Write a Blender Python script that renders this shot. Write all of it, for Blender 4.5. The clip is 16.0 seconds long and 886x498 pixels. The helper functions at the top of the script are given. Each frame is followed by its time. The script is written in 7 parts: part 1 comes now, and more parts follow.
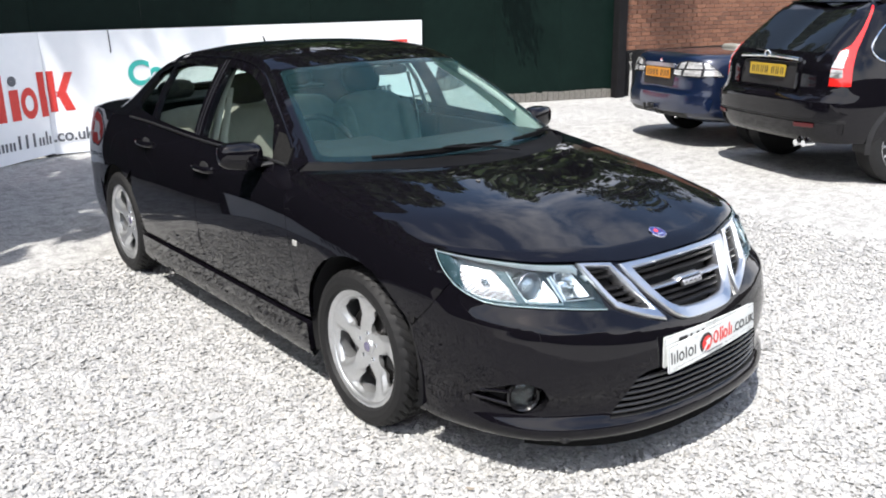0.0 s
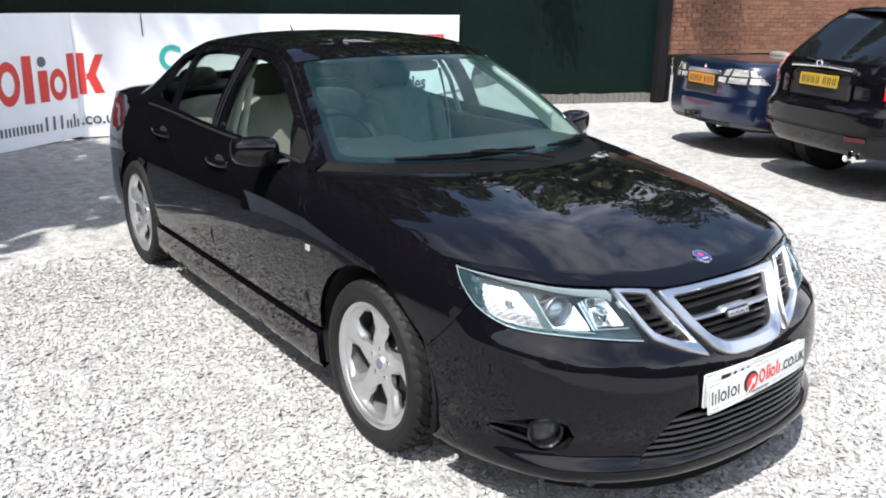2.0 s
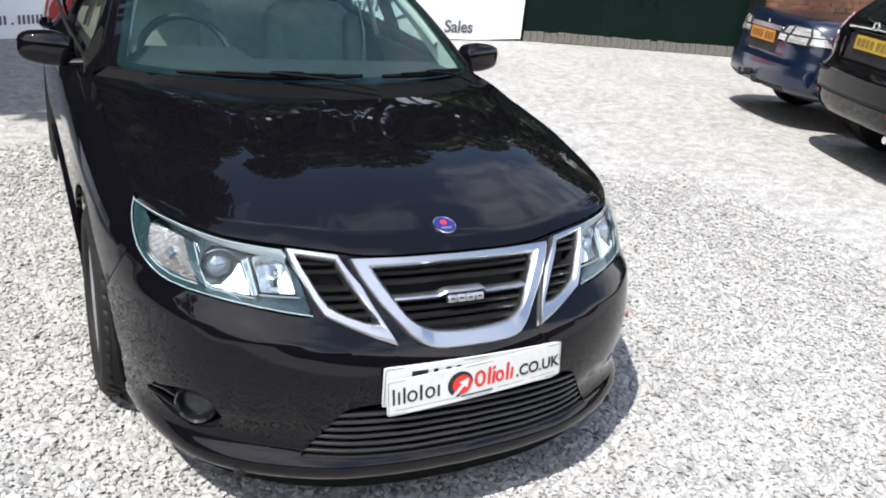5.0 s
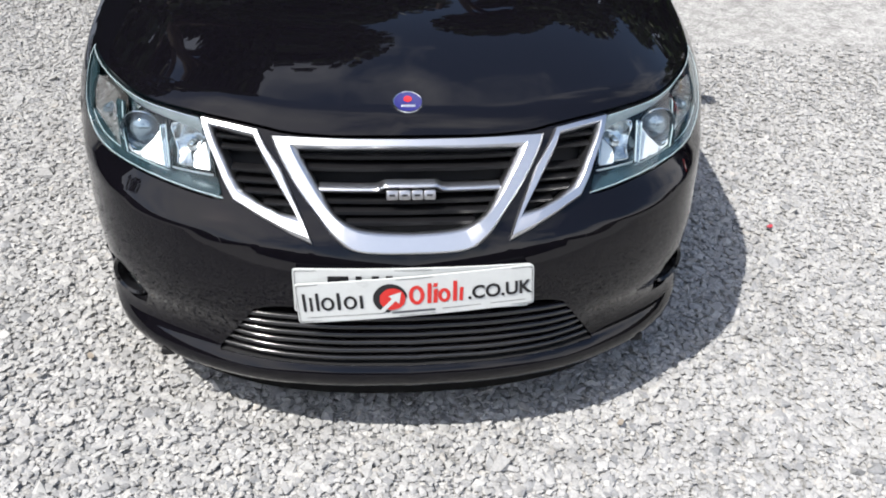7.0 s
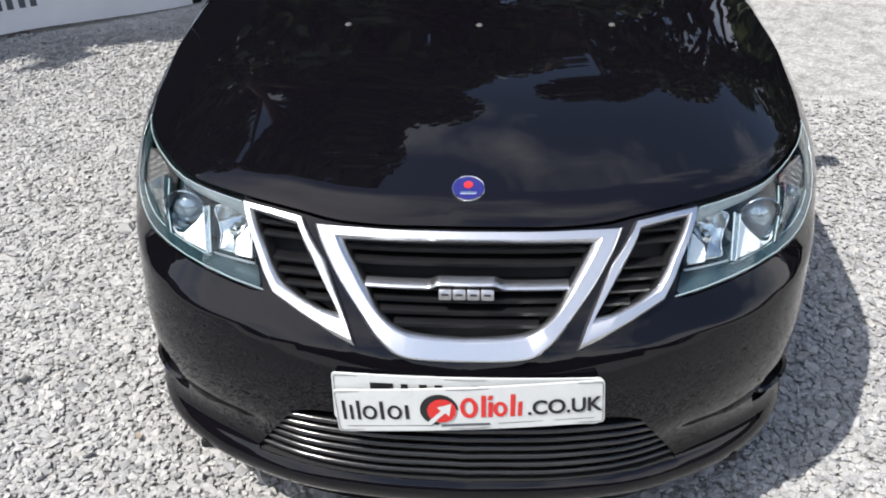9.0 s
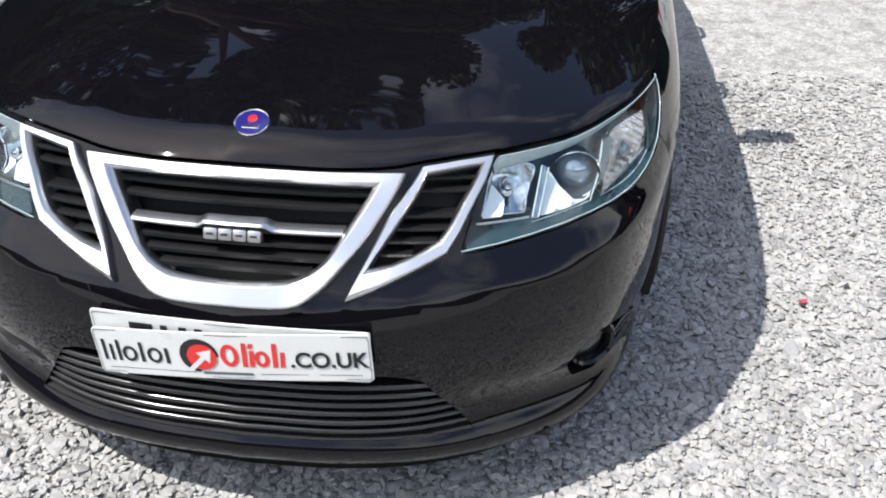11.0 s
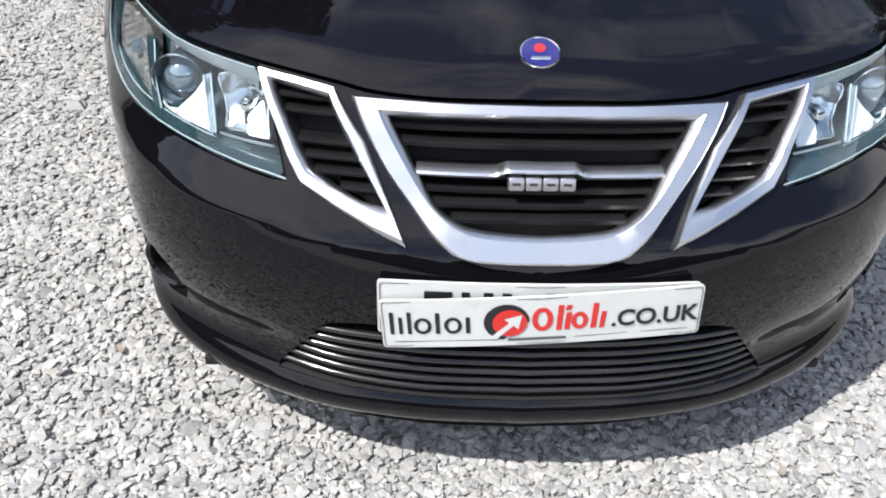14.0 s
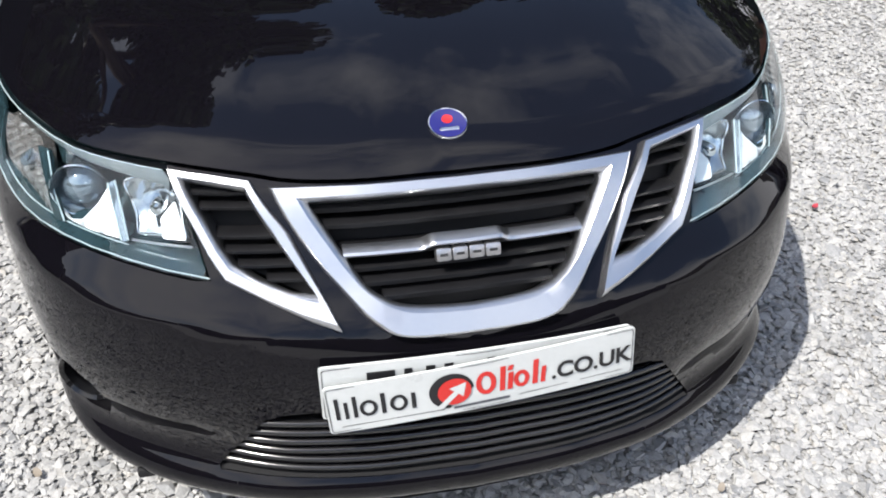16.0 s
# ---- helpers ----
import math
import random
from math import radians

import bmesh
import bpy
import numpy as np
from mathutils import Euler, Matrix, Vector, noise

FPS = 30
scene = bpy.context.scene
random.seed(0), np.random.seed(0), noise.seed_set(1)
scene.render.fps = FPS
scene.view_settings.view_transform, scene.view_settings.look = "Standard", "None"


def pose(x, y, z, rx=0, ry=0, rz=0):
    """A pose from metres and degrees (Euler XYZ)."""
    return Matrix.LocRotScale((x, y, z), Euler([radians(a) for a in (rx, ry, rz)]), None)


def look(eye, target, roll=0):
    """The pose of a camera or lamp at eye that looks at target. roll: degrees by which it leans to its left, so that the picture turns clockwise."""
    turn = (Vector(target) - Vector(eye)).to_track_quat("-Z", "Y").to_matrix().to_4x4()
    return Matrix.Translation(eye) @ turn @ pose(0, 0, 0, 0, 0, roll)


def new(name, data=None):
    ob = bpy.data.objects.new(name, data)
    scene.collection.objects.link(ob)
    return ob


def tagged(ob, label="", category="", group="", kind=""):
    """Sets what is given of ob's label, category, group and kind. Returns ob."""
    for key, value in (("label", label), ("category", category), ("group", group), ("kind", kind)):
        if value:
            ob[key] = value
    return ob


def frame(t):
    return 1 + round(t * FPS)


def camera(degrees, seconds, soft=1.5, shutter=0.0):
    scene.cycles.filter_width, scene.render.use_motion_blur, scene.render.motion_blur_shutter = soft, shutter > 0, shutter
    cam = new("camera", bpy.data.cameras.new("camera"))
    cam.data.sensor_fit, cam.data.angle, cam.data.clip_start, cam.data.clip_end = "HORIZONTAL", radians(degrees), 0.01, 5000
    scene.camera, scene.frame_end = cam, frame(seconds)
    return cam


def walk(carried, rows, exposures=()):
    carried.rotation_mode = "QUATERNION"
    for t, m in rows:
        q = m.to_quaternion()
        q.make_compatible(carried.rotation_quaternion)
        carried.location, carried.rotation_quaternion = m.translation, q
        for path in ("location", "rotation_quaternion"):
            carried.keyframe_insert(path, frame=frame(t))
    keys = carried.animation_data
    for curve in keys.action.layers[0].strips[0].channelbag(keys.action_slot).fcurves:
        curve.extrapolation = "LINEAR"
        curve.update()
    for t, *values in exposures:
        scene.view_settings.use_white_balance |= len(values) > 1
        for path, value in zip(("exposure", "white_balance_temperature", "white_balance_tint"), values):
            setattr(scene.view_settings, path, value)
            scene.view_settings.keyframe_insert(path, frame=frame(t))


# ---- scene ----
cam = camera(55.9, 16.0, soft=1.9)
PATH = [
    (0, (-2.472, -2.565, 1.604), (-1.274, -1.066, 1.041), -0.9),
    (0.5, (-2.407, -2.581, 1.605), (-1.243, -1.056, 1.038), 0.6),
    (1, (-2.34, -2.587, 1.609), (-1.287, -0.985, 1.04), 0.4),
    (1.5, (-2.32, -2.525, 1.605), (-1.201, -0.967, 1.037), 1.7),
    (2, (-2.296, -2.376, 1.592), (-1.154, -0.837, 1.02), 1.2),
    (2.5, (-2.255, -2.378, 1.601), (-1.018, -0.919, 1.018), 0.7),
    (3, (-2.07, -2.476, 1.608), (-0.938, -0.931, 1.031), 2.3),
    (3.5, (-1.841, -2.607, 1.597), (-0.825, -0.989, 1.005), 2.0),
    (4, (-1.555, -2.599, 1.575), (-0.566, -0.987, 0.924), 2.8),
    (4.2, (-1.442, -2.606, 1.572), (-0.434, -1.016, 0.894), 2.2),
    (6.3, (-0.331, -2.673, 1.562), (0.04, -0.936, 0.643), 5.6),
    (6.5, (-0.221, -2.618, 1.566), (0.047, -0.886, 0.602), 2.3),
    (7, (-0.095, -2.47, 1.529), (0.084, -0.805, 0.436), 2.2),
    (7.5, (0.004, -2.392, 1.502), (0.015, -0.741, 0.374), 1.1),
    (8, (0.017, -2.353, 1.5), (-0.052, -0.694, 0.385), -0.3),
    (8.5, (0.05, -2.332, 1.521), (-0.043, -0.645, 0.449), -0.1),
    (9, (0.022, -2.223, 1.542), (-0.063, -0.514, 0.507), -0.6),
    (9.5, (-0.002, -2.174, 1.523), (0.083, -0.452, 0.51), 2.0),
    (10, (0.152, -2.157, 1.502), (0.21, -0.468, 0.432), 1.7),
    (10.2, (0.276, -2.139, 1.485), (0.257, -0.442, 0.425), 2.0),
    (12.3, (0.597, -2.097, 1.417), (0.341, -0.484, 0.263), 0.1),
    (12.5, (0.506, -2.122, 1.418), (0.28, -0.502, 0.266), -0.4),
    (13, (0.212, -2.178, 1.409), (0.157, -0.558, 0.236), 0.3),
    (13.5, (0.025, -2.082, 1.373), (0.059, -0.493, 0.159), 1.0),
    (14, (-0.2, -1.978, 1.382), (-0.13, -0.427, 0.122), 2.2),
    (14.5, (-0.471, -1.962, 1.419), (-0.267, -0.438, 0.14), 1.9),
    (15, (-0.564, -1.934, 1.438), (-0.384, -0.377, 0.195), 0.6),
    (15.5, (-0.528, -1.943, 1.432), (-0.282, -0.358, 0.238), 0.9),
    (16, (-0.271, -1.94, 1.43), (0.077, -0.364, 0.248), 0.6),
]
walk(cam, [(t, look(eye, target, roll)) for t, eye, target, roll in PATH], exposures=[(0.0, 0.78), (4.2, 0.76), (6.3, 0.38), (9.0, 0.38), (12.5, 0.55), (14.0, 0.47), (16.0, 0.46)])

# ---- light: high summer sun from the car's front offside, blue sky with clouds ----
SUN_FROM = Vector((-.545, -.295, 1.0)).normalized()
SUN_AZ = math.atan2(SUN_FROM.x, SUN_FROM.y)
world = bpy.data.worlds.new("sky")
scene.world = world
world.use_nodes = True
wt = world.node_tree
wt.nodes.clear()
w_out = wt.nodes.new("ShaderNodeOutputWorld")
w_bg = wt.nodes.new("ShaderNodeBackground")
w_sky = wt.nodes.new("ShaderNodeTexSky")
w_sky.sky_type = "NISHITA"
w_sky.sun_disc = False
w_sky.sun_elevation = math.asin(SUN_FROM.z)
w_sky.sun_rotation = SUN_AZ
w_sky.dust_density = 1.2
w_bg.inputs["Strength"].default_value = 0.155
# broken cloud over the whole sky
w_co = wt.nodes.new("ShaderNodeTexCoord")
w_no = wt.nodes.new("ShaderNodeTexNoise")
w_no.inputs["Scale"].default_value = 2.4
w_no.inputs["Detail"].default_value = 6
w_no.inputs["Roughness"].default_value = .62
w_ra = wt.nodes.new("ShaderNodeValToRGB")
w_ra.color_ramp.elements[0].position, w_ra.color_ramp.elements[1].position = .515, .76
w_mx = wt.nodes.new("ShaderNodeMix")
w_mx.data_type = "RGBA"
w_mx.inputs["B"].default_value = (8.6, 8.6, 9.0, 1)
w_map = wt.nodes.new("ShaderNodeMapping")
w_map.inputs["Rotation"].default_value = (0, 0, math.pi / 6)
w_map.inputs["Location"].default_value = (7.4, 2.6, 0)
wt.links.new(w_co.outputs["Generated"], w_map.inputs["Vector"])
wt.links.new(w_map.outputs["Vector"], w_no.inputs["Vector"])
# thin bright cloud gathers round the sun
w_dot = wt.nodes.new("ShaderNodeVectorMath")
w_dot.operation = "DOT_PRODUCT"
w_dot.inputs[1].default_value = SUN_FROM
w_near = wt.nodes.new("ShaderNodeMapRange")
w_near.interpolation_type = "SMOOTHSTEP"
w_near.inputs["From Min"].default_value, w_near.inputs["From Max"].default_value = .62, .98
w_near.inputs["To Max"].default_value = .13
w_add = wt.nodes.new("ShaderNodeMath")
wt.links.new(w_co.outputs["Generated"], w_dot.inputs[0])
wt.links.new(w_dot.outputs["Value"], w_near.inputs["Value"])
wt.links.new(w_no.outputs["Fac"], w_add.inputs[0])
wt.links.new(w_near.outputs["Result"], w_add.inputs[1])
# cloud banks up towards the horizon
w_sep = wt.nodes.new("ShaderNodeSeparateXYZ")
w_low = wt.nodes.new("ShaderNodeMapRange")
w_low.interpolation_type = "SMOOTHSTEP"
w_low.inputs["From Min"].default_value, w_low.inputs["From Max"].default_value = .55, .12
w_low.inputs["To Max"].default_value = .27
w_sum = wt.nodes.new("ShaderNodeMath")
wt.links.new(w_co.outputs["Generated"], w_sep.inputs[0])
wt.links.new(w_sep.outputs["Z"], w_low.inputs["Value"])
wt.links.new(w_add.outputs[0], w_sum.inputs[0])
wt.links.new(w_low.outputs["Result"], w_sum.inputs[1])
wt.links.new(w_sum.outputs[0], w_ra.inputs["Fac"])
wt.links.new(w_ra.outputs["Color"], w_mx.inputs["Factor"])
wt.links.new(w_sky.outputs["Color"], w_mx.inputs["A"])
wt.links.new(w_mx.outputs["Result"], w_bg.inputs["Color"])
wt.links.new(w_bg.outputs["Background"], w_out.inputs["Surface"])
sun = new("sun", bpy.data.lights.new("sun", "SUN"))
sun.data.energy, sun.data.angle, sun.data.color = 5.0, radians(.53), (1, .962, .91)
sun.matrix_world = look(SUN_FROM * 30, (0, 0, 0))


# ---- materials ----
def material(name, color=(.5, .5, .5), rough=.5, metal=0.0, coat=0.0, coat_rough=.03, spec=None):
    m = bpy.data.materials.new(name)
    m.use_nodes = True
    b = m.node_tree.nodes["Principled BSDF"]
    b.inputs["Base Color"].default_value = (*color, 1)
    b.inputs["Roughness"].default_value = rough
    b.inputs["Metallic"].default_value = metal
    b.inputs["Coat Weight"].default_value = coat
    b.inputs["Coat Roughness"].default_value = coat_rough
    if spec is not None:
        b.inputs["Specular IOR Level"].default_value = spec
    return m


def node(m, kind, **inputs):
    n = m.node_tree.nodes.new(kind)
    for k, v in inputs.items():
        n.inputs[k.replace("_", " ")].default_value = v
    return n


def link(m, a, b):
    m.node_tree.links.new(a, b)


def shader(m):
    return m.node_tree.nodes["Principled BSDF"]


def ramp(m, fac, stops):
    r = m.node_tree.nodes.new("ShaderNodeValToRGB")
    while len(r.color_ramp.elements) < len(stops):
        r.color_ramp.elements.new(.5)
    for e, (p, c) in zip(r.color_ramp.elements, stops):
        e.position, e.color = p, (*c, 1) if len(c) == 3 else c
    link(m, fac, r.inputs["Fac"])
    return r.outputs["Color"]


def place(m, scale=(1, 1, 1)):
    """Object-space coordinates in metres."""
    co = m.node_tree.nodes.new("ShaderNodeTexCoord")
    mp = m.node_tree.nodes.new("ShaderNodeMapping")
    mp.inputs["Scale"].default_value = scale
    link(m, co.outputs["Object"], mp.inputs["Vector"])
    return mp.outputs["Vector"]


def relief(m, height, strength, distance):
    b = node(m, "ShaderNodeBump", Strength=strength, Distance=distance)
    link(m, height, b.inputs["Height"])
    link(m, b.outputs["Normal"], shader(m).inputs["Normal"])
    return b


def varied(m, lo, hi, scale, detail=6, rough=None, bump=0.0, dist=.002, stretch=(1, 1, 1)):
    """Two-scale colour variation between lo and hi, with optional roughness range and fine relief."""
    v = place(m, stretch)
    a = node(m, "ShaderNodeTexNoise", Scale=scale, Detail=detail, Roughness=.6)
    c = node(m, "ShaderNodeTexNoise", Scale=scale * 7.3, Detail=3, Roughness=.5)
    link(m, v, a.inputs["Vector"])
    link(m, v, c.inputs["Vector"])
    mix = node(m, "ShaderNodeMix", Factor=.35)
    link(m, a.outputs["Fac"], mix.inputs["A"])
    link(m, c.outputs["Fac"], mix.inputs["B"])
    link(m, ramp(m, mix.outputs["Result"], [(.32, lo), (.68, hi)]), shader(m).inputs["Base Color"])
    if rough:
        rr = node(m, "ShaderNodeMapRange", To_Min=rough[0], To_Max=rough[1])
        link(m, a.outputs["Fac"], rr.inputs["Value"])
        link(m, rr.outputs["Result"], shader(m).inputs["Roughness"])
    if bump:
        relief(m, c.outputs["Fac"], bump, dist)
    return m


PAINT = material("black_paint", (.0015, .0013, .0022), .35, 0, 1.0, .012, spec=.0)
shader(PAINT).inputs["Coat IOR"].default_value = 1.42
v = place(PAINT)
n = node(PAINT, "ShaderNodeTexNoise", Scale=900.0, Detail=1)
link(PAINT, v, n.inputs["Vector"])
link(PAINT, ramp(PAINT, n.outputs["Fac"], [(.45, (.0022, .0020, .0028)), (.75, (.0062, .0054, .0088))]), shader(PAINT).inputs["Base Color"])
n = node(PAINT, "ShaderNodeTexNoise", Scale=3.0, Detail=7, Roughness=.7)
link(PAINT, v, n.inputs["Vector"])
r = node(PAINT, "ShaderNodeMapRange", To_Min=.008, To_Max=.04)
link(PAINT, n.outputs["Fac"], r.inputs["Value"])
link(PAINT, r.outputs["Result"], shader(PAINT).inputs["Coat Roughness"])
BLACK = varied(material("black_plastic", (.012, .012, .013), .5, spec=.28), (.009, .009, .010), (.018, .018, .019), 40, bump=.15, dist=.0006)
DAM = varied(material("black_rubber", (.012, .012, .012), .95, spec=.0), (.008, .008, .008), (.016, .016, .016), 40, rough=(.8, .95), bump=.2, dist=.002)
SATIN_BLACK = varied(material("satin_black_plastic", (.005, .005, .0055), .55, spec=.08), (.004, .004, .0045), (.007, .007, .0075), 30)
CAVITY = material("dark_cavity", (.006, .006, .007), .8)
CHROME = varied(material("satin_chrome", (.74, .755, .78), .4, 1.0), (.655, .665, .685), (.685, .695, .715), 60, rough=(.285, .315))
BRIGHT = material("bright_chrome", (.86, .87, .88), .06, 1.0)
ALLOY = varied(material("alloy_silver", (.62, .63, .64), .3, .85, .5, .08), (.54, .55, .56), (.66, .67, .68), 18, rough=(.26, .38))
RUBBER = varied(material("tyre_rubber", (.010, .010, .0105), .65, spec=.25), (.0075, .0075, .008), (.014, .014, .0145), 30, rough=(.5, .75), bump=.25, dist=.001)
DISC = varied(material("brake_disc", (.14, .13, .13), .45, 1.0), (.05, .047, .045), (.11, .105, .105), 22)
GLASS = material("car_glass", (.70, .85, .77), .0)
shader(GLASS).inputs["Transmission Weight"].default_value = 1
shader(GLASS).inputs["IOR"].default_value = 1.01
shader(GLASS).inputs["Coat Weight"].default_value = 1.0
shader(GLASS).inputs["Coat Roughness"].default_value = .01
SCREEN = material("windscreen_glass", (.27, .48, .47), .0)
shader(SCREEN).inputs["Transmission Weight"].default_value = 1
shader(SCREEN).inputs["IOR"].default_value = 1.01
shader(SCREEN).inputs["Coat Weight"].default_value = .55
shader(SCREEN).inputs["Coat IOR"].default_value = 1.40
shader(SCREEN).inputs["Coat Roughness"].default_value = .01
# bluish haze of reflected light on the glass, painted as a faint teal diffuse layer
_haze = node(SCREEN, "ShaderNodeBsdfDiffuse", Color=(.16, .46, .54, 1))
_film = node(SCREEN, "ShaderNodeMixShader", Fac=.028)
link(SCREEN, shader(SCREEN).outputs["BSDF"], _film.inputs[1])
link(SCREEN, _haze.outputs["BSDF"], _film.inputs[2])
link(SCREEN, _film.outputs["Shader"], SCREEN.node_tree.nodes["Material Output"].inputs["Surface"])
LENS = material("lamp_lens", (.84, .96, .99), .0)
shader(LENS).inputs["Transmission Weight"].default_value = 1
shader(LENS).inputs["IOR"].default_value = 1.02
shader(LENS).inputs["Coat Weight"].default_value = 1.0
shader(LENS).inputs["Coat Roughness"].default_value = .01
CLOTH = varied(material("pale_seat_leather", (.20, .195, .17), .6), (.15, .15, .13), (.22, .215, .19), 14, bump=.2, dist=.001)
TRIM = varied(material("dark_dashboard", (.03, .032, .034), .6), (.015, .016, .018), (.028, .029, .031), 30, bump=.2, dist=.0008)


# ---- body surface of the saloon: plan outline, height profiles, bonnet and cabin patches ----
def hermite(ts, ps):
    """Smooth curve through points ps at ts (any dimension)."""
    ts, ps = np.asarray(ts, float), np.asarray(ps, float)
    d = np.diff(ps, axis=0) / np.diff(ts).reshape(-1, *([1] * (ps.ndim - 1)))
    m = np.concatenate([d[:1], (d[1:] + d[:-1]) / 2, d[-1:]])
    if ps.ndim == 1:
        flat = np.concatenate([[False], d[1:] * d[:-1] <= 0, [False]])
        m[flat] = 0

    def at(t):
        t = min(max(t, ts[0]), ts[-1])
        i = min(max(int(np.searchsorted(ts, t, "right")) - 1, 0), len(ts) - 2)
        h = ts[i + 1] - ts[i]
        s = (t - ts[i]) / h
        return ((2 * s**3 - 3 * s**2 + 1) * ps[i] + (s**3 - 2 * s**2 + s) * h * m[i]
                + (3 * s**2 - 2 * s**3) * ps[i + 1] + (s**3 - s**2) * h * m[i + 1])
    return at


PLAN = np.array([(0, -.99), (.20, -.978), (.40, -.935), (.56, -.86), (.68, -.755), (.765, -.60), (.822, -.42), (.857, -.2), (.872, .1),
                 (.874, .6), (.874, 1.2), (.874, 2.0), (.868, 2.6), (.845, 3.1), (.79, 3.42), (.66, 3.60), (.40, 3.675), (0, 3.69)])
PLAN_U = np.concatenate([[0], np.cumsum(np.hypot(*np.diff(PLAN, axis=0).T))])
plan = hermite(PLAN_U, PLAN)
U_END = PLAN_U[-1]
_us = np.linspace(0, U_END, 900)
_xy = np.array([plan(u) for u in _us])


def u_at(y):
    """Way round the plan outline at which the flank reaches y."""
    return float(np.interp(y, _xy[:, 1], _us))


def u_across(x):
    """Way round the plan outline at which the nose reaches x."""
    half = _us < u_at(-.2)
    return float(np.interp(x, _xy[half, 0], _us[half]))


# inward offset by height, at stations round the outline
RIBS = [
    (0.0, [(.15, .06), (.180, -.010), (.198, -.024), (.220, -.028), (.236, -.023), (.246, -.012), (.262, -.009), (.30, -.008), (.36, -.006), (.44, -.002), (.50, .006), (.545, .030), (.60, .075), (.66, .12), (.735, .18), (.80, .27)]),
    (u_across(.30), [(.15, .06), (.180, -.010), (.198, -.024), (.220, -.028), (.236, -.023), (.246, -.011), (.262, -.008), (.30, -.008), (.36, -.008), (.43, -.006), (.48, -.001), (.52, .008), (.544, .016), (.549, .0175), (.554, .022), (.60, .068), (.66, .112), (.735, .168), (.80, .25)]),
    (u_across(.50), [(.15, .07), (.180, -.002), (.198, -.016), (.222, -.018), (.238, -.010), (.250, .003), (.30, .012), (.36, -.002), (.43, -.007), (.49, -.001), (.53, .006), (.561, .0135), (.566, .015), (.571, .019), (.606, .053), (.66, .090), (.745, .150), (.80, .21)]),
    (u_across(.68), [(.15, .06), (.180, .004), (.200, -.009), (.224, -.012), (.238, -.006), (.250, .006), (.30, .012), (.36, -.002), (.44, -.007), (.51, -.001), (.55, .005), (.580, .0115), (.585, .013), (.590, .0165), (.628, .046), (.68, .068), (.762, .120), (.82, .17)]),
    (u_at(-.42), [(.15, .05), (.19, .022), (.215, .018), (.245, .014), (.32, .007), (.42, .0), (.55, .0), (.64, .005), (.70, .02), (.782, .062), (.84, .12)]),
    (u_at(0), [(.15, .06), (.19, .05), (.245, .035), (.32, .02), (.42, .006), (.55, .0), (.66, .001), (.74, .012), (.81, .040), (.87, .085), (.92, .14)]),
    (u_at(.5), [(.15, .07), (.19, .04), (.245, .034), (.32, .028), (.42, .016), (.55, .003), (.66, .0), (.76, .004), (.82, .013), (.88, .040), (.94, .090), (.99, .13)]),
    (u_at(1.5), [(.15, .07), (.19, .04), (.245, .034), (.32, .028), (.42, .016), (.55, .003), (.66, .0), (.76, .002), (.82, .008), (.88, .026), (.965, .080), (1.02, .11)]),
    (u_at(2.4), [(.15, .07), (.19, .04), (.245, .03), (.32, .022), (.42, .008), (.55, .0), (.66, .0), (.76, .003), (.84, .010), (.90, .030), (.99, .085), (1.05, .12)]),
    (u_at(3.2), [(.15, .10), (.245, .03), (.32, .012), (.42, .0), (.55, .0), (.66, .0), (.76, .008), (.86, .03), (1.0, .085), (1.06, .14)]),
    (U_END, [(.15, .14), (.245, .02), (.32, .0), (.42, .0), (.55, .02), (.66, .03), (.86, .07), (1.0, .09), (1.06, .12)]),
]
_rib_u = [r[0] for r in RIBS]
_rib_f = [hermite([k[0] for k in r[1]], [k[1] for k in r[1]]) for r in RIBS]
# height of the upper edge of the flanks: bonnet edge, waist line, boot edge
EDGE_Z = hermite([0, .30, .38, .55, .77, .90, 1.01, 1.13, u_at(0), u_at(.5), u_at(1.5), u_at(2.4), u_at(3.2), u_at(3.5), U_END],
                 [.735, .739, .748, .762, .774, .782, .788, .797, .868, .940, .962, .985, .985, .968, .985])


def skirt(u, z):
    """Point on the flank, nose or tail at u round the outline and height z (the side x >= 0)."""
    c = plan(u)
    d = plan(min(u + .01, U_END)) - plan(max(u - .01, 0))
    n = np.array([-d[1], d[0]]) / np.hypot(*d) * -1
    if u < .015: n = np.array([0, -1.0])
    if u > U_END - .015: n = np.array([0, 1.0])
    i = min(max(int(np.searchsorted(_rib_u, u, "right")) - 1, 0), len(_rib_u) - 2)
    lo, hi = max(i - 1, 0), min(i + 2, len(_rib_u) - 1)
    o = hermite(_rib_u[lo:hi + 1], [_rib_f[k](z) for k in range(lo, hi + 1)])(u)
    p = c - n * o
    return np.array([max(p[0], 0), p[1], z])


def coons(a, b, c, d):
    """Patch s, t in 0..1 between four curves: a(t) at s=0 (flat across the middle), c(t) at s=1, b(s) at t=0, d(s) at t=1."""
    p00, p10, p01, p11 = b(0), b(1), d(0), d(1)

    def at(s, t):
        w = s * s
        s = abs(s)
        return ((1 - t) * b(s) + t * d(s) + (1 - w) * a(t) + w * c(t)
                - ((1 - w) * (1 - t) * p00 + w * (1 - t) * p10 + (1 - w) * t * p01 + w * t * p11))
    return at


def edge(u0, u1):
    return lambda k: skirt(u0 + (u1 - u0) * k, EDGE_Z(u0 + (u1 - u0) * k))


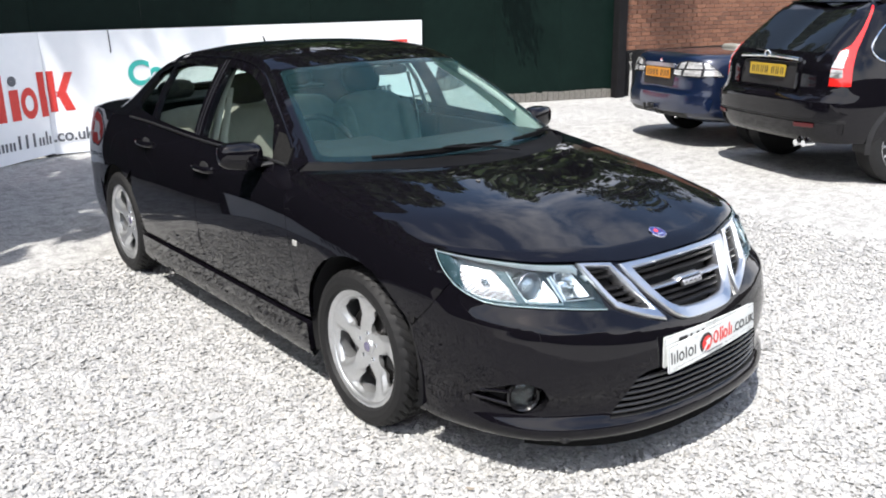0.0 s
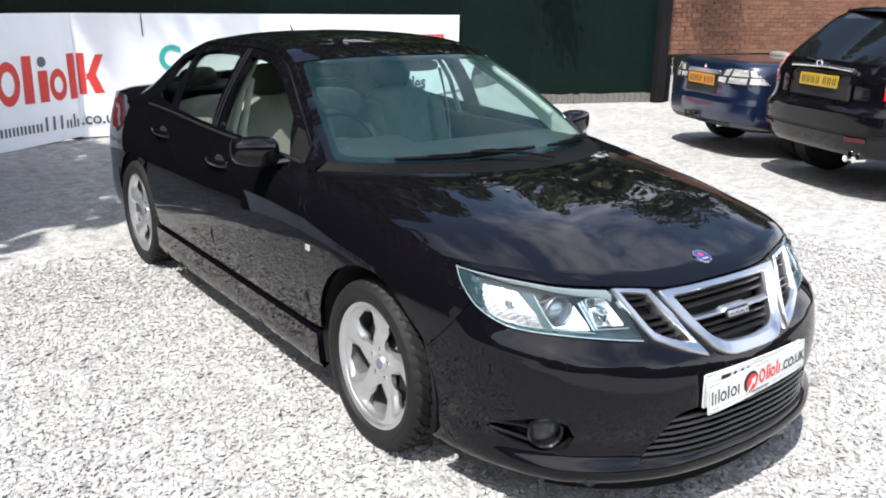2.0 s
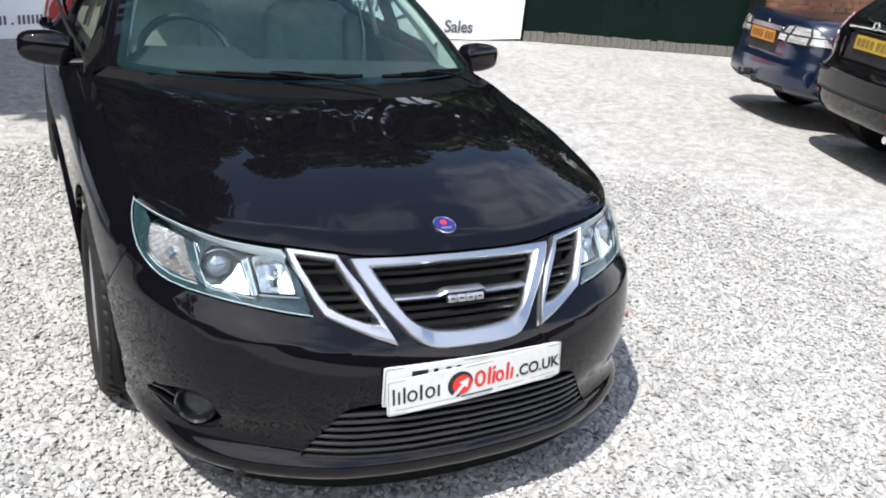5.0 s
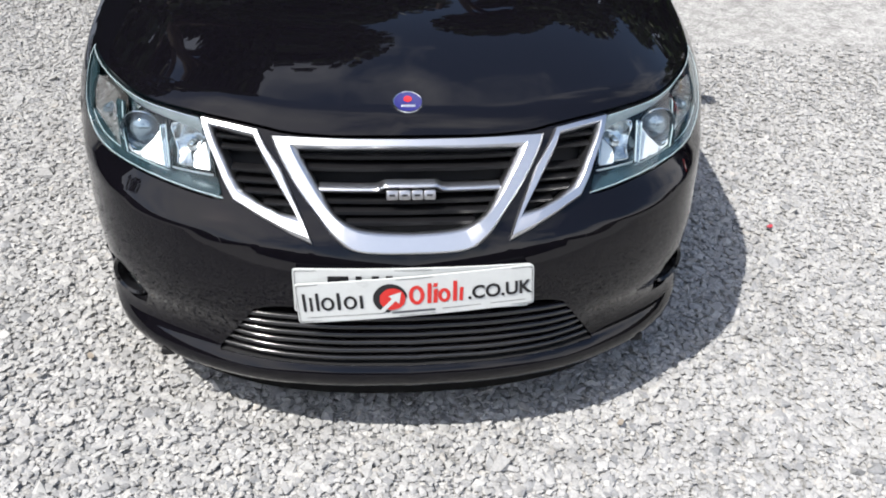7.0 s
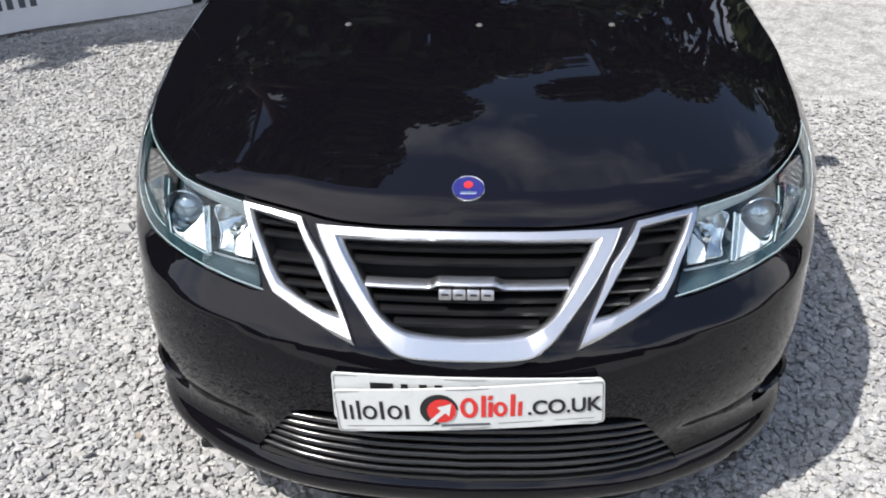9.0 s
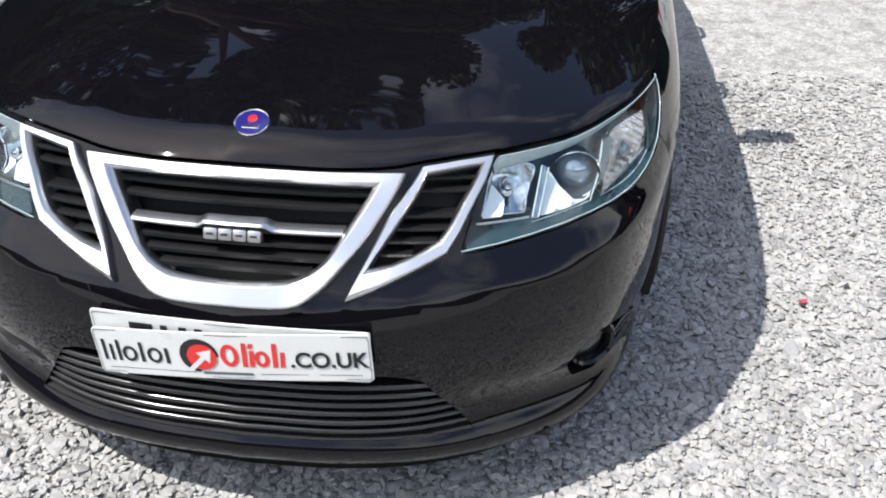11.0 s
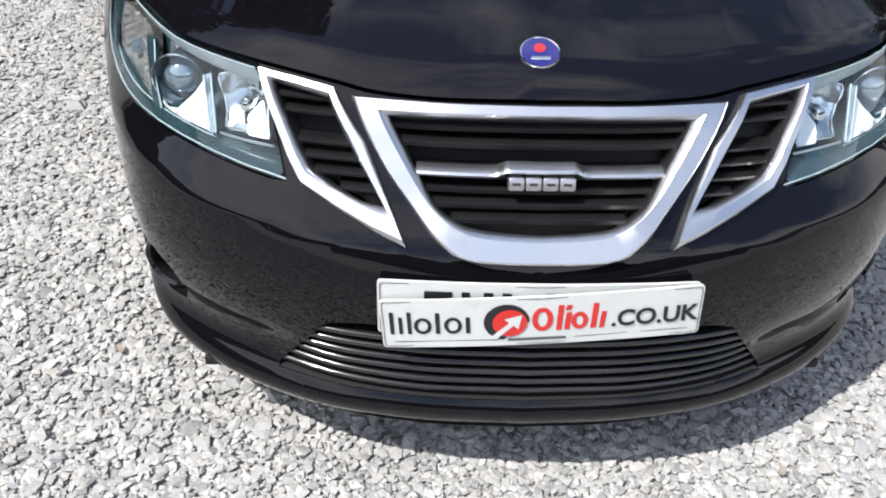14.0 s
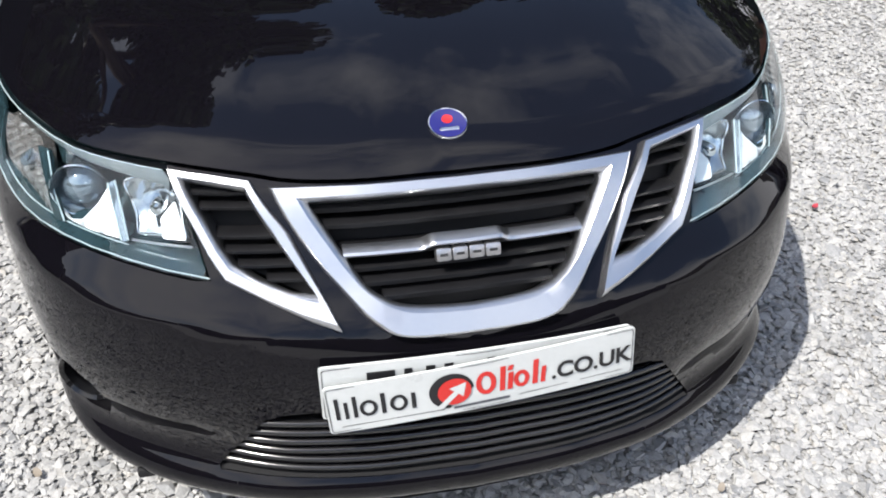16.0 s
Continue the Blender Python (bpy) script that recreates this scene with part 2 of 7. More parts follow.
U_LAMP, U_A = u_at(-.40), u_at(.52)
front_edge, wing_edge = edge(0, U_LAMP), edge(U_LAMP, U_A)
E0 = front_edge(0)
bonnet_mid = hermite([0, .026, .052, .082, .16, .36, .70, .88, 1], [(0, E0[1], E0[2]), (0, -.789, .760), (0, -.765, .773), (0, -.738, .7825), (0, -.66, .811), (0, -.47, .869), (0, -.16, .922), (0, -.02, .941), (0, .075, .951)])
W1 = wing_edge(1)
cowl = hermite([0, .35, .7, 1], [(0, .075, .951), (.28, .125, .951), (.54, .265, .952), tuple(W1)])
bonnet = coons(bonnet_mid, front_edge, wing_edge, cowl)

# cabin: windscreen, roof, rear screen
ws_low = hermite([0, .4, .75, 1], [(0, .205, .966), (.30, .25, .966), (.57, .375, .966), (.725, .52, .966)])
ws_high = hermite([0, .4, .8, 1], [(0, .905, 1.348), (.23, .93, 1.345), (.46, 1.02, 1.328), (.560, 1.11, 1.310)])
ws_mid = hermite([0, .5, 1], [(0, .205, .966), (0, .55, 1.178), (0, .905, 1.348)])
ws_side = hermite([0, .5, 1], [(.725, .52, .966), (.648, .82, 1.156), (.560, 1.11, 1.310)])
windscreen = coons(ws_mid, ws_low, ws_side, ws_high)
roof_mid = hermite([0, .12, .30, .52, .76, 1], [(0, .905, 1.348), (0, 1.06, 1.388), (0, 1.32, 1.418), (0, 1.68, 1.427), (0, 2.02, 1.412), (0, 2.35, 1.370)])
roof_side = hermite([0, .12, .30, .52, .76, 1], [(.560, 1.11, 1.310), (.543, 1.23, 1.354), (.542, 1.45, 1.382), (.545, 1.72, 1.384), (.540, 2.00, 1.375), (.525, 2.28, 1.341)])
roof_back = hermite([0, .5, 1], [(0, 2.35, 1.370), (.30, 2.335, 1.362), (.525, 2.28, 1.341)])
roof = coons(roof_mid, ws_high, roof_side, roof_back)
rs_low = hermite([0, .5, 1], [(0, 2.98, 1.075), (.34, 2.95, 1.070), (.62, 2.86, 1.060)])
rs_mid = hermite([0, .5, 1], [(0, 2.35, 1.370), (0, 2.68, 1.246), (0, 2.98, 1.075)])
rs_side = hermite([0, .5, 1], [(.525, 2.28, 1.341), (.575, 2.57, 1.236), (.62, 2.86, 1.060)])
rear_screen = coons(rs_mid, roof_back, rs_side, rs_low)


# side of the cabin: belt line below, pillar and roof rail above
_rail = np.array([ws_side(t) for t in np.linspace(0, 1, 12)] + [roof_side(t) for t in np.linspace(.05, 1, 14)] + [rs_side(t) for t in np.linspace(.08, 1, 10)])


def rail(y):
    """x and z of the pillar and roof edge at y."""
    return float(np.interp(y, _rail[:, 1], _rail[:, 0])), float(np.interp(y, _rail[:, 1], _rail[:, 2]))


def belt(y):
    u = u_at(y)
    p = skirt(u, EDGE_Z(u))
    return float(p[0]), float(p[2])


def cabin(y, z):
    """Point on the side of the cabin at y and height z."""
    (x0, z0), (x1, z1) = belt(y), rail(y)
    k = min(max((z - z0) / max(z1 - z0, .02), -.2), 1)
    return np.array([x0 + (x1 - x0) * k + .10 * k * (1 - k) * min(1, (z1 - z0) / .3), y, z])


# ---- mesh tools ----
def part(name, bm, mat, parent=None, label=""):
    """One bmesh as one mesh object, under a thing or a part."""
    me = bpy.data.meshes.new(name)
    bm.to_mesh(me)
    bm.free()
    if mat:
        me.materials.append(mat)
    ob = new(name, me)
    if parent:
        ob.parent = parent
        ob.matrix_parent_inverse = Matrix()
    if label:
        ob["label"] = label
    return ob


def smooth(bm, angle=40):
    a = radians(angle)
    for f in bm.faces:
        f.smooth = True
    for e in bm.edges:
        if len(e.link_faces) == 2 and e.calc_face_angle(0) > a:
            e.smooth = False
    return bm


def box(bm, lo, hi, bevel=0.0, m=None):
    """An upright block between two corners, with rounded edges."""
    lo, hi = Vector(lo), Vector(hi)
    g = bmesh.ops.create_cube(bm, size=1, matrix=Matrix.Translation((lo + hi) / 2) @ Matrix.Diagonal((*(hi - lo), 1)))
    vs = g["verts"]
    if bevel:
        es = list({e for w in vs for e in w.link_edges})
        r = bmesh.ops.bevel(bm, geom=es, offset=bevel, segments=2, affect="EDGES", profile=.5)
        vs = list({w for f in r["faces"] for w in f.verts} | {w for w in vs if w.is_valid})
    if m:
        bmesh.ops.transform(bm, matrix=m, verts=[w for w in vs if w.is_valid])
    return bm


def inside_all(poly, pts):
    """Which of the points lie inside the polygon."""
    q, hit = np.asarray(pts, float), np.zeros(len(pts), bool)
    for (x0, y0), (x1, y1) in zip(poly, poly[1:] + poly[:1]):
        if y0 != y1:
            cross = ((y0 > q[:, 1]) != (y1 > q[:, 1])) & (q[:, 0] < (x1 - x0) * (q[:, 1] - y0) / (y1 - y0) + x0)
            hit ^= cross
    return hit


def resample(loop, step):
    out = []
    for a, b in zip(loop, loop[1:] + loop[:1]):
        k = max(1, int(math.hypot(b[0] - a[0], b[1] - a[1]) / step + .5))
        out += [(a[0] + (b[0] - a[0]) * i / k, a[1] + (b[1] - a[1]) * i / k) for i in range(k)]
    return out


def rounded(loop, r, n=4):
    """The loop with its corners rounded by about r."""
    out, k = [], len(loop)
    for i in range(k):
        p, a, b = (Vector(loop[j % k]) for j in (i, i - 1, i + 1))
        ra, rb = min(r, (a - p).length * .45), min(r, (b - p).length * .45)
        s, e = p + (a - p).normalized() * ra, p + (b - p).normalized() * rb
        for j in range(n + 1):
            t = j / n
            q = (1 - t) ** 2 * s + 2 * t * (1 - t) * p + t * t * e
            out.append((q.x, q.y))
    return out


def sheet(loop, surface, step=.03, holes=(), depth=.012, flip=False, lift=0.0, bm=None, lines=()):
    """A curved panel: the outline and its holes in the surface's own plane, filled, set on the surface and given an edge of that depth."""
    from mathutils.geometry import delaunay_2d_cdt
    loops = [resample(list(q), step) for q in (loop, *holes)]
    pts, edges = [], []
    for q in loops:
        k = len(pts)
        pts += q
        edges += [(k + i, k + (i + 1) % len(q)) for i in range(len(q))]
    for q in lines:
        k = len(pts)
        pts += [tuple(p) for p in q]
        edges += [(k + i, k + i + 1) for i in range(len(q) - 1)]
    ring = np.array(pts)
    lo, hi = ring.min(axis=0), ring.max(axis=0)
    xs, ys = np.arange(lo[0] + step / 2, hi[0], step), np.arange(lo[1] + step / 2, hi[1], step)
    grid = np.array([(xx + (step / 2 if j % 2 else 0), yy) for j, yy in enumerate(ys) for xx in xs]).reshape(-1, 2)
    if len(grid):
        ok = inside_all(loops[0], grid)
        for h in loops[1:]:
            ok &= ~inside_all(h, grid)
        for p in grid[ok]:
            if np.min(np.hypot(ring[:, 0] - p[0], ring[:, 1] - p[1])) > step * .55:
                pts.append((float(p[0]), float(p[1])))
    vs, _, fs, _, _, _ = delaunay_2d_cdt([Vector(p) for p in pts], edges, [], 0, 1e-6)
    bm = bm or bmesh.new()
    made = [bm.verts.new(surface(q.x, q.y)) for q in vs]
    faces = []
    mids = np.array([(sum(vs[i].x for i in f) / len(f), sum(vs[i].y for i in f) / len(f)) for f in fs])
    keep = inside_all(loops[0], mids)
    for h in loops[1:]:
        keep &= ~inside_all(h, mids)
    for f, k in zip(fs, keep):
        if k:
            try:
                faces.append(bm.faces.new([made[i] for i in (reversed(f) if flip else f)]))
            except ValueError:
                pass
    for w in made:
        if not w.link_faces:
            bm.verts.remove(w)
    made = [w for w in made if w.is_valid]
    for f in faces:
        f.normal_update()
    for w in made:
        w.normal_update()
    if lift:
        moved = [w.co + w.normal * lift for w in made]
        for w, c in zip(made, moved):
            w.co = c
    if depth:
        rim = [e for e in bm.edges if len(e.link_faces) == 1 and e.link_faces[0] in set(faces)] if len(faces) < 1 else \
              [e for f in faces for e in f.edges if len(e.link_faces) == 1]
        low = {}
        for e in rim:
            for w in e.verts:
                if w not in low:
                    low[w] = bm.verts.new(w.co - w.normal * depth)
        for e in rim:
            a, b = e.link_loops[0].vert, e.link_loops[0].link_loop_next.vert
            bm.faces.new([b, a, low[a], low[b]])
            e.smooth = False
    for f in bm.faces:
        f.smooth = True
    return bm


def tube(points, radius, closed=False, sides=8, bm=None, flat=None):
    """A round bar (or, with flat, an oval one) along points."""
    bm = bm or bmesh.new()
    pts = [Vector(p) for p in points]
    rings, k = [], len(pts)
    for i, p in enumerate(pts):
        a = pts[(i - 1) % k] if closed or i else p
        b = pts[(i + 1) % k] if closed or i < k - 1 else p
        t = (b - a).normalized()
        s = t.cross(Vector((0, 0, 1)))
        s = s.normalized() if s.length > .05 else t.cross(Vector((0, 1, 0))).normalized()
        q = s.cross(t)
        r = radius(i / max(k - 1, 1)) if callable(radius) else radius
        ring = []
        for j in range(sides):
            w = 2 * math.pi * j / sides
            ring.append(bm.verts.new(p + s * math.cos(w) * r + q * math.sin(w) * r * (flat or 1)))
        rings.append(ring)
    for i in range(k if closed else k - 1):
        for j in range(sides):
            bm.faces.new([rings[i][j], rings[i][(j + 1) % sides], rings[(i + 1) % k][(j + 1) % sides], rings[(i + 1) % k][j]])
    if not closed:
        bm.faces.new(rings[0][::-1])
        bm.faces.new(rings[-1])
    bmesh.ops.recalc_face_normals(bm, faces=bm.faces[:])
    return smooth(bm, 60)


def lathe(profile, steps, axis="x", bm=None, centre=(0, 0, 0), close=False):
    """Turn a profile of (along, radius) round an axis."""
    bm = bm or bmesh.new()
    rings = []
    for a, r in profile:
        ring = []
        for j in range(steps):
            w = 2 * math.pi * j / steps
            c, s = r * math.cos(w), r * math.sin(w)
            q = {"x": (a, c, s), "y": (c, a, s), "z": (c, s, a)}[axis]
            ring.append(bm.verts.new(Vector(q) + Vector(centre)))
        rings.append(ring)
    for i in range(len(rings) - 1 + (1 if close else 0)):
        a, b = rings[i], rings[(i + 1) % len(rings)]
        for j in range(steps):
            bm.faces.new([a[j], a[(j + 1) % steps], b[(j + 1) % steps], b[j]])
    if not close:
        for ring, rad in ((rings[0], profile[0][1]), (rings[-1], profile[-1][1])):
            if rad > 1e-4:
                bm.faces.new(ring)
    bmesh.ops.remove_doubles(bm, verts=bm.verts[:], dist=1e-5)
    bmesh.ops.recalc_face_normals(bm, faces=bm.faces[:])
    return smooth(bm, 35)


def thing(name, label, category, group="", at=(0, 0, 0)):
    e = new(name)
    e.location = at
    e.empty_display_size = .1
    return tagged(e, label, category, group)


# ---- setting ----
GRAVEL = material("limestone_gravel", (.42, .41, .39), .85)
v = place(GRAVEL)
g1 = node(GRAVEL, "ShaderNodeTexVoronoi", Scale=84.0, Randomness=1.0)
g2 = node(GRAVEL, "ShaderNodeTexNoise", Scale=1.1, Detail=5)
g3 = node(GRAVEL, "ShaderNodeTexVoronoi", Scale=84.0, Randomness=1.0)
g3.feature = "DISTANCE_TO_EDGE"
for q in (g1, g2, g3):
    link(GRAVEL, v, q.inputs["Vector"])
sep = node(GRAVEL, "ShaderNodeSeparateColor")
link(GRAVEL, g1.outputs["Color"], sep.inputs["Color"])
stone = ramp(GRAVEL, sep.outputs["Red"], [(0, (.30, .30, .298)), (.3, (.44, .437, .43)), (.75, (.53, .525, .513)), (1, (.60, .594, .58))])
# shade in the crevices between stones, painted into the colour along cell edges
gap_shade = node(GRAVEL, "ShaderNodeMapRange", From_Max=.16, To_Min=.50, To_Max=1.0)
link(GRAVEL, g3.outputs["Distance"], gap_shade.inputs["Value"])
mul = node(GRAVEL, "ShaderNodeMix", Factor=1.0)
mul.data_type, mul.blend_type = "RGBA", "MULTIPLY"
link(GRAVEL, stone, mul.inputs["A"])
link(GRAVEL, gap_shade.outputs["Result"], mul.inputs["B"])
pat = node(GRAVEL, "ShaderNodeMix", Factor=1.0)
pat.data_type, pat.blend_type = "RGBA", "MULTIPLY"
link(GRAVEL, mul.outputs["Result"], pat.inputs["A"])
link(GRAVEL, ramp(GRAVEL, g2.outputs["Fac"], [(.3, (.86, .86, .85)), (.65, (1, 1, 1))]), pat.inputs["B"])
g4 = node(GRAVEL, "ShaderNodeTexNoise", Scale=9.0, Detail=5, Roughness=.65)
link(GRAVEL, v, g4.inputs["Vector"])
pat2 = node(GRAVEL, "ShaderNodeMix", Factor=1.0)
pat2.data_type, pat2.blend_type = "RGBA", "MULTIPLY"
link(GRAVEL, pat.outputs["Result"], pat2.inputs["A"])
link(GRAVEL, ramp(GRAVEL, g4.outputs["Fac"], [(.36, (.66, .66, .655)), (.56, (1, 1, 1))]), pat2.inputs["B"])
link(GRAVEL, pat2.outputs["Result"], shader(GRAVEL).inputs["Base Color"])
relief(GRAVEL, g3.outputs["Distance"], .28, .010)
bm = bmesh.new()
bmesh.ops.create_grid(bm, x_segments=60, y_segments=60, size=60)
for w in bm.verts:
    d = max(0, w.co.length - 6)
    w.co.z = -.004 + .02 * noise.noise(w.co * .4) * min(1, d / 6)
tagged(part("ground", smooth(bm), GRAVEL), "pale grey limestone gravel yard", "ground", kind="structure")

FENCE = varied(material("dark_green_hoarding", (.012, .038, .030), .7, spec=.08), (.0016, .0062, .005), (.0038, .0112, .009), 1.3, rough=(.45, .65), bump=.15, dist=.003)
BANNER = varied(material("white_banner_vinyl", (.84, .86, .87), .42), (.80, .82, .84), (.88, .89, .90), 1.2, rough=(.35, .5))
WEATHERED = varied(material("weathered_board", (.20, .19, .17), .85), (.07, .066, .06), (.20, .19, .17), 9, stretch=(1, 1, .25), bump=.3, dist=.002)
FENCE_LINE = [(-7.2, -.90), (-1.98, 3.58), (-1.62, 6.65), (0.0, 7.62), (5.72, 8.08), (9.05, 7.05)]


def along(a, b):
    """Pose with x along the line a to b, y away from the yard."""
    d = Vector((b[0] - a[0], b[1] - a[1]))
    return Matrix.Translation((*a, 0)) @ Matrix.Rotation(math.atan2(d.y, d.x), 4, "Z"), d.length


for k, (a, b) in enumerate(zip(FENCE_LINE, FENCE_LINE[1:])):
    m, length = along(a, b)
    hoarding = part("fence", box(bmesh.new(), (0, .052, 2.30), (length, .10, 2.38), .004), FENCE)
    hoarding.matrix_world = m
    tagged(hoarding, "tall dark green painted board hoarding", "fence", kind="structure")
    x = 0.0
    while x < length - .02:
        x1 = min(x + 1.22, length)
        part("board", box(bmesh.new(), (x, .03, .10), (x1 - .004, .048, 2.5), .002), FENCE, hoarding)
        x = x1
    part("post", box(bmesh.new(), (length - .06, .026, 0), (length + .06, .12, 2.5), .006), FENCE, hoarding)
# weathered boards along the foot of the open stretch of hoarding
m, length = along(FENCE_LINE[4], FENCE_LINE[5])
rail_board = part("gravel_board", box(bmesh.new(), (0, .03, 0), (length, .05, .10), .004), WEATHERED)
rail_board.matrix_world = m
tagged(rail_board, "weathered timber boards along the fence foot", "board", kind="structure")
slat_mesh = None
rng = random.Random(3)
for i in range(int(length / .105)):
    if slat_mesh is None:
        o = part("slat", box(bmesh.new(), (0, 0, 0), (.095, .018, .15), .003), WEATHERED, rail_board)
        slat_mesh = o.data
    else:
        o = new("slat", slat_mesh)
        o.parent = rail_board
    o.location = (.01 + i * .105, .008, rng.uniform(-.012, .012))
    o.rotation_euler = (0, rng.uniform(-.02, .02), 0)


BRICK = material("red_brick", (.30, .12, .08), .85)
v = place(BRICK)
bn = node(BRICK, "ShaderNodeTexNoise", Scale=22.0, Detail=5)
link(BRICK, v, bn.inputs["Vector"])
oi = node(BRICK, "ShaderNodeObjectInfo")
gi = node(BRICK, "ShaderNodeNewGeometry")
add = node(BRICK, "ShaderNodeMath")
link(BRICK, oi.outputs["Random"], add.inputs[0])
link(BRICK, gi.outputs["Random Per Island"], add.inputs[1])
fr = node(BRICK, "ShaderNodeMath")
fr.operation = "FRACT"
link(BRICK, add.outputs[0], fr.inputs[0])
mx = node(BRICK, "ShaderNodeMix", Factor=.4)
link(BRICK, fr.outputs[0], mx.inputs["A"])
link(BRICK, bn.outputs["Fac"], mx.inputs["B"])
link(BRICK, ramp(BRICK, mx.outputs["Result"], [(.1, (.090, .038, .023)), (.45, (.145, .062, .036)), (.8, (.185, .083, .048)), (.95, (.12, .055, .036))]), shader(BRICK).inputs["Base Color"])
relief(BRICK, bn.outputs["Fac"], .4, .003)
MORTAR = varied(material("mortar", (.33, .29, .25), .9), (.15, .125, .10), (.23, .20, .17), 12, bump=.3, dist=.002)
PLINTH = varied(material("black_painted_plinth", (.007, .007, .008), .75, spec=.12), (.004, .004, .005), (.011, .011, .012), 5, bump=.3, dist=.004)
WALL_M, WALL_LEN = along((9.05, 7.0), (20.0, 5.55))
wall = part("wall_brick", box(bmesh.new(), (0, .03, .78), (WALL_LEN, .35, 3.5)), MORTAR)
wall.matrix_world = WALL_M
tagged(wall, "red brick building wall above a black plinth", "wall", kind="structure")
pl = part("wall_plinth", box(bmesh.new(), (0, .002, 0), (WALL_LEN, .35, .775), .012), PLINTH)
pl.matrix_world = WALL_M
tagged(pl, "black painted plinth of the brick wall", "wall", kind="structure")
post = part("corner_post", box(bmesh.new(), (-.06, -.10, 0), (.13, .05, 2.6), .01), PLINTH)
post.matrix_world = WALL_M
tagged(post, "black post at the end of the hoarding", "post", kind="structure")
pipe = part("downpipe", tube([(.30, -.05, .0), (.30, -.05, .45), (.30, -.03, .60), (.30, -.03, .74)], .022), material("grey_pipe", (.38, .38, .37), .5))
pipe.matrix_world = WALL_M
tagged(pipe, "short grey pipe against the black plinth", "pipe", kind="structure")

# plain walls that close the yard behind the camera
CLOSE = varied(material("dark_rendered_wall", (.07, .065, .06), .85), (.05, .046, .042), (.09, .085, .078), 1.5, bump=.2, dist=.004)
for label, a, b, h in (("plain dark wall that closes the yard", (12.0, -12.5), (-11.0, -12.5), 3.0), ("plain dark wall along the side of the yard", (-11.0, -12.5), (-7.2, -.95), 2.4), ("plain dark wall along the side of the yard", (20.0, 5.5), (12.0, -12.5), 2.6)):
    m, length = along(a, b)
    closing = part("wall_plain", box(bmesh.new(), (0, .02, 0), (length, .25, h), .01), CLOSE)
    closing.matrix_world = m
    tagged(closing, label, "wall", kind="structure")


# ---- banners on the hoarding ----
RED_INK = varied(material("red_print", (.62, .035, .03), .4), (.55, .03, .025), (.68, .05, .04), 3)
GREY_INK = varied(material("dark_grey_print", (.09, .095, .11), .4), (.08, .085, .10), (.11, .115, .13), 4)
TEAL_INK = material("teal_print", (.03, .36, .32), .4)
WHITE_INK = material("white_print", (.8, .8, .8), .4)


def banner_sheet(length, z0, z1, seed):
    """A sheet of vinyl with soft folds, in its own x, z plane."""
    bm = bmesh.new()
    nx, nz = int(length / .06) + 1, 22
    rows = []
    for j in range(nz + 1):
        z = z0 + (z1 - z0) * j / nz
        rows.append([bm.verts.new((length * i / nx, banner_y(length * i / nx, z, seed), z + (.012 * math.sin(length * i / nx * 3 + seed) if j == 0 else 0))) for i in range(nx + 1)])
    for a, b in zip(rows, rows[1:]):
        for i in range(nx):
            bm.faces.new([a[i], a[i + 1], b[i + 1], b[i]])
    return smooth(bm, 60)


def banner_y(x, z, seed):
    fold = .020 * noise.noise(Vector((x * 1.3 + seed * 7, z * .8, seed))) + .012 * noise.noise(Vector((x * 4.0, z * 1.6 + x * 1.1, seed + 3)))
    return -.022 + fold


def on_banner(bm, seed):
    """Press flat print onto the folds, 3 mm proud."""
    for w in bm.verts:
        w.co.y = banner_y(w.co.x, w.co.z, seed) - .004
    return bm


def ink_bar(parent, seed, x0, x1, z0, z1, mat, lean=0.0, name="printed_bar"):
    bm = bmesh.new()
    nx, nz = max(1, int((x1 - x0) / .05)), max(1, int((z1 - z0) / .05))
    g = [[bm.verts.new((x0 + (x1 - x0) * i / nx + lean * (z0 + (z1 - z0) * j / nz - z0), 0, z0 + (z1 - z0) * j / nz)) for i in range(nx + 1)] for j in range(nz + 1)]
    for a, b in zip(g, g[1:]):
        for i in range(nx):
            bm.faces.new([a[i], a[i + 1], b[i + 1], b[i]])
    return part(name, on_banner(bm, seed), mat, parent)


def ink_disc(parent, seed, cx, cz, r, mat, r_in=0.0, name="printed_disc", squash=1.0, extra=0.0):
    bm = bmesh.new()
    n = 40
    rings = [[bm.verts.new((cx + k * math.cos(2 * math.pi * i / n) * squash, 0, cz + k * math.sin(2 * math.pi * i / n))) for i in range(n)] for k in np.linspace(max(r_in, .002), r, 7)]
    for a, b in zip(rings, rings[1:]):
        for i in range(n):
            bm.faces.new([a[i], a[(i + 1) % n], b[(i + 1) % n], b[i]])
    on_banner(bm, seed)
    for w in bm.verts:
        w.co.y -= extra
    bmesh.ops.recalc_face_normals(bm, faces=bm.faces[:])
    return part(name, bm, mat, parent)


def ink_row(parent, seed, x0, x1, z, low, high, mat, letters, name="printed_bar"):
    """A line of writing as bars: one or two uprights a letter; capitals in letters stand for tall ones, dots for points."""
    pitch = (x1 - x0) / len(letters)
    for i, c in enumerate(letters):
        a = x0 + i * pitch
        if c == " ":
            continue
        if c == ".":
            ink_bar(parent, seed, a + pitch * .35, a + pitch * .62, z, z + low * .22, mat, name=name)
            continue
        h = high if c.isupper() else low
        if c in "IL":
            ink_bar(parent, seed, a + pitch * .3, a + pitch * .62, z, z + h, mat, name=name)
        else:
            ink_bar(parent, seed, a + pitch * .10, a + pitch * .38, z, z + h, mat, name=name)
            ink_bar(parent, seed, a + pitch * .58, a + pitch * .86, z, z + low, mat, name=name)


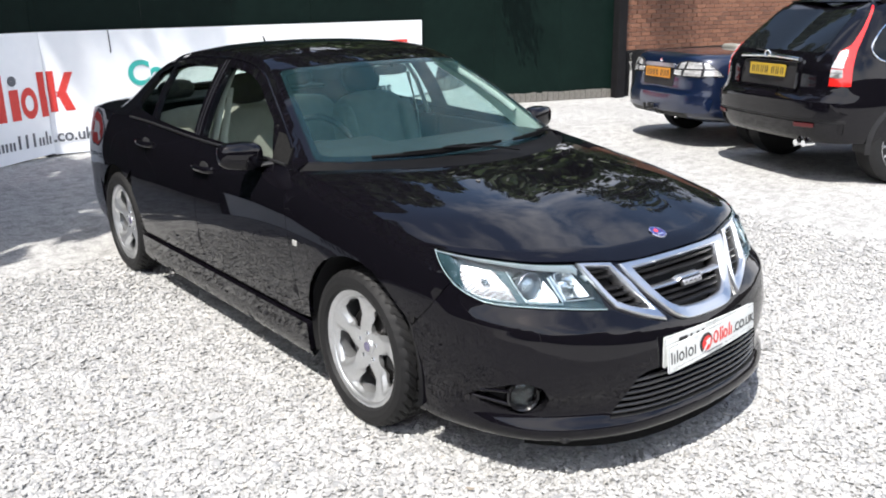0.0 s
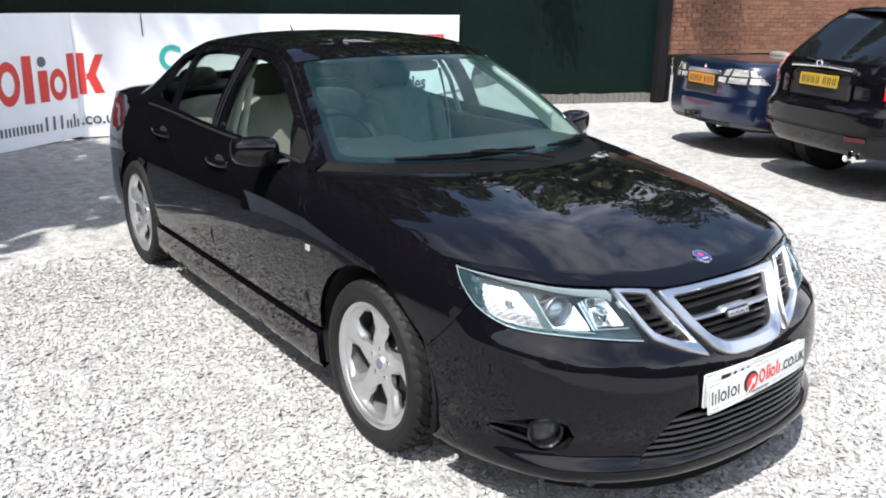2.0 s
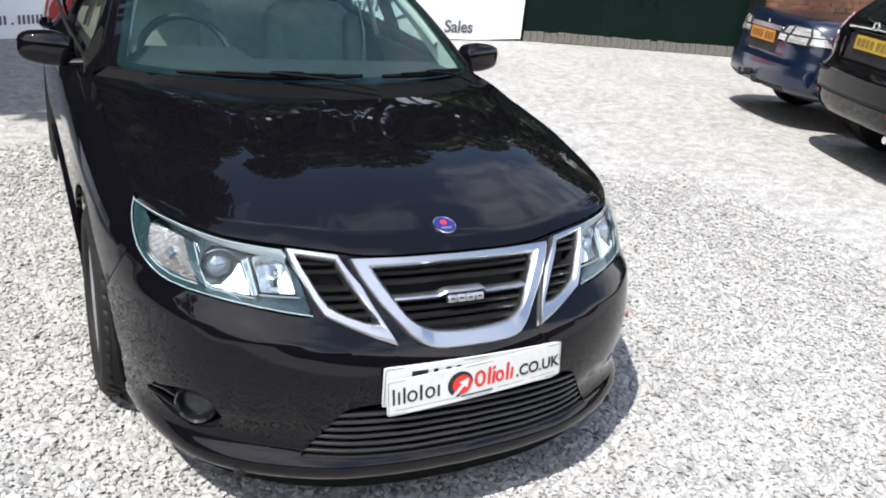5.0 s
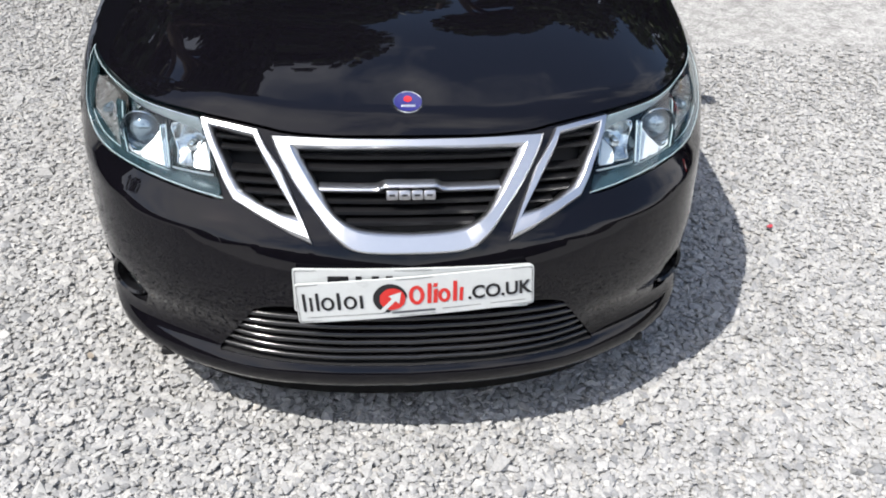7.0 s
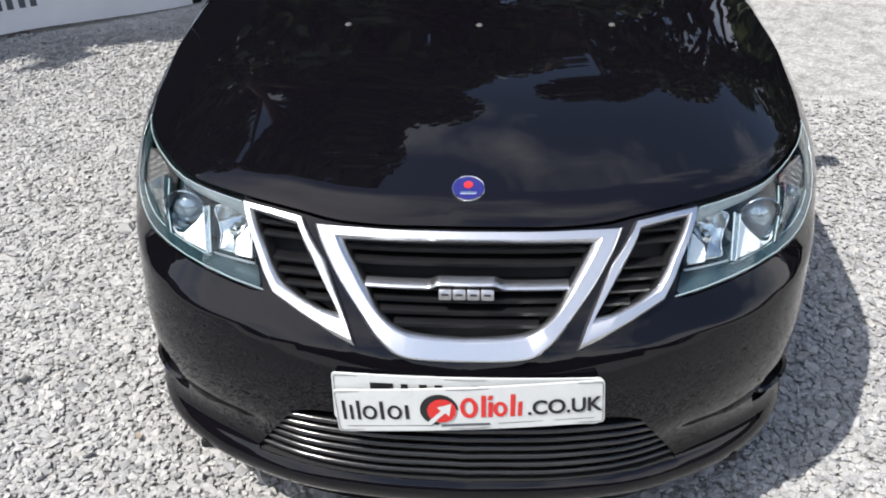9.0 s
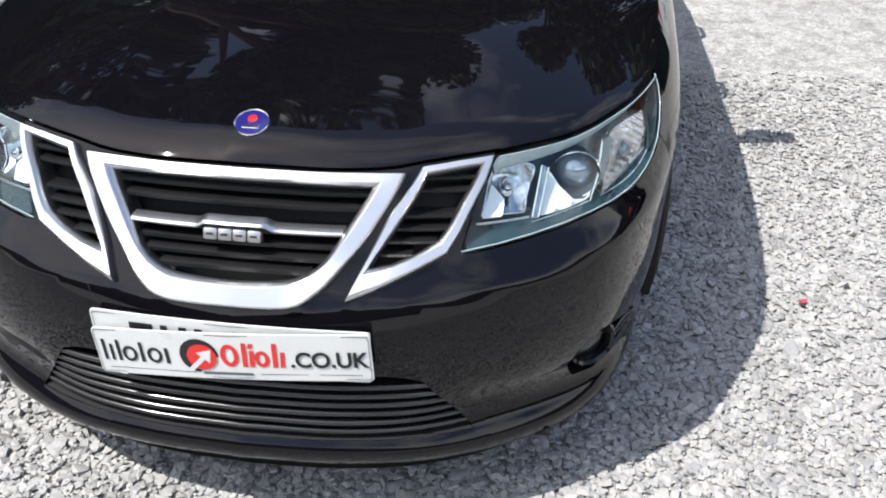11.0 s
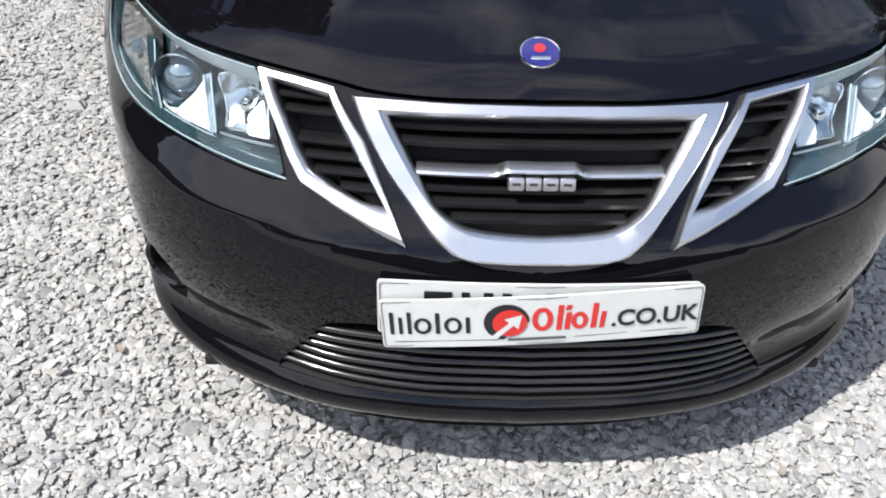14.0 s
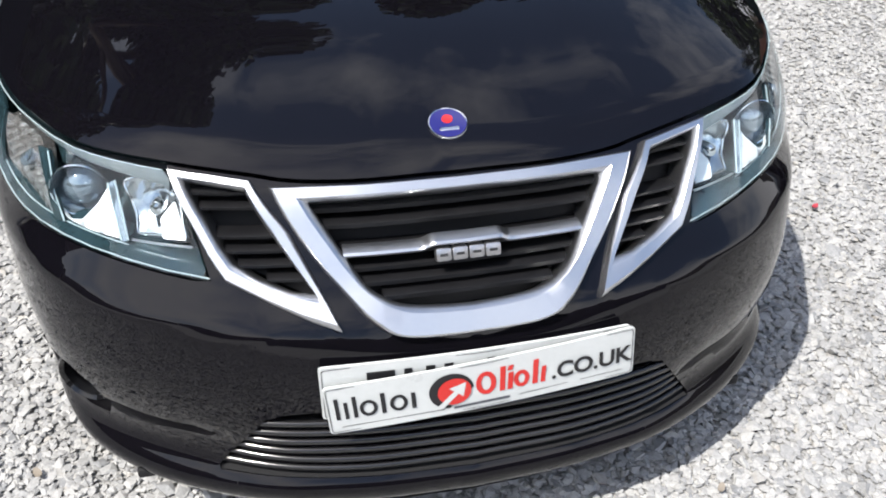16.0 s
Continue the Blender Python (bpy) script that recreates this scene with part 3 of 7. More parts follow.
def word(parent, seed, text, x, z, size, mat, bold=.0):
    cu = bpy.data.curves.new("word", "FONT")
    cu.body, cu.size, cu.offset = text, size, bold
    ob = bpy.data.objects.new("word", cu)
    me = bpy.data.meshes.new_from_object(ob)
    bpy.data.objects.remove(ob)
    bm = bmesh.new()
    bm.from_mesh(me)
    for w in bm.verts:
        w.co = Vector((x + w.co.x, 0, z + w.co.y))
    on_banner(bm, seed)
    for w in bm.verts:
        w.co.y -= .004
    return part("printed_word", bm, mat, parent)


def banner_on(k, x0, x1, label, z0=.02, z1=1.375):
    m, length = along(FENCE_LINE[k], FENCE_LINE[k + 1])
    b = part("banner", banner_sheet(x1 - x0, z0, z1, k), BANNER)
    b.matrix_world = m @ Matrix.Translation((x0, 0, 0))
    return tagged(b, label, "banner", "vinyl banners on the hoarding")


b0 = banner_on(0, 5.25, 6.85, "low white vinyl banner with grey print on the green hoarding", z1=.34)
ink_row(b0, 0, .08, .62, .17, .13, .17, GREY_INK, "NNNN")
b2 = banner_on(2, .0, 1.885, "white vinyl banner with red lettering and round red emblem")
ink_disc(b2, 2, .40, .83, .44, GREY_INK, .36, squash=.95)
ink_disc(b2, 2, .43, .80, .375, RED_INK, squash=.95, extra=.002)
bm = bmesh.new()
arrow = [(.14, .62), (.40, .80), (.34, .88), (.62, .98), (.58, .66), (.52, .72), (.28, .52)]
bm.faces.new([bm.verts.new((x, 0, z)) for x, z in arrow])
bmesh.ops.triangulate(bm, faces=bm.faces[:])
bmesh.ops.subdivide_edges(bm, edges=bm.edges[:], cuts=3, use_grid_fill=True)
on_banner(bm, 2)
for w in bm.verts:
    w.co.y -= .005
part("printed_arrow", bm, WHITE_INK, b2)
ink_disc(b2, 2, .985, .68, .225, RED_INK, .125, squash=.66, name="printed_ring")
ink_disc(b2, 2, 1.615, .63, .17, RED_INK, .085, squash=.68, name="printed_ring")
for x0, x1, z0, z1 in ((1.17, 1.29, .46, .95), (1.36, 1.48, .46, .79), (1.77, 1.875, .46, .95)):
    ink_bar(b2, 2, x0, x1, z0, z1, RED_INK, name="printed_letter_bar")
ink_disc(b2, 2, 1.42, .88, .055, GREY_INK)
ink_row(b2, 2, .03, .30, .135, .125, .15, GREY_INK, "NN")
ink_row(b2, 2, .36, 1.86, .15, .09, .15, GREY_INK, "uuu.uouoroILIuK")
b3 = banner_on(3, .0, 5.68, "white vinyl banner with teal words and red panel")
ink_bar(b3, 3, .02, .10, .50, .95, RED_INK)
ink_bar(b3, 3, .10, .19, .66, .93, RED_INK, lean=.45)
ink_bar(b3, 3, .19, .30, .50, .72, RED_INK, lean=-.40)
word(b3, 3, ".co.uk", .0, .165, .19, GREY_INK, .004)
word(b3, 3, "Ca", .95, .73, .40, TEAL_INK, .012)
ink_bar(b3, 3, 3.74, 5.37, .64, 1.10, RED_INK, name="red_panel")
for i in range(9):
    x = 3.98 + .142 * i
    for a, b, h in ((0, .028, .17 if i in (5, 6) else .12), (.065, .09, .12)):
        o = ink_bar(b3, 3, x + a, x + b, .80, .80 + h, WHITE_INK)
        for w in o.data.vertices:
            w.co.y -= .003
ink_row(b3, 3, 2.2, 4.25, .11, .11, .17, GREY_INK, "InIouuoI oILIuo")
word(b3, 3, "Sales", 4.36, .105, .235, GREY_INK, .006)
# tie cord at the corner of the banner
tie = part("tie_cord", tube([(.77, -.03, 1.40), (.775, -.035, 1.30), (.78, -.032, 1.12)], .006), BLACK)
tie.matrix_world = along(FENCE_LINE[3], FENCE_LINE[4])[0]
tagged(tie, "thin dark cord hanging on the banner", "cord")


# ---- the black saloon ----
car = thing("saloon_car", "glossy black four-door saloon parked on gravel", "car")


def mirrored(f, s):
    def g(*a):
        p = f(*a)
        return (p[0] * s, p[1], p[2])
    return g


def nose(u, z):
    p = skirt(abs(u), z)
    return (p[0] * (1 if u >= 0 else -1), p[1], z)


def wide(f):
    """A half patch continued across the middle: s from -1 to 1."""
    def g(s, t):
        p = f(abs(s), t)
        return (p[0] * (1 if s >= 0 else -1), p[1], p[2])
    return g


def normal_of(surface, a, b, h=.004):
    p = Vector(surface(a, b))
    n = (Vector(surface(a + h, b)) - Vector(surface(a - h, b))).cross(Vector(surface(a, b + h)) - Vector(surface(a, b - h)))
    return p, n.normalized()


def arch(y0, r, zc, low, n=18):
    """Points of a wheel arch, from its front foot over the top to its back foot, as (u, z)."""
    a0 = math.asin((zc - low) / r)
    return [(u_at(y0 - r * math.cos(t)), zc + r * math.sin(t)) for t in np.linspace(-a0, math.pi + a0, n)]


def curve(keys, n=6):
    """Points on a smooth line through keys."""
    f = hermite(range(len(keys)), keys)
    return [tuple(f(i / n)) for i in range((len(keys) - 1) * n + 1)]


def symmetric(half):
    """A loop from its half at u >= 0, that begins and ends on the middle."""
    return half + [(-u, z) for u, z in reversed(half) if u > 1e-6]


def band(outer, inner, surface, profile, flip=False, per=5, angle=45):
    """A frame between two loops with the same number of corners; profile: (share of the way in, lift)."""
    def dense(q):
        k = len(q)
        return [(q[i][0] + (q[(i + 1) % k][0] - q[i][0]) * j / per, q[i][1] + (q[(i + 1) % k][1] - q[i][1]) * j / per) for i in range(k) for j in range(per)]
    a, b = dense(outer), dense(inner)
    bm = bmesh.new()
    rows = []
    for share, lift in profile:
        row = []
        for p, q in zip(a, b):
            c = (p[0] + (q[0] - p[0]) * share, p[1] + (q[1] - p[1]) * share)
            pos, n = normal_of(surface, *c)
            row.append(bm.verts.new(pos + n * (lift * (-1 if flip else 1))))
        rows.append(row)
    k = len(a)
    for r0, r1 in zip(rows, rows[1:]):
        for i in range(k):
            bm.faces.new([r0[i], r0[(i + 1) % k], r1[(i + 1) % k], r1[i]])
    bmesh.ops.recalc_face_normals(bm, faces=bm.faces[:])
    return smooth(bm, angle)


# outlines on the nose, as (way round the plan, height)
LAMP_LOW = curve([(.438, .613), (.589, .628), (.737, .638), (.867, .642), (.940, .657), (1.02, .692), (1.088, .746), (1.128, .789)])
LAMP_TOP = curve([(1.128, .789), (1.085, .786), (1.006, .781), (.90, .775), (.77, .767), (.66, .761), (.552, .754)])
LAMP = LAMP_LOW + LAMP_TOP[1:] + [(.50, .715), (.472, .672)]
SIDE_OUT = [(.540, .754), (.458, .748), (.376, .740), (.302, .674), (.216, .551), (.275, .567), (.335, .586), (.408, .612), (.440, .645), (.478, .690)]
SIDE_IN = [(.503, .741), (.445, .735), (.386, .728), (.345, .684), (.258, .594), (.300, .600), (.352, .616), (.398, .636), (.424, .660), (.453, .693)]
GRILLE_OUT = curve([(0, .728), (.17, .729), (.340, .731)], 4)[:-1] + curve([(.340, .731), (.278, .658), (.219, .600), (.168, .558), (.118, .537), (.06, .531), (0, .530)], 4)
GRILLE_IN = curve([(0, .712), (.135, .712), (.269, .711)], 4)[:-1] + curve([(.269, .711), (.226, .660), (.179, .607), (.147, .587), (.113, .576), (.06, .571), (0, .569)], 4)
INTAKE = curve([(0, .408), (.20, .406), (.305, .400), (.352, .386)], 3) + curve([(.40, .322), (.452, .252), (.437, .246)], 2) + [(.31, .245), (0, .244)]
FOG = [(.955, .312), (.885, .350), (.80, .380), (.74, .392), (.685, .374), (.662, .330), (.685, .288), (.76, .270), (.86, .282)]


def grow(loop, d):
    """The loop moved outwards by d."""
    c = Vector((sum(p[0] for p in loop) / len(loop), sum(p[1] for p in loop) / len(loop)))
    area = sum(p[0] * q[1] - q[0] * p[1] for p, q in zip(loop, loop[1:] + loop[:1]))
    out = []
    for i, p in enumerate(loop):
        a, b = Vector(loop[i - 1]), Vector(loop[(i + 1) % len(loop)])
        t = (b - a).normalized()
        n = Vector((t.y, -t.x)) * (1 if area > 0 else -1)
        out.append((p[0] + n.x * d, p[1] + n.y * d))
    return out


LOW = .168
ARCH_F, ARCH_R = arch(.0, .368, .325, LOW + .01), arch(2.675, .362, .325, LOW + .02)
GAP = .003
lamp_hole = grow(LAMP, .003)
k_low = [p for p in lamp_hole[:len(LAMP_LOW)]]
JOIN = min(k_low, key=lambda p: abs(p[0] - 1.035))
arch_low = [p for p in ARCH_F if p[1] < .50 and p[0] < u_at(0)]

# front bumper with the openings for the grilles, intake and fog lamps
half = ([(0, EDGE_Z(0) - GAP)] + [(u, EDGE_Z(u) - GAP) for u in np.linspace(.05, .545, 12)] + [(.497, .715), (.468, .672)]
        + [p for p in k_low if p[0] < 1.02] + [JOIN, (u_at(-.42), .60), (u_at(-.338), .515)] + arch_low[::-1]
        + [(u, LOW + .01 * max(0, (u - .9))) for u in np.linspace(1.0, .05, 20)] + [(0, LOW)])
crease_z = hermite([.26, u_across(.30), u_across(.50), u_across(.68), .80], [.5495, .551, .568, .5875, .606])
creases = [[(sd * u, float(crease_z(u)) + dz) for u in np.linspace(.33, .79, 40)] for sd in (1, -1) for dz in (-.007, 0, .006)]
front_bumper = part("front_bumper", sheet(symmetric(half), nose, .014, holes=[symmetric(grow(GRILLE_OUT, -.006)), grow(SIDE_OUT, -.006), [(-u, z) for u, z in grow(SIDE_OUT, -.006)],
                    symmetric(INTAKE), FOG, [(-u, z) for u, z in FOG]], depth=.02, lines=creases), PAINT, car, "glossy black front bumper")

# bonnet
bonnet_outline = rounded([(-.997, .002), (.997, .002), (.997, .985), (-.997, .985)], .015)
bonnet_panel = part("bonnet", sheet(bonnet_outline, wide(bonnet), .03, depth=.012, lift=.001), PAINT, car)

for s in (1, -1):
    # wing
    tip = [p for p in lamp_hole[:len(LAMP_LOW)] if p[0] > JOIN[0] + .004]
    wing_loop = ([(JOIN[0] + .003, JOIN[1] + .001)] + tip + [(1.14, EDGE_Z(1.14))] + [(u, EDGE_Z(u)) for u in np.linspace(1.18, u_at(.54), 24)]
                 + [(u_at(.505), .80), (u_at(.455), .60), (u_at(.43), .34)] + [p for p in ARCH_F if p[0] > u_at(0) and p[1] > .335][::-1]
                 + [p for p in ARCH_F if p[0] <= u_at(0) and p[1] > .53][::-1] + [(u_at(-.337), .519), (u_at(-.419), .603)])
    wing = part("wing", sheet(wing_loop, mirrored(skirt, s), .03, depth=.02, flip=s < 0), PAINT, car)
    bm = box(bmesh.new(), (-.004, -.019, -.013), (.007, .019, .013), .005)
    p, n = normal_of(skirt, u_at(.418), .664)
    bmesh.ops.transform(bm, matrix=Matrix.Translation((p.x * s, p.y, p.z)), verts=bm.verts[:])
    REPEATER = material("side_indicator", (.42, .42, .40), .15, .2, 1) if s == 1 else REPEATER
    part("side_indicator", smooth(bm), REPEATER, wing, "small clear side indicator")
    # doors
    d1 = ([(u_at(.43) + GAP, .335), (u_at(.455) + GAP, .60), (u_at(.505) + GAP, .80), (u_at(.545) + GAP, EDGE_Z(u_at(.545)))]
          + [(u, EDGE_Z(u)) for u in np.linspace(u_at(.60), u_at(1.47), 14)] + [(u_at(1.455), .80), (u_at(1.44), .60), (u_at(1.435), .335)])
    door = part("front_door", sheet(d1, mirrored(skirt, s), .04, depth=.02, flip=s < 0), PAINT, car)
    d2 = ([(u_at(1.435) + GAP, .335), (u_at(1.44) + GAP, .60), (u_at(1.455) + GAP, .80), (u_at(1.47) + GAP, EDGE_Z(u_at(1.47)))]
          + [(u, EDGE_Z(u)) for u in np.linspace(u_at(1.55), u_at(2.42), 14)] + [(u_at(2.42), .85), (u_at(2.36), .70)]
          + [(u - .02, z) for u, z in ARCH_R if .345 < z < .60 and u < u_at(2.5)][::-1] + [(u_at(2.26), .335)])
    door2 = part("rear_door", sheet(d2, mirrored(skirt, s), .04, depth=.02, flip=s < 0), PAINT, car)
    for d, y, z in ((door, 1.325, .852), (door2, 2.12, .882)):
        p, n = normal_of(skirt, u_at(y), z)
        hb = tube([(p.x * s + s * a, p.y + b, p.z) for a, b in ((-.005, -.10), (.022, -.075), (.030, -.03), (.030, .04), (.024, .085), (-.005, .105))], .011, flat=1.5)
        part("door_handle", hb, PAINT, d)
        cup = bmesh.new()
        bmesh.ops.create_uvsphere(cup, u_segments=16, v_segments=8, radius=1, matrix=Matrix.Translation((p.x * s - s * .004, p.y, p.z)) @ Matrix.Diagonal((.006, .055, .032, 1)))
        part("handle_recess", smooth(cup), CAVITY, d)
    # sill below the doors
    sl = [(u_at(.368) + .008, .318), (u_at(2.30), .318), (u_at(2.33), LOW + .01), (u_at(.36) + .02, LOW)]
    part("sill", sheet(sl, mirrored(skirt, s), .03, depth=.03, flip=s < 0, lift=.019), PAINT, car)
    # rear quarter and rear bumper side
    q = ([(u_at(2.42) + GAP, .85), (u_at(2.42) + GAP, EDGE_Z(u_at(2.42)))] + [(u, EDGE_Z(u)) for u in np.linspace(u_at(2.5), u_at(3.45), 14)]
         + [(u_at(3.45), .62), (u_at(3.1), .60)] + [p for p in ARCH_R if p[1] > .50 and p[0] > u_at(2.675)][::-1] + [p for p in ARCH_R if p[0] <= u_at(2.675) and p[1] > .62][::-1] + [(u_at(2.36) + GAP, .70)])
    part("rear_quarter", sheet(q, mirrored(skirt, s), .05, depth=.02, flip=s < 0), PAINT, car)
rb = [(u, .615) for u in np.linspace(u_at(3.08), U_END, 14)]
rb_half = [(U_END - u, z) for u, z in [p for p in ARCH_R if p[1] < .50 and p[0] > u_at(2.675)] + [(u_at(3.05), .59)] + rb]


def tail(w, z):
    p = skirt(U_END - abs(w), z)
    return (p[0] * (1 if w >= 0 else -1), p[1], z)


rb_loop = [(w, z) for w, z in rb_half] + [(-w, z) for w, z in rb_half[::-1][1:]]
rb_loop += [(w, .20) for w in np.linspace(-(U_END - u_at(3.0)), U_END - u_at(3.0), 24)]
part("rear_bumper", sheet(rb_loop, tail, .06, depth=.02, flip=True), PAINT, car)
tl = [(w, .622) for w in np.linspace(-(U_END - u_at(3.455)), U_END - u_at(3.455), 20)] + [(w, EDGE_Z(U_END - abs(w))) for w in np.linspace(U_END - u_at(3.455), -(U_END - u_at(3.455)), 20)]
part("boot_panel", sheet(tl, tail, .06, depth=.02, flip=True), PAINT, car)

# boot lid, roof and screens
boot_edge = edge(u_at(2.86), U_END)
E2 = boot_edge(0)
boot_front = hermite([0, .5, .85, 1], [(0, 2.98, 1.073), (.34, 2.95, 1.068), (.66, 2.88, 1.037), tuple(E2)])
tail_edge = lambda t: edge(u_at(2.86), u_at(3.5))(t)
back_edge = lambda k: edge(U_END, u_at(3.5))(k)
boot_mid = hermite([0, .5, 1], [(0, 2.98, 1.073), (0, 3.34, 1.045), tuple(back_edge(0))])
boot = coons(boot_mid, boot_front, tail_edge, back_edge)
part("boot_lid", sheet([(-.995, .0), (.995, .0), (.995, 1), (-.995, 1)], wide(boot), .07, depth=.01), PAINT, car)
bm = tube([(x, 3.53 - .16 * (x / .7) ** 2, .988 - .02 * (x / .7) ** 2) for x in np.linspace(-.46, .46, 15)], .007, flat=.6)
part("tail_spoiler", bm, PAINT, car)
part("roof", sheet([(-1, 0), (1, 0), (1, 1), (-1, 1)], wide(roof), .07, depth=.01), PAINT, car)
ws_loop = rounded([(-.965, .012), (.965, .012), (.955, .985), (-.955, .985)], .05)
screen = part("windscreen", sheet(ws_loop, wide(windscreen), .07, depth=.0), SCREEN, car, "green-tinted windscreen glass")
screen.visible_shadow = False
part("windscreen_surround", sheet([(-1, -.01), (1, -.01), (1, 1), (-1, 1)], wide(windscreen), .07, holes=[rounded([(-.93, .06), (.93, .06), (.925, .955), (-.925, .955)], .06)], depth=.01, lift=-.004), PAINT, screen, "black border of the windscreen")
rs = part("rear_window", sheet(rounded([(-.95, .02), (.95, .02), (.95, .97), (-.95, .97)], .05), wide(rear_screen), .07, depth=.0), GLASS, car)
part("rear_window_surround", sheet([(-1, 0), (1, 0), (1, 1), (-1, 1)], wide(rear_screen), .07, holes=[rounded([(-.88, .05), (.88, .05), (.88, .9), (-.88, .9)], .05)], depth=.01, lift=-.003), BLACK, rs)

# sides of the cabin
def above(y, d):
    return rail(y)[1] - d


GLASS_F = [(.735, .960), (1.10, .972), (1.465, .982)] + [(1.48, 1.15), (1.495, above(1.50, .085)), (1.485, above(1.49, .070))] + [(y, above(y, .066)) for y in np.linspace(1.44, .845, 14)]
GLASS_R = [(1.56, .986), (1.80, .992), (2.13, 1.010)] + [(2.17, 1.15), (2.195, above(2.20, .085)), (2.17, above(2.17, .072))] + [(y, above(y, .066)) for y in np.linspace(2.10, 1.60, 8)]
GLASS_Q = [(2.165, 1.016), (2.40, 1.035), (2.47, 1.060), (2.46, 1.10)] + [(y, above(y, .062)) for y in np.linspace(2.40, 2.235, 4)]
for s in (1, -1):
    ys = np.linspace(.528, 2.85, 44)
    outer_loop = [(y, belt(y)[1] - .004) for y in ys] + [(y, rail(y)[1]) for y in ys[::-1]]
    part("cabin_side", sheet(outer_loop, mirrored(cabin, s), .035, holes=[GLASS_F, GLASS_R, GLASS_Q], depth=.03, flip=s < 0), PAINT, car, "black painted roof rail and pillars")
    # gloss black window surround, 2 mm proud of the paint
    dlo = [(y, belt(y)[1] + .006) for y in np.linspace(.70, 2.45, 24)] + [(2.515, 1.045), (2.52, 1.075), (2.49, 1.105)] + [(y, above(y, .030)) for y in np.linspace(2.42, .70, 38)]
    part("window_surround", sheet(dlo, mirrored(cabin, s), .035, holes=[grow(GLASS_F, -.004), grow(GLASS_R, -.004), grow(GLASS_Q, -.004)], depth=.006, flip=s < 0, lift=.003), PAINT, car, "gloss black window surround")
    part("frame_edge", tube([Vector(mirrored(cabin, s)(y, above(y, .030))) + Vector((s * .004, 0, 0)) for y in np.linspace(.64, 2.42, 48)], .0065, sides=8), PAINT, car)
    for y in (1.507, 1.538):
        part("pillar_edge", tube([Vector(mirrored(cabin, s)(y + .02 * k, .985 + k * (above(y, .04) - .985))) + Vector((s * .004, 0, 0)) for k in np.linspace(0, 1, 8)], .004, sides=6), PAINT, car)
    for nm, g in (("front_side_window", GLASS_F), ("rear_side_window", GLASS_R), ("quarter_window", GLASS_Q)):
        w = part(nm, sheet(grow(g, .004), mirrored(cabin, s), .06, depth=0, flip=s < 0, lift=-.006), GLASS, car)
        w.visible_shadow = False
    part("waist_trim", tube([(s * (belt(y)[0] + .004), y, belt(y)[1] + .004) for y in np.linspace(.62, 2.5, 24)], .007), BLACK, car)

# ---- grilles ----
grille = part("grille", band(symmetric(GRILLE_OUT), symmetric(GRILLE_IN), nose, [(0, -.02), (.0, .010), (.06, .0165), (.13, .019), (.74, .019), (.80, .0175), (.97, .009), (1, .006), (1.0, -.045)], per=1, angle=28), CHROME, car, "satin chrome grille frame")


def width_at(half_loop, z):
    """Half width of a loop at height z."""
    best = .0
    for (u0, z0), (u1, z1) in zip(half_loop, half_loop[1:]):
        if min(z0, z1) <= z <= max(z0, z1) and abs(z1 - z0) > 1e-6:
            best = max(best, u0 + (u1 - u0) * (z - z0) / (z1 - z0))
    return best


def blade(u0, u1, z, depth_in, thick, reach, tilt=.25, slope=0.0, n=14, surface=nose, rounded_edge=False):
    """A flat slat that follows the nose from u0 to u1, set depth_in behind it."""
    section = ((0, .35), (.0, -.35), (.12, -.5), (1, -.5 - tilt), (1, .5 - tilt), (.12, .5))
    if rounded_edge:
        section = ((0, .18), (0, -.18), (.04, -.40), (.12, -.5), (1, -.5 - tilt), (1, .5 - tilt), (.12, .5), (.04, .40))
    bm = bmesh.new()
    rows = []
    for i in range(n + 1):
        u = u0 + (u1 - u0) * i / n
        zz = z + slope * (u - u0)
        p = Vector(surface(u, zz))
        back = Vector((0, 1, 0))
        sec = []
        for a, b in section:
            sec.append(bm.verts.new(p + back * (depth_in + a * reach) + Vector((0, 0, b * thick))))
        rows.append(sec)
    for a, b in zip(rows, rows[1:]):
        m = len(section)
        for j in range(m):
            bm.faces.new([a[j], a[(j + 1) % m], b[(j + 1) % m], b[j]])
    bm.faces.new(rows[0])
    bm.faces.new(rows[-1][::-1])
    bmesh.ops.recalc_face_normals(bm, faces=bm.faces[:])
    return smooth(bm, 65 if rounded_edge else 30)


SLAT = varied(material("grille_plastic", (.008, .008, .009), .42, spec=.3), (.005, .005, .006), (.010, .010, .011), 30)
FIN = varied(material("intake_plastic", (.012, .012, .013), .16, spec=.8), (.009, .009, .010), (.016, .016, .017), 20)
for z in (.694, .672, .634, .615, .596, .578):
    w = width_at(GRILLE_IN, z) + .022
    part("slat", blade(-w, w, z, .014, .011, .045, .5), SLAT, grille)
part("grille_back", sheet(symmetric(grow(GRILLE_OUT, -.004)), lambda u, z: Vector(nose(u, z)) + Vector((0, .07, 0)), .05, depth=0), CAVITY, grille)
# chrome bar with a raised middle
bar = bmesh.new()
wb = width_at(GRILLE_IN, .645) - .001
rows = []
for u in sorted(list(np.linspace(-wb, wb, 25)) + [k * q for k in (-1, 1) for q in (.078, .072, .066, .060, .055)]):
    up = min(1.0, max(0.0, (.078 - abs(u)) / .022))
    up = up * up * (3 - 2 * up)
    zc, hh = .6445 + .0125 * up, .0054 - .0006 * up
    p = Vector(nose(u, .645))
    rows.append([bar.verts.new((p.x, p.y + dy - .003 - .006 * up, zc + dz * hh)) for dy, dz in ((.002, -1), (-.005, -.75), (-.007, .1), (-.004, .75), (.003, 1), (.020, 1), (.020, -1))])
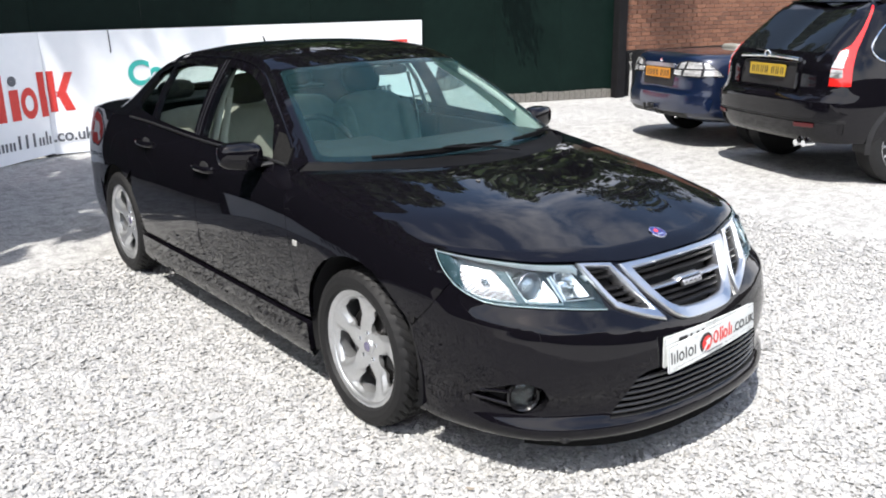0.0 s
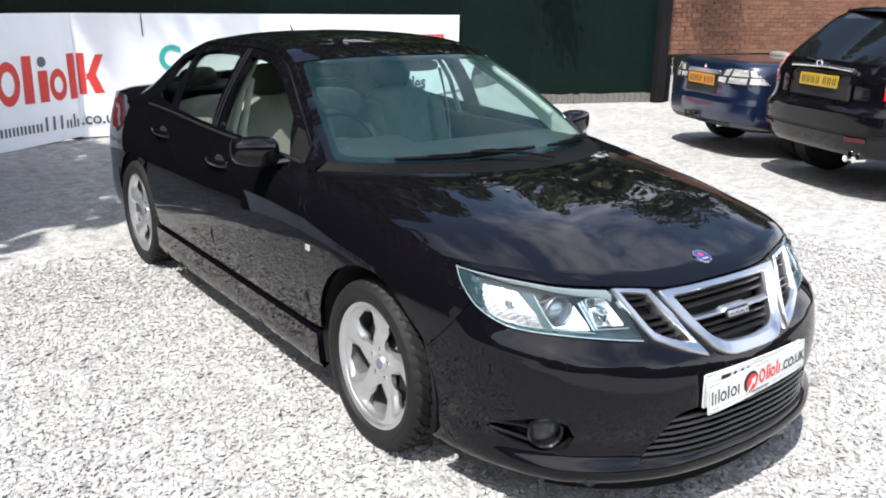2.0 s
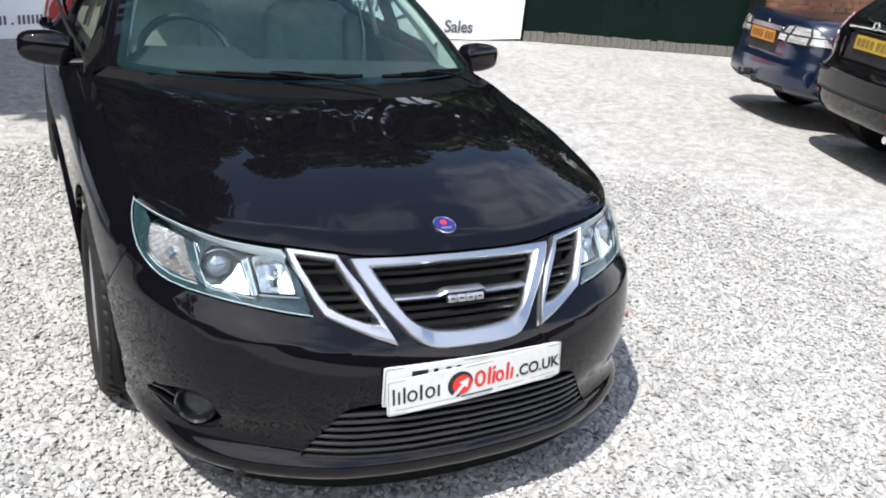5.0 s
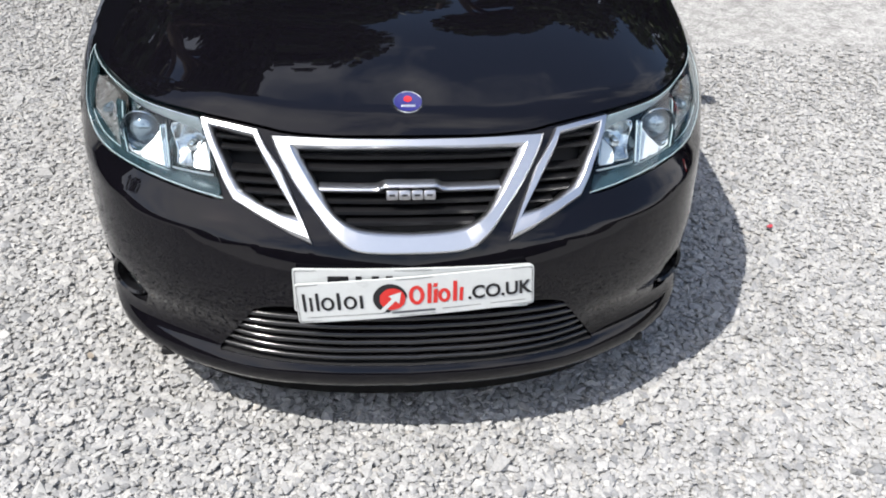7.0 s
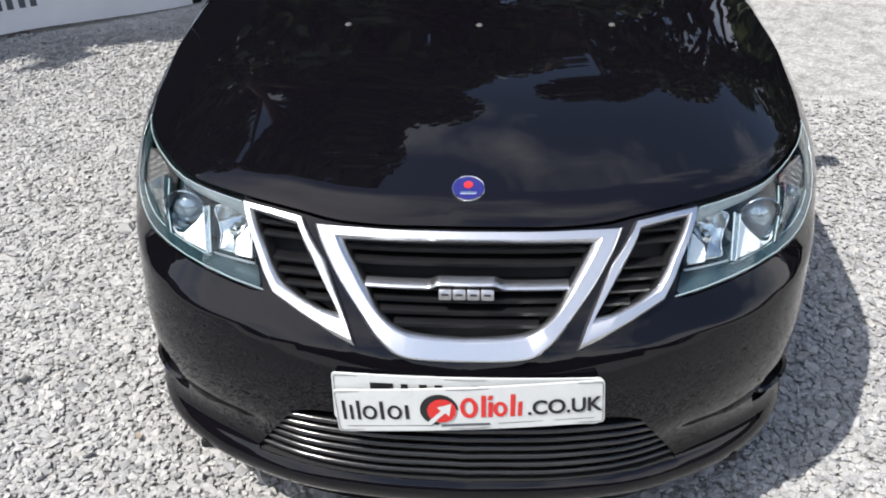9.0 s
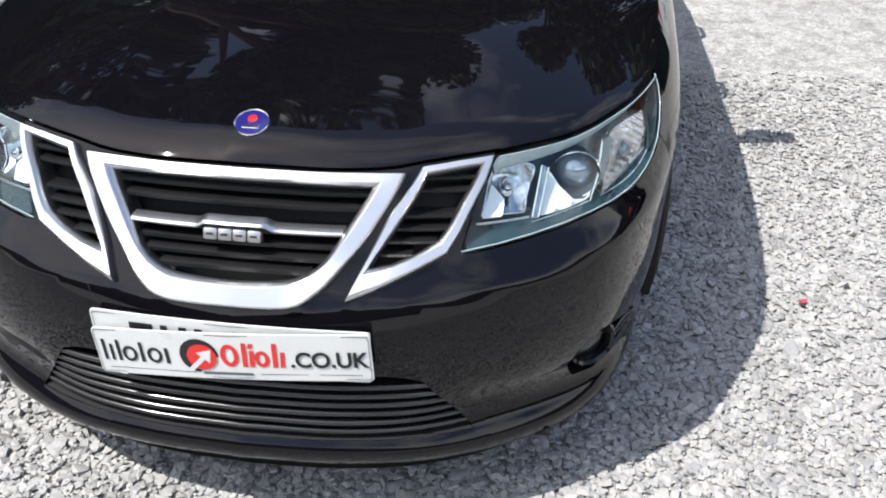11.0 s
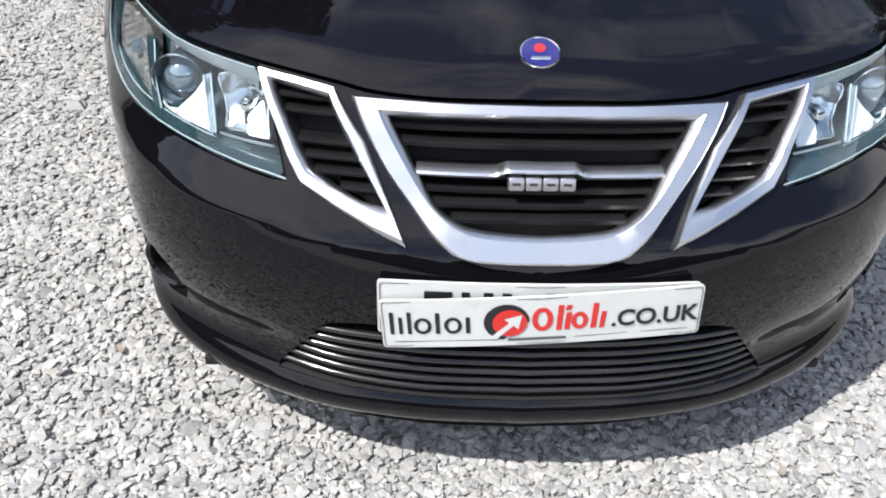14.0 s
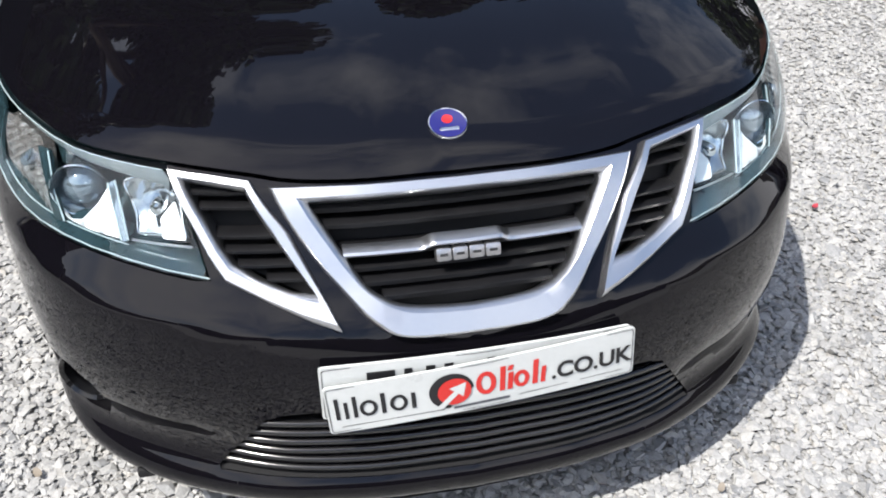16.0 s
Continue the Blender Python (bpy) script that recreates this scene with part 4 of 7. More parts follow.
for a, b in zip(rows, rows[1:]):
    for j in range(7):
        bar.faces.new([a[j], a[(j + 1) % 7], b[(j + 1) % 7], b[j]])
bar.faces.new(rows[0])
bar.faces.new(rows[-1][::-1])
bmesh.ops.recalc_face_normals(bar, faces=bar.faces[:])
cross_bar = part("cross_bar", smooth(bar, 35), CHROME, grille, "satin chrome bar with raised middle")
EMBLEM = varied(material("cast_emblem", (.42, .42, .43), .32, 1.0), (.46, .46, .47), (.62, .62, .63), 140)
EMBLEM_DARK = material("dark_emblem_inset", (.03, .03, .032), .4)
for i in range(4):
    p = Vector(nose(0, .636))
    place_m = Matrix.Translation((-.0405 + .027 * i, p.y - .014, .6405)) @ Matrix.Rotation(radians(-20), 4, "X")
    bm = box(bmesh.new(), (-.0132, -.004, -.0112), (.0132, .014, .0112), .0042)
    bmesh.ops.transform(bm, matrix=place_m, verts=bm.verts[:])
    part("emblem_block", smooth(bm), EMBLEM, cross_bar)
    bm = box(bmesh.new(), (-.0066, -.0050, -.0024), (.0066, 0, .0024), .001)
    bmesh.ops.transform(bm, matrix=place_m, verts=bm.verts[:])
    part("emblem_inset", smooth(bm), EMBLEM_DARK, cross_bar)

for s in (1, -1):
    flip = s < 0
    f = lambda u, z, s=s: nose(u * s, z)
    side = part("side_grille", band(SIDE_OUT, SIDE_IN, f, [(0, -.02), (0, .008), (.08, .0135), (.16, .0155), (.70, .0155), (.78, .014), (.96, .006), (1, .003), (1, -.04)], flip=flip, angle=28), CHROME, car, "satin chrome side grille frame")
    part("grille_back", sheet(grow(SIDE_OUT, -.004), lambda u, z, s=s: Vector(nose(u * s, z)) + Vector((0, .06, 0)), .05, depth=0, flip=flip), CAVITY, side)
    for z in (.722, .703, .684, .665, .646, .627, .608):
        us = []
        for (u0, z0), (u1, z1) in zip(SIDE_IN, SIDE_IN[1:] + SIDE_IN[:1]):
            if (z0 - z) * (z1 - z) < 0:
                us.append(u0 + (u1 - u0) * (z - z0) / (z1 - z0))
        if len(us) > 1:
            part("slat", blade(min(us) - .012, max(us) + .012, z, .009, .007, .035, .5, n=6, surface=f), SLAT, side)

# lower intake
intake = part("lower_intake", sheet(symmetric(grow(INTAKE, -.002)), lambda u, z: Vector(nose(u, z)) + Vector((0, .09, 0)), .05, depth=0), CAVITY, car, "dark lower air intake")
bm = bmesh.new()
ring_a = [Vector(nose(*q)) for q in resample(symmetric(INTAKE), .04)]
ring_b = [bm.verts.new(q + Vector((0, .10, .004))) for q in ring_a]
ring_a = [bm.verts.new(q + Vector((0, .002, 0))) for q in ring_a]
for i in range(len(ring_a)):
    j = (i + 1) % len(ring_a)
    bm.faces.new([ring_a[i], ring_a[j], ring_b[j], ring_b[i]])
part("duct", smooth(bm, 60), CAVITY, intake)
for z in (.262, .284, .306, .328, .350, .372):
    w = width_at(INTAKE, z) + .004
    part("slat", blade(-w, w, z, .001, .012, .05, .6, n=28, rounded_edge=True), FIN, intake)
part("splitter", tube([(x, nose(u_across(abs(x)), .195)[1] + .035, .176) for x in np.linspace(-.60, .60, 25)], .012, flat=.5), BLACK, car, "black plastic lower lip")
bm = bmesh.new()
dam_rows = []
for x in np.linspace(-.66, .66, 31):
    y = nose(u_across(abs(x)), .195)[1]
    drop = .055 * (1 - .55 * abs(x / .66) ** 3)
    dam_rows.append([bm.verts.new(q) for q in ((x, y + .028, .182), (x, y + .050, .178 - drop), (x, y + .058, .176 - drop), (x, y + .050, .182))])
for r0, r1 in zip(dam_rows, dam_rows[1:]):
    for k in range(4):
        bm.faces.new((r0[k], r1[k], r1[(k + 1) % 4], r0[(k + 1) % 4]))
bm.faces.new(dam_rows[0])
bm.faces.new(dam_rows[-1][::-1])
bmesh.ops.recalc_face_normals(bm, faces=bm.faces[:])
part("air_dam", bm, DAM, car, "black rubber air deflector under the bumper")

# fog lamp pockets
GLOSS_BLACK = varied(material("gloss_black_plastic", (.006, .006, .007), .12), (.005, .005, .006), (.009, .009, .010), 30)
for s in (1, -1):
    f = lambda u, z, s=s: nose(u * s, z)
    inner_fog = [(.915, .314), (.86, .340), (.795, .366), (.74, .378), (.700, .362), (.684, .330), (.700, .300), (.76, .284), (.845, .294)]
    pocket = part("fog_lamp", band(FOG, inner_fog, f, [(0, -.004), (.3, -.03), (1, -.06)], flip=s < 0), GLOSS_BLACK, car, "round fog lamp in a black recess")
    for u0, z0, z1 in ((.905, .341, .352), (.938, .312, .300)):
        part("pocket_rib", tube([Vector(f(u0 + (.795 - u0) * k / 10, z0 + (z1 - z0) * k / 10)) + Vector((0, .012 * math.sin(k * .3), 0)) for k in range(11)], .0065, sides=10), PAINT, pocket)
    part("pocket_back", sheet(inner_fog, lambda u, z, s=s: Vector(f(u, z)) + (Vector((-s * .5, 1, 0)).normalized() * .06), .04, depth=0, flip=s < 0), BLACK, pocket)
    p, n = normal_of(skirt, .746, .333)
    n = Vector((n.x * s, n.y, 0)).normalized() if n.y < 0 else Vector((-n.x * s, -n.y, 0)).normalized()
    n = (n + Vector((0, -.8, 0))).normalized()
    m = Matrix.Translation(Vector((p.x * s, p.y, p.z)) - n * .035) @ n.to_track_quat("X", "Z").to_matrix().to_4x4()
    bm = lathe([(-.02, .058), (.018, .058), (.026, .052), (.020, .046), (.0, .044)], 32)
    bmesh.ops.transform(bm, matrix=m, verts=bm.verts[:])
    part("bezel", bm, GLOSS_BLACK, pocket)
    bm = lathe([(.0, .001), (.0, .044), (.004, .045), (.012, .03), (.015, .001)], 32)
    bmesh.ops.transform(bm, matrix=m, verts=bm.verts[:])
    part("lens", bm, LENS, pocket)
    bm = lathe([(-.012, .001), (-.01, .02), (-.001, .043)], 32)
    bmesh.ops.transform(bm, matrix=m, verts=bm.verts[:])
    part("reflector", bm, BRIGHT, pocket)

# ---- headlamps ----
LAMP_BODY = varied(material("lamp_housing", (.03, .06, .07), .14, .35, .6), (.016, .036, .044), (.040, .074, .088), 14)
LAMP_BROW = varied(material("lamp_brow", (.55, .58, .60), .34, .75), (.30, .35, .38), (.46, .50, .52), 18, rough=(.24, .38))
LAMP_DARK = material("lamp_dark_trim", (.02, .03, .035), .2)
LENS_EDGE = material("lens_edge_plastic", (.42, .50, .53), .1, 0, 1)
BULB = varied(material("projector_glass", (.26, .31, .36), .08, .7, 1, .01), (.22, .27, .32), (.32, .37, .42), 30)
SATIN = varied(material("satin_reflector", (.74, .76, .78), .45, .35), (.68, .70, .72), (.80, .82, .84), 20)
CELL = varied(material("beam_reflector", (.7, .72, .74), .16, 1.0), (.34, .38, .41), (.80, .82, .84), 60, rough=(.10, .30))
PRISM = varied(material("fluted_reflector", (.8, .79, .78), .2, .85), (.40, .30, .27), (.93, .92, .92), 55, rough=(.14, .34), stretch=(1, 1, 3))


def along_lamp(s, u, z, back):
    """A point behind the lens: back metres towards the tail."""
    p = nose(u * s, z)
    return Vector((p[0] - s * back * .35, p[1] + back, p[2]))


def lamp_sheet(s, name, loop, depth_at, mat, parent, step=.014, radius=.006, label="", rim=.006):
    """A shaped plate inside the lamp, depth_at(u, z) behind the lens."""
    return part(name, sheet(rounded(loop, radius), lambda u, z: along_lamp(s, u, z, depth_at(u, z)), step, depth=rim, flip=s < 0), mat, parent, label)


def lamp_turned(s, name, u, z, back, profile, mat, parent, steps=36, aim=(.12, -1, .02), label="", close=False):
    """A turned piece inside the lamp, on an axis that points out of the lens."""
    m = Matrix.Translation(along_lamp(s, u, z, back)) @ Vector((s * aim[0], aim[1], aim[2])).to_track_quat("X", "Z").to_matrix().to_4x4()
    bm = lathe(profile, steps, close=close)
    bmesh.ops.transform(bm, matrix=m, verts=bm.verts[:])
    return part(name, bm, mat, parent, label)


for s in (1, -1):
    lens_surface = lambda u, z, s=s: nose(u * s, z)
    lamp = part("headlamp", sheet(grow(LAMP, -.001), lambda u, z, s=s: along_lamp(s, u, z, .075), .04, depth=0, flip=s < 0), LAMP_BODY, car, "clear headlamp with projector and fluted indicator")
    part("lens", sheet(LAMP, lens_surface, .03, depth=0.0, flip=s < 0, lift=.002), LENS, lamp).visible_shadow = False
    part("housing", band(LAMP, LAMP, lens_surface, [(0, -.001), (0, -.03), (0, -.07)], flip=s < 0, per=1), LAMP_BODY, lamp)
    # blue-grey shelf along the lower edge, with a pale line on its crest
    low_u, low_z = [p[0] for p in LAMP_LOW], [p[1] for p in LAMP_LOW]
    low_at = lambda u: float(np.interp(u, low_u, low_z))
    shelf = bmesh.new()
    rows = []
    for u in np.linspace(.45, 1.02, 36):
        rows.append([shelf.verts.new(along_lamp(s, u, low_at(u) + .003 + dz, b)) for b, dz in ((.004, 0), (.012, .003), (.022, .008), (.065, .012))])
    for a, b in zip(rows, rows[1:]):
        for j in range(3):
            shelf.faces.new([a[j], a[j + 1], b[j + 1], b[j]])
    bmesh.ops.recalc_face_normals(shelf, faces=shelf.faces[:])
    part("lower_trim", smooth(shelf, 60), LAMP_BODY, lamp)
    part("crest_line", tube([along_lamp(s, u, low_at(u) + .0105, .020) for u in np.linspace(.60, .985, 30)], .0011, sides=6), LENS_EDGE, lamp)
    # silver brow along the upper edge
    brow = bmesh.new()
    rows = []
    for u, z in LAMP_TOP + [(.534, .744)]:
        drop = float(np.interp(u, (.55, .72, .86, 1.0, 1.12), (.024, .018, .012, .008, .003)))
        rows.append([brow.verts.new(along_lamp(s, u, z - .002 - drop * k, b)) for k, b in ((0, .004), (.25, .007), (.8, .012), (1, .017), (.8, .06))])
    for a, b in zip(rows, rows[1:]):
        for j in range(4):
            brow.faces.new([a[j], a[j + 1], b[j + 1], b[j]])
    bmesh.ops.recalc_face_normals(brow, faces=brow.faces[:])
    part("upper_trim", smooth(brow, 60), LAMP_BROW, lamp, "silver upper lamp trim")
    # projector in its bowl
    bowl = lamp_turned(s, "projector_bowl", .731, .694, .038, [(-.045, .030), (-.020, .038), (.004, .0475), (.008, .0490), (.009, .0475), (.004, .0460), (-.02, .036), (-.045, .028)], BULB, lamp, close=True)
    lamp_turned(s, "bowl_rim", .731, .694, .038, [(.006, .0475), (.009, .0490), (.0105, .0480), (.009, .0465)], BRIGHT, bowl, close=True)
    ring = lamp_turned(s, "projector", .731, .694, .038, [(-.05, .036), (-.006, .0355), (-.002, .0340), (-.008, .0325), (-.05, .032)], BRIGHT, lamp, label="chrome ringed projector", close=True)
    lamp_turned(s, "bulb_lens", .731, .694, .038, [(-.02, .001), (-.02, .0325), (-.008, .0325), (.003, .027), (.011, .016), (.014, .001)], BULB, ring)
    # bright reflector below the projector
    lamp_sheet(s, "reflector", [(.775, .667), (.742, .655), (.685, .650), (.620, .648), (.630, .668), (.668, .708), (.680, .684), (.705, .660), (.738, .655), (.762, .664)], lambda u, z: .016 + .36 * max(0, z - .646), SATIN, lamp, .012, .004, "bright reflector below the projector")
    # inner beam: a shallow bowl in a thin bright surround
    inner_loop = [(.634, .726), (.562, .738), (.527, .702), (.490, .654), (.590, .652), (.612, .690)]
    dish = lambda u, z: .026 + .035 * max(0, 1 - ((u - .563) / .062) ** 2) * max(0, 1 - ((z - .694) / .046) ** 2) + .0025 * abs(math.sin(u * 160))
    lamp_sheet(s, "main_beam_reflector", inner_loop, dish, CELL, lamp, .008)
    part("beam_surround", tube([along_lamp(s, u, z, dish(u, z) - .004) for u, z in resample(rounded(inner_loop, .008), .015)], .0022, closed=True, sides=6), BRIGHT, lamp)
    cap = lamp_turned(s, "bulb_cap", .560, .690, .034, [(-.03, .013), (.008, .013), (.016, .008), (.018, .001)], BRIGHT, lamp, 20, (.12, -1, .1))
    bm = box(bmesh.new(), (-.005, -.012, -.034), (.005, .03, -.008), .002)
    bmesh.ops.transform(bm, matrix=Matrix.Translation(along_lamp(s, .560, .690, .034)), verts=bm.verts[:])
    part("bulb_stalk", bm, LAMP_DARK, cap)
    lamp_sheet(s, "side_facet", [(.528, .700), (.505, .672), (.492, .655), (.535, .655), (.548, .678)], lambda u, z: .018 + .3 * max(0, z - .652), SATIN, lamp, .012, .004)
    # slanting divider between the beams, edged in bright trim
    lamp_sheet(s, "divider", [(.662, .722), (.650, .727), (.597, .651), (.611, .648)], lambda u, z: .010 + .10 * max(0, z - .65), BULB, lamp, .02, .004)
    for pts in (((.664, .722), (.611, .650)), ((.650, .727), (.598, .652))):
        part("divider_edge", tube([along_lamp(s, u, z, .009 + .10 * max(0, z - .65)) for u, z in pts], .0016, sides=6), LENS_EDGE, lamp)
    # ledge line along the foot of the inner beam
    part("ledge", tube([along_lamp(s, u, .650 - .02 * (.59 - u), .016) for u in np.linspace(.478, .592, 8)], .0022, sides=6), CHROME, lamp)
    # blue-grey pillar, fluted indicator and smoked outer panel
    lamp_sheet(s, "pillar", [(.872, .738), (.836, .742), (.744, .650), (.776, .646), (.806, .684)], lambda u, z: .016, LAMP_BODY, lamp, .02, .005)
    part("pillar_edge", tube([along_lamp(s, u, z, .013) for u, z in ((.836, .740), (.786, .690), (.746, .652))], .0016, sides=6), LENS_EDGE, lamp)
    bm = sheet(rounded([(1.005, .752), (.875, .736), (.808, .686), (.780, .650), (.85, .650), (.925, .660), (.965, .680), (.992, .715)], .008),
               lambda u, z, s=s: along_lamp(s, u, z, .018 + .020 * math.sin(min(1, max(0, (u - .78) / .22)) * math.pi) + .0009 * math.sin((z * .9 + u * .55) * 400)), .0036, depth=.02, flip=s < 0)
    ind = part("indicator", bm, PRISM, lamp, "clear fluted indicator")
    lamp_turned(s, "indicator_bulb", .895, .702, .030, [(-.02, .012), (.006, .012), (.014, .008), (.016, .001)], BULB, ind, 18, (.5, -1, .05))
    lamp_sheet(s, "outer_panel", [(1.012, .757), (.998, .714), (.972, .682), (1.015, .698), (1.075, .744), (1.112, .782), (1.06, .776)], lambda u, z: .010, LAMP_BODY, lamp, .02, .004)
    for line in (LAMP_LOW, LAMP_TOP):
        part("lens_edge", tube([Vector(along_lamp(s, u, z + (.002 if line is LAMP_LOW else -.002), .002)) for u, z in line[::3]], .0013, sides=6), LENS_EDGE, lamp, "pale edge of the lens")

# ---- badge on the bonnet ----
ENAMEL = material("blue_enamel", (.016, .014, .13), .15, 0, 1)
RED_EN = material("red_enamel", (.55, .02, .02), .2, 0, 1)
_bs = [(t, bonnet(0, t)) for t in np.linspace(0, .3, 60)]
t_b = min(_bs, key=lambda q: abs(q[1][1] + .738))[0]
a, b, c = (Vector(q) for q in (wide(bonnet)(0, t_b), wide(bonnet)(.02, t_b), wide(bonnet)(0, t_b + .02)))
n = (b - a).cross(c - a).normalized()
badge_m = Matrix.Translation(a + n * .001) @ n.to_track_quat("Z", "Y").to_matrix().to_4x4()
bm = lathe([(0, .0335), (.003, .0335), (.0045, .0325), (.004, .031), (.0, .030)], 40, axis="z")
bmesh.ops.transform(bm, matrix=badge_m, verts=bm.verts[:])
badge = part("bonnet_badge", bm, BRIGHT, car, "round blue badge with chrome rim and red mark")
bm = lathe([(0, .031), (.0035, .031), (.0042, .001)], 40, axis="z")
bmesh.ops.transform(bm, matrix=badge_m, verts=bm.verts[:])
part("disc", bm, ENAMEL, badge)
bm = lathe([(.003, .010), (.0055, .009), (.006, .001)], 20, axis="z", centre=(0, .008, 0))
bmesh.ops.transform(bm, matrix=badge_m, verts=bm.verts[:])
part("red_mark", bm, RED_EN, badge)
bm = box(bmesh.new(), (-.016, -.017, .003), (.016, -.010, .0055), .001)
bmesh.ops.transform(bm, matrix=badge_m, verts=bm.verts[:])
part("silver_bar", bm, BRIGHT, badge)

# ---- wheels ----
CAP = material("cap_enamel", (.10, .09, .16), .25, 0, 1)

def wheel_disc(u, z):
    """Face of the rim: five broad spokes, with sloping hollows between them."""
    r = math.hypot(u, z)
    t = math.degrees(math.atan2(z, u)) - 55 + 7 * (r - .12) / .08
    a = abs((t + 36) % 72 - 36)
    wide_at = 29 * min(1, max(0, (r - .062) / .07))
    k = min(1, max(0, (wide_at - a) / 11)) if wide_at > 1 else 0
    k *= min(1, max(0, (.212 - r) / .018)) * min(1, max(0, (r - .062) / .02))
    crown = .006 * (1 - (a / 36)) * min(1, max(0, (r - .08) / .05))
    return (.084 - .032 * max(0, 1 - (r / .20) ** 2) - .018 * k * k * (3 - 2 * k) - crown, u, z)


window = [(.072, 0), (.088, -11), (.130, -18), (.168, -20), (.192, -17), (.201, 0), (.192, 17), (.168, 20), (.130, 18), (.088, 11)]
holes = []
for k in range(5):
    holes.append(rounded([(r * math.cos(radians(a + 72 * k + 55 - 7 * (r - .12) / .08)), r * math.sin(radians(a + 72 * k + 55 - 7 * (r - .12) / .08))) for r, a in window], .008, 2))
circle = [(.218 * math.cos(t), .218 * math.sin(t)) for t in np.linspace(0, 2 * math.pi, 73)[:-1]]


def wheel(s, y):
    w = new("wheel")
    w.parent = car
    w.location = (s * .752, y, .317)
    if s < 0:
        w.rotation_euler = (0, 0, math.pi)
    w["label"] = "five-spoke silver alloy wheel with black tyre"
    return w


def tread_tyre():
    bm = bmesh.new()
    prof = [(-.085, .230, 0), (-.106, .246, 0), (-.1135, .268, 0), (-.108, .292, 0), (-.096, .307, 1), (-.086, .3135, 2), (-.055, .317, 2), (-.052, .310, 0), (-.046, .310, 0), (-.043, .3175, 2), (-.018, .318, 2), (-.015, .310, 0),
            (-.007, .310, 0), (-.004, .318, 2)]
    prof = prof + [(-a, r, g) for a, r, g in prof[::-1]]
    steps = 168
    rings = []
    for a, r, g in prof:
        ring = []
        for j in range(steps):
            rr = r - (.0075 if g == 2 and j % 4 == 0 else .004 if g == 1 and j % 4 == 0 else 0)
            w = 2 * math.pi * (j + (14 * abs(a) * (3 if abs(a) < .06 else 6)) * .6) / steps
            ring.append(bm.verts.new((a, rr * math.cos(w), rr * math.sin(w))))
        rings.append(ring)
    for p0, p1 in zip(rings, rings[1:]):
        for j in range(steps):
            bm.faces.new([p0[j], p0[(j + 1) % steps], p1[(j + 1) % steps], p1[j]])
    bmesh.ops.recalc_face_normals(bm, faces=bm.faces[:])
    return smooth(bm, 25)


meshes = {}
for s in (1, -1):
    for y in (0, 2.675):
        w = wheel(s, y)
        if not meshes:
            rim = part("rim", sheet(circle, lambda a, b: wheel_disc(a, b), .008, holes=holes, depth=.020, flip=False), ALLOY, w, "five-spoke silver alloy rim")
            meshes["rim"] = rim
            meshes["tyre"] = part("tyre", tread_tyre(), RUBBER, w)
            meshes["rim_edge"] = part("rim_edge", lathe([(-.09, .20), (-.09, .230), (.02, .206), (.070, .210), (.082, .217), (.090, .224), (.093, .236), (.086, .239), (.07, .232), (-.09, .236)], 72), ALLOY, rim)
            meshes["centre_cap"] = part("centre_cap", lathe([(.03, .033), (.056, .033), (.060, .030), (.061, .001)], 28), ALLOY, rim)
            meshes["cap_disc"] = part("cap_disc", lathe([(.0605, .020), (.0625, .018), (.063, .001)], 28), CAP, rim)
            for k in range(5):
                a = radians(72 * k + 18)
                meshes["bolt%d" % k] = part("wheel_bolt", lathe([(.03, .012), (.058, .010), (.060, .007), (.058, .001)], 6, centre=(0, .056 * math.cos(a), .056 * math.sin(a))), BRIGHT, rim)
            meshes["disc"] = part("brake_disc", lathe([(.0, .06), (.0, .155), (.02, .155), (.022, .07), (.03, .06)], 48), DISC, w)
            meshes["caliper"] = part("brake_caliper", box(bmesh.new(), (-.02, .09, -.07), (.035, .165, .07), .01), BLACK, w)
        else:
            first = None
            for k, o in meshes.items():
                c = new(o.name.split(".")[0], o.data)
                if k == "rim":
                    first = c
                c.parent = w if o.parent.name.startswith("wheel") and k in ("rim", "tyre", "disc", "caliper") else first
                if "label" in o:
                    c["label"] = o["label"]

# dark wheel housings and floor pan
for s in (1, -1):
    for y in (0, 2.675):
        bm = bmesh.new()
        rings = []
        for x in (.50, .60, .70, .80, .838):
            rings.append([bm.verts.new((s * x, y - .375 * math.cos(t), .325 + .372 * math.sin(t))) for t in np.linspace(-.35, math.pi + .35, 25)])
        for a, b in zip(rings, rings[1:]):
            for j in range(24):
                bm.faces.new([a[j], a[j + 1], b[j + 1], b[j]])
        bm.faces.new(rings[0])
        part("wheel_housing", smooth(bm), CAVITY, car)
part("floor_pan", box(bmesh.new(), (-.74, -.55, .175), (.74, 3.4, .24), .03), CAVITY, car)
part("under_tray", box(bmesh.new(), (-.60, -.86, .178), (.60, -.50, .20), .005), CAVITY, car)
part("engine_bay", box(bmesh.new(), (-.48, -.62, .24), (.48, .42, .66), .05), CAVITY, car)


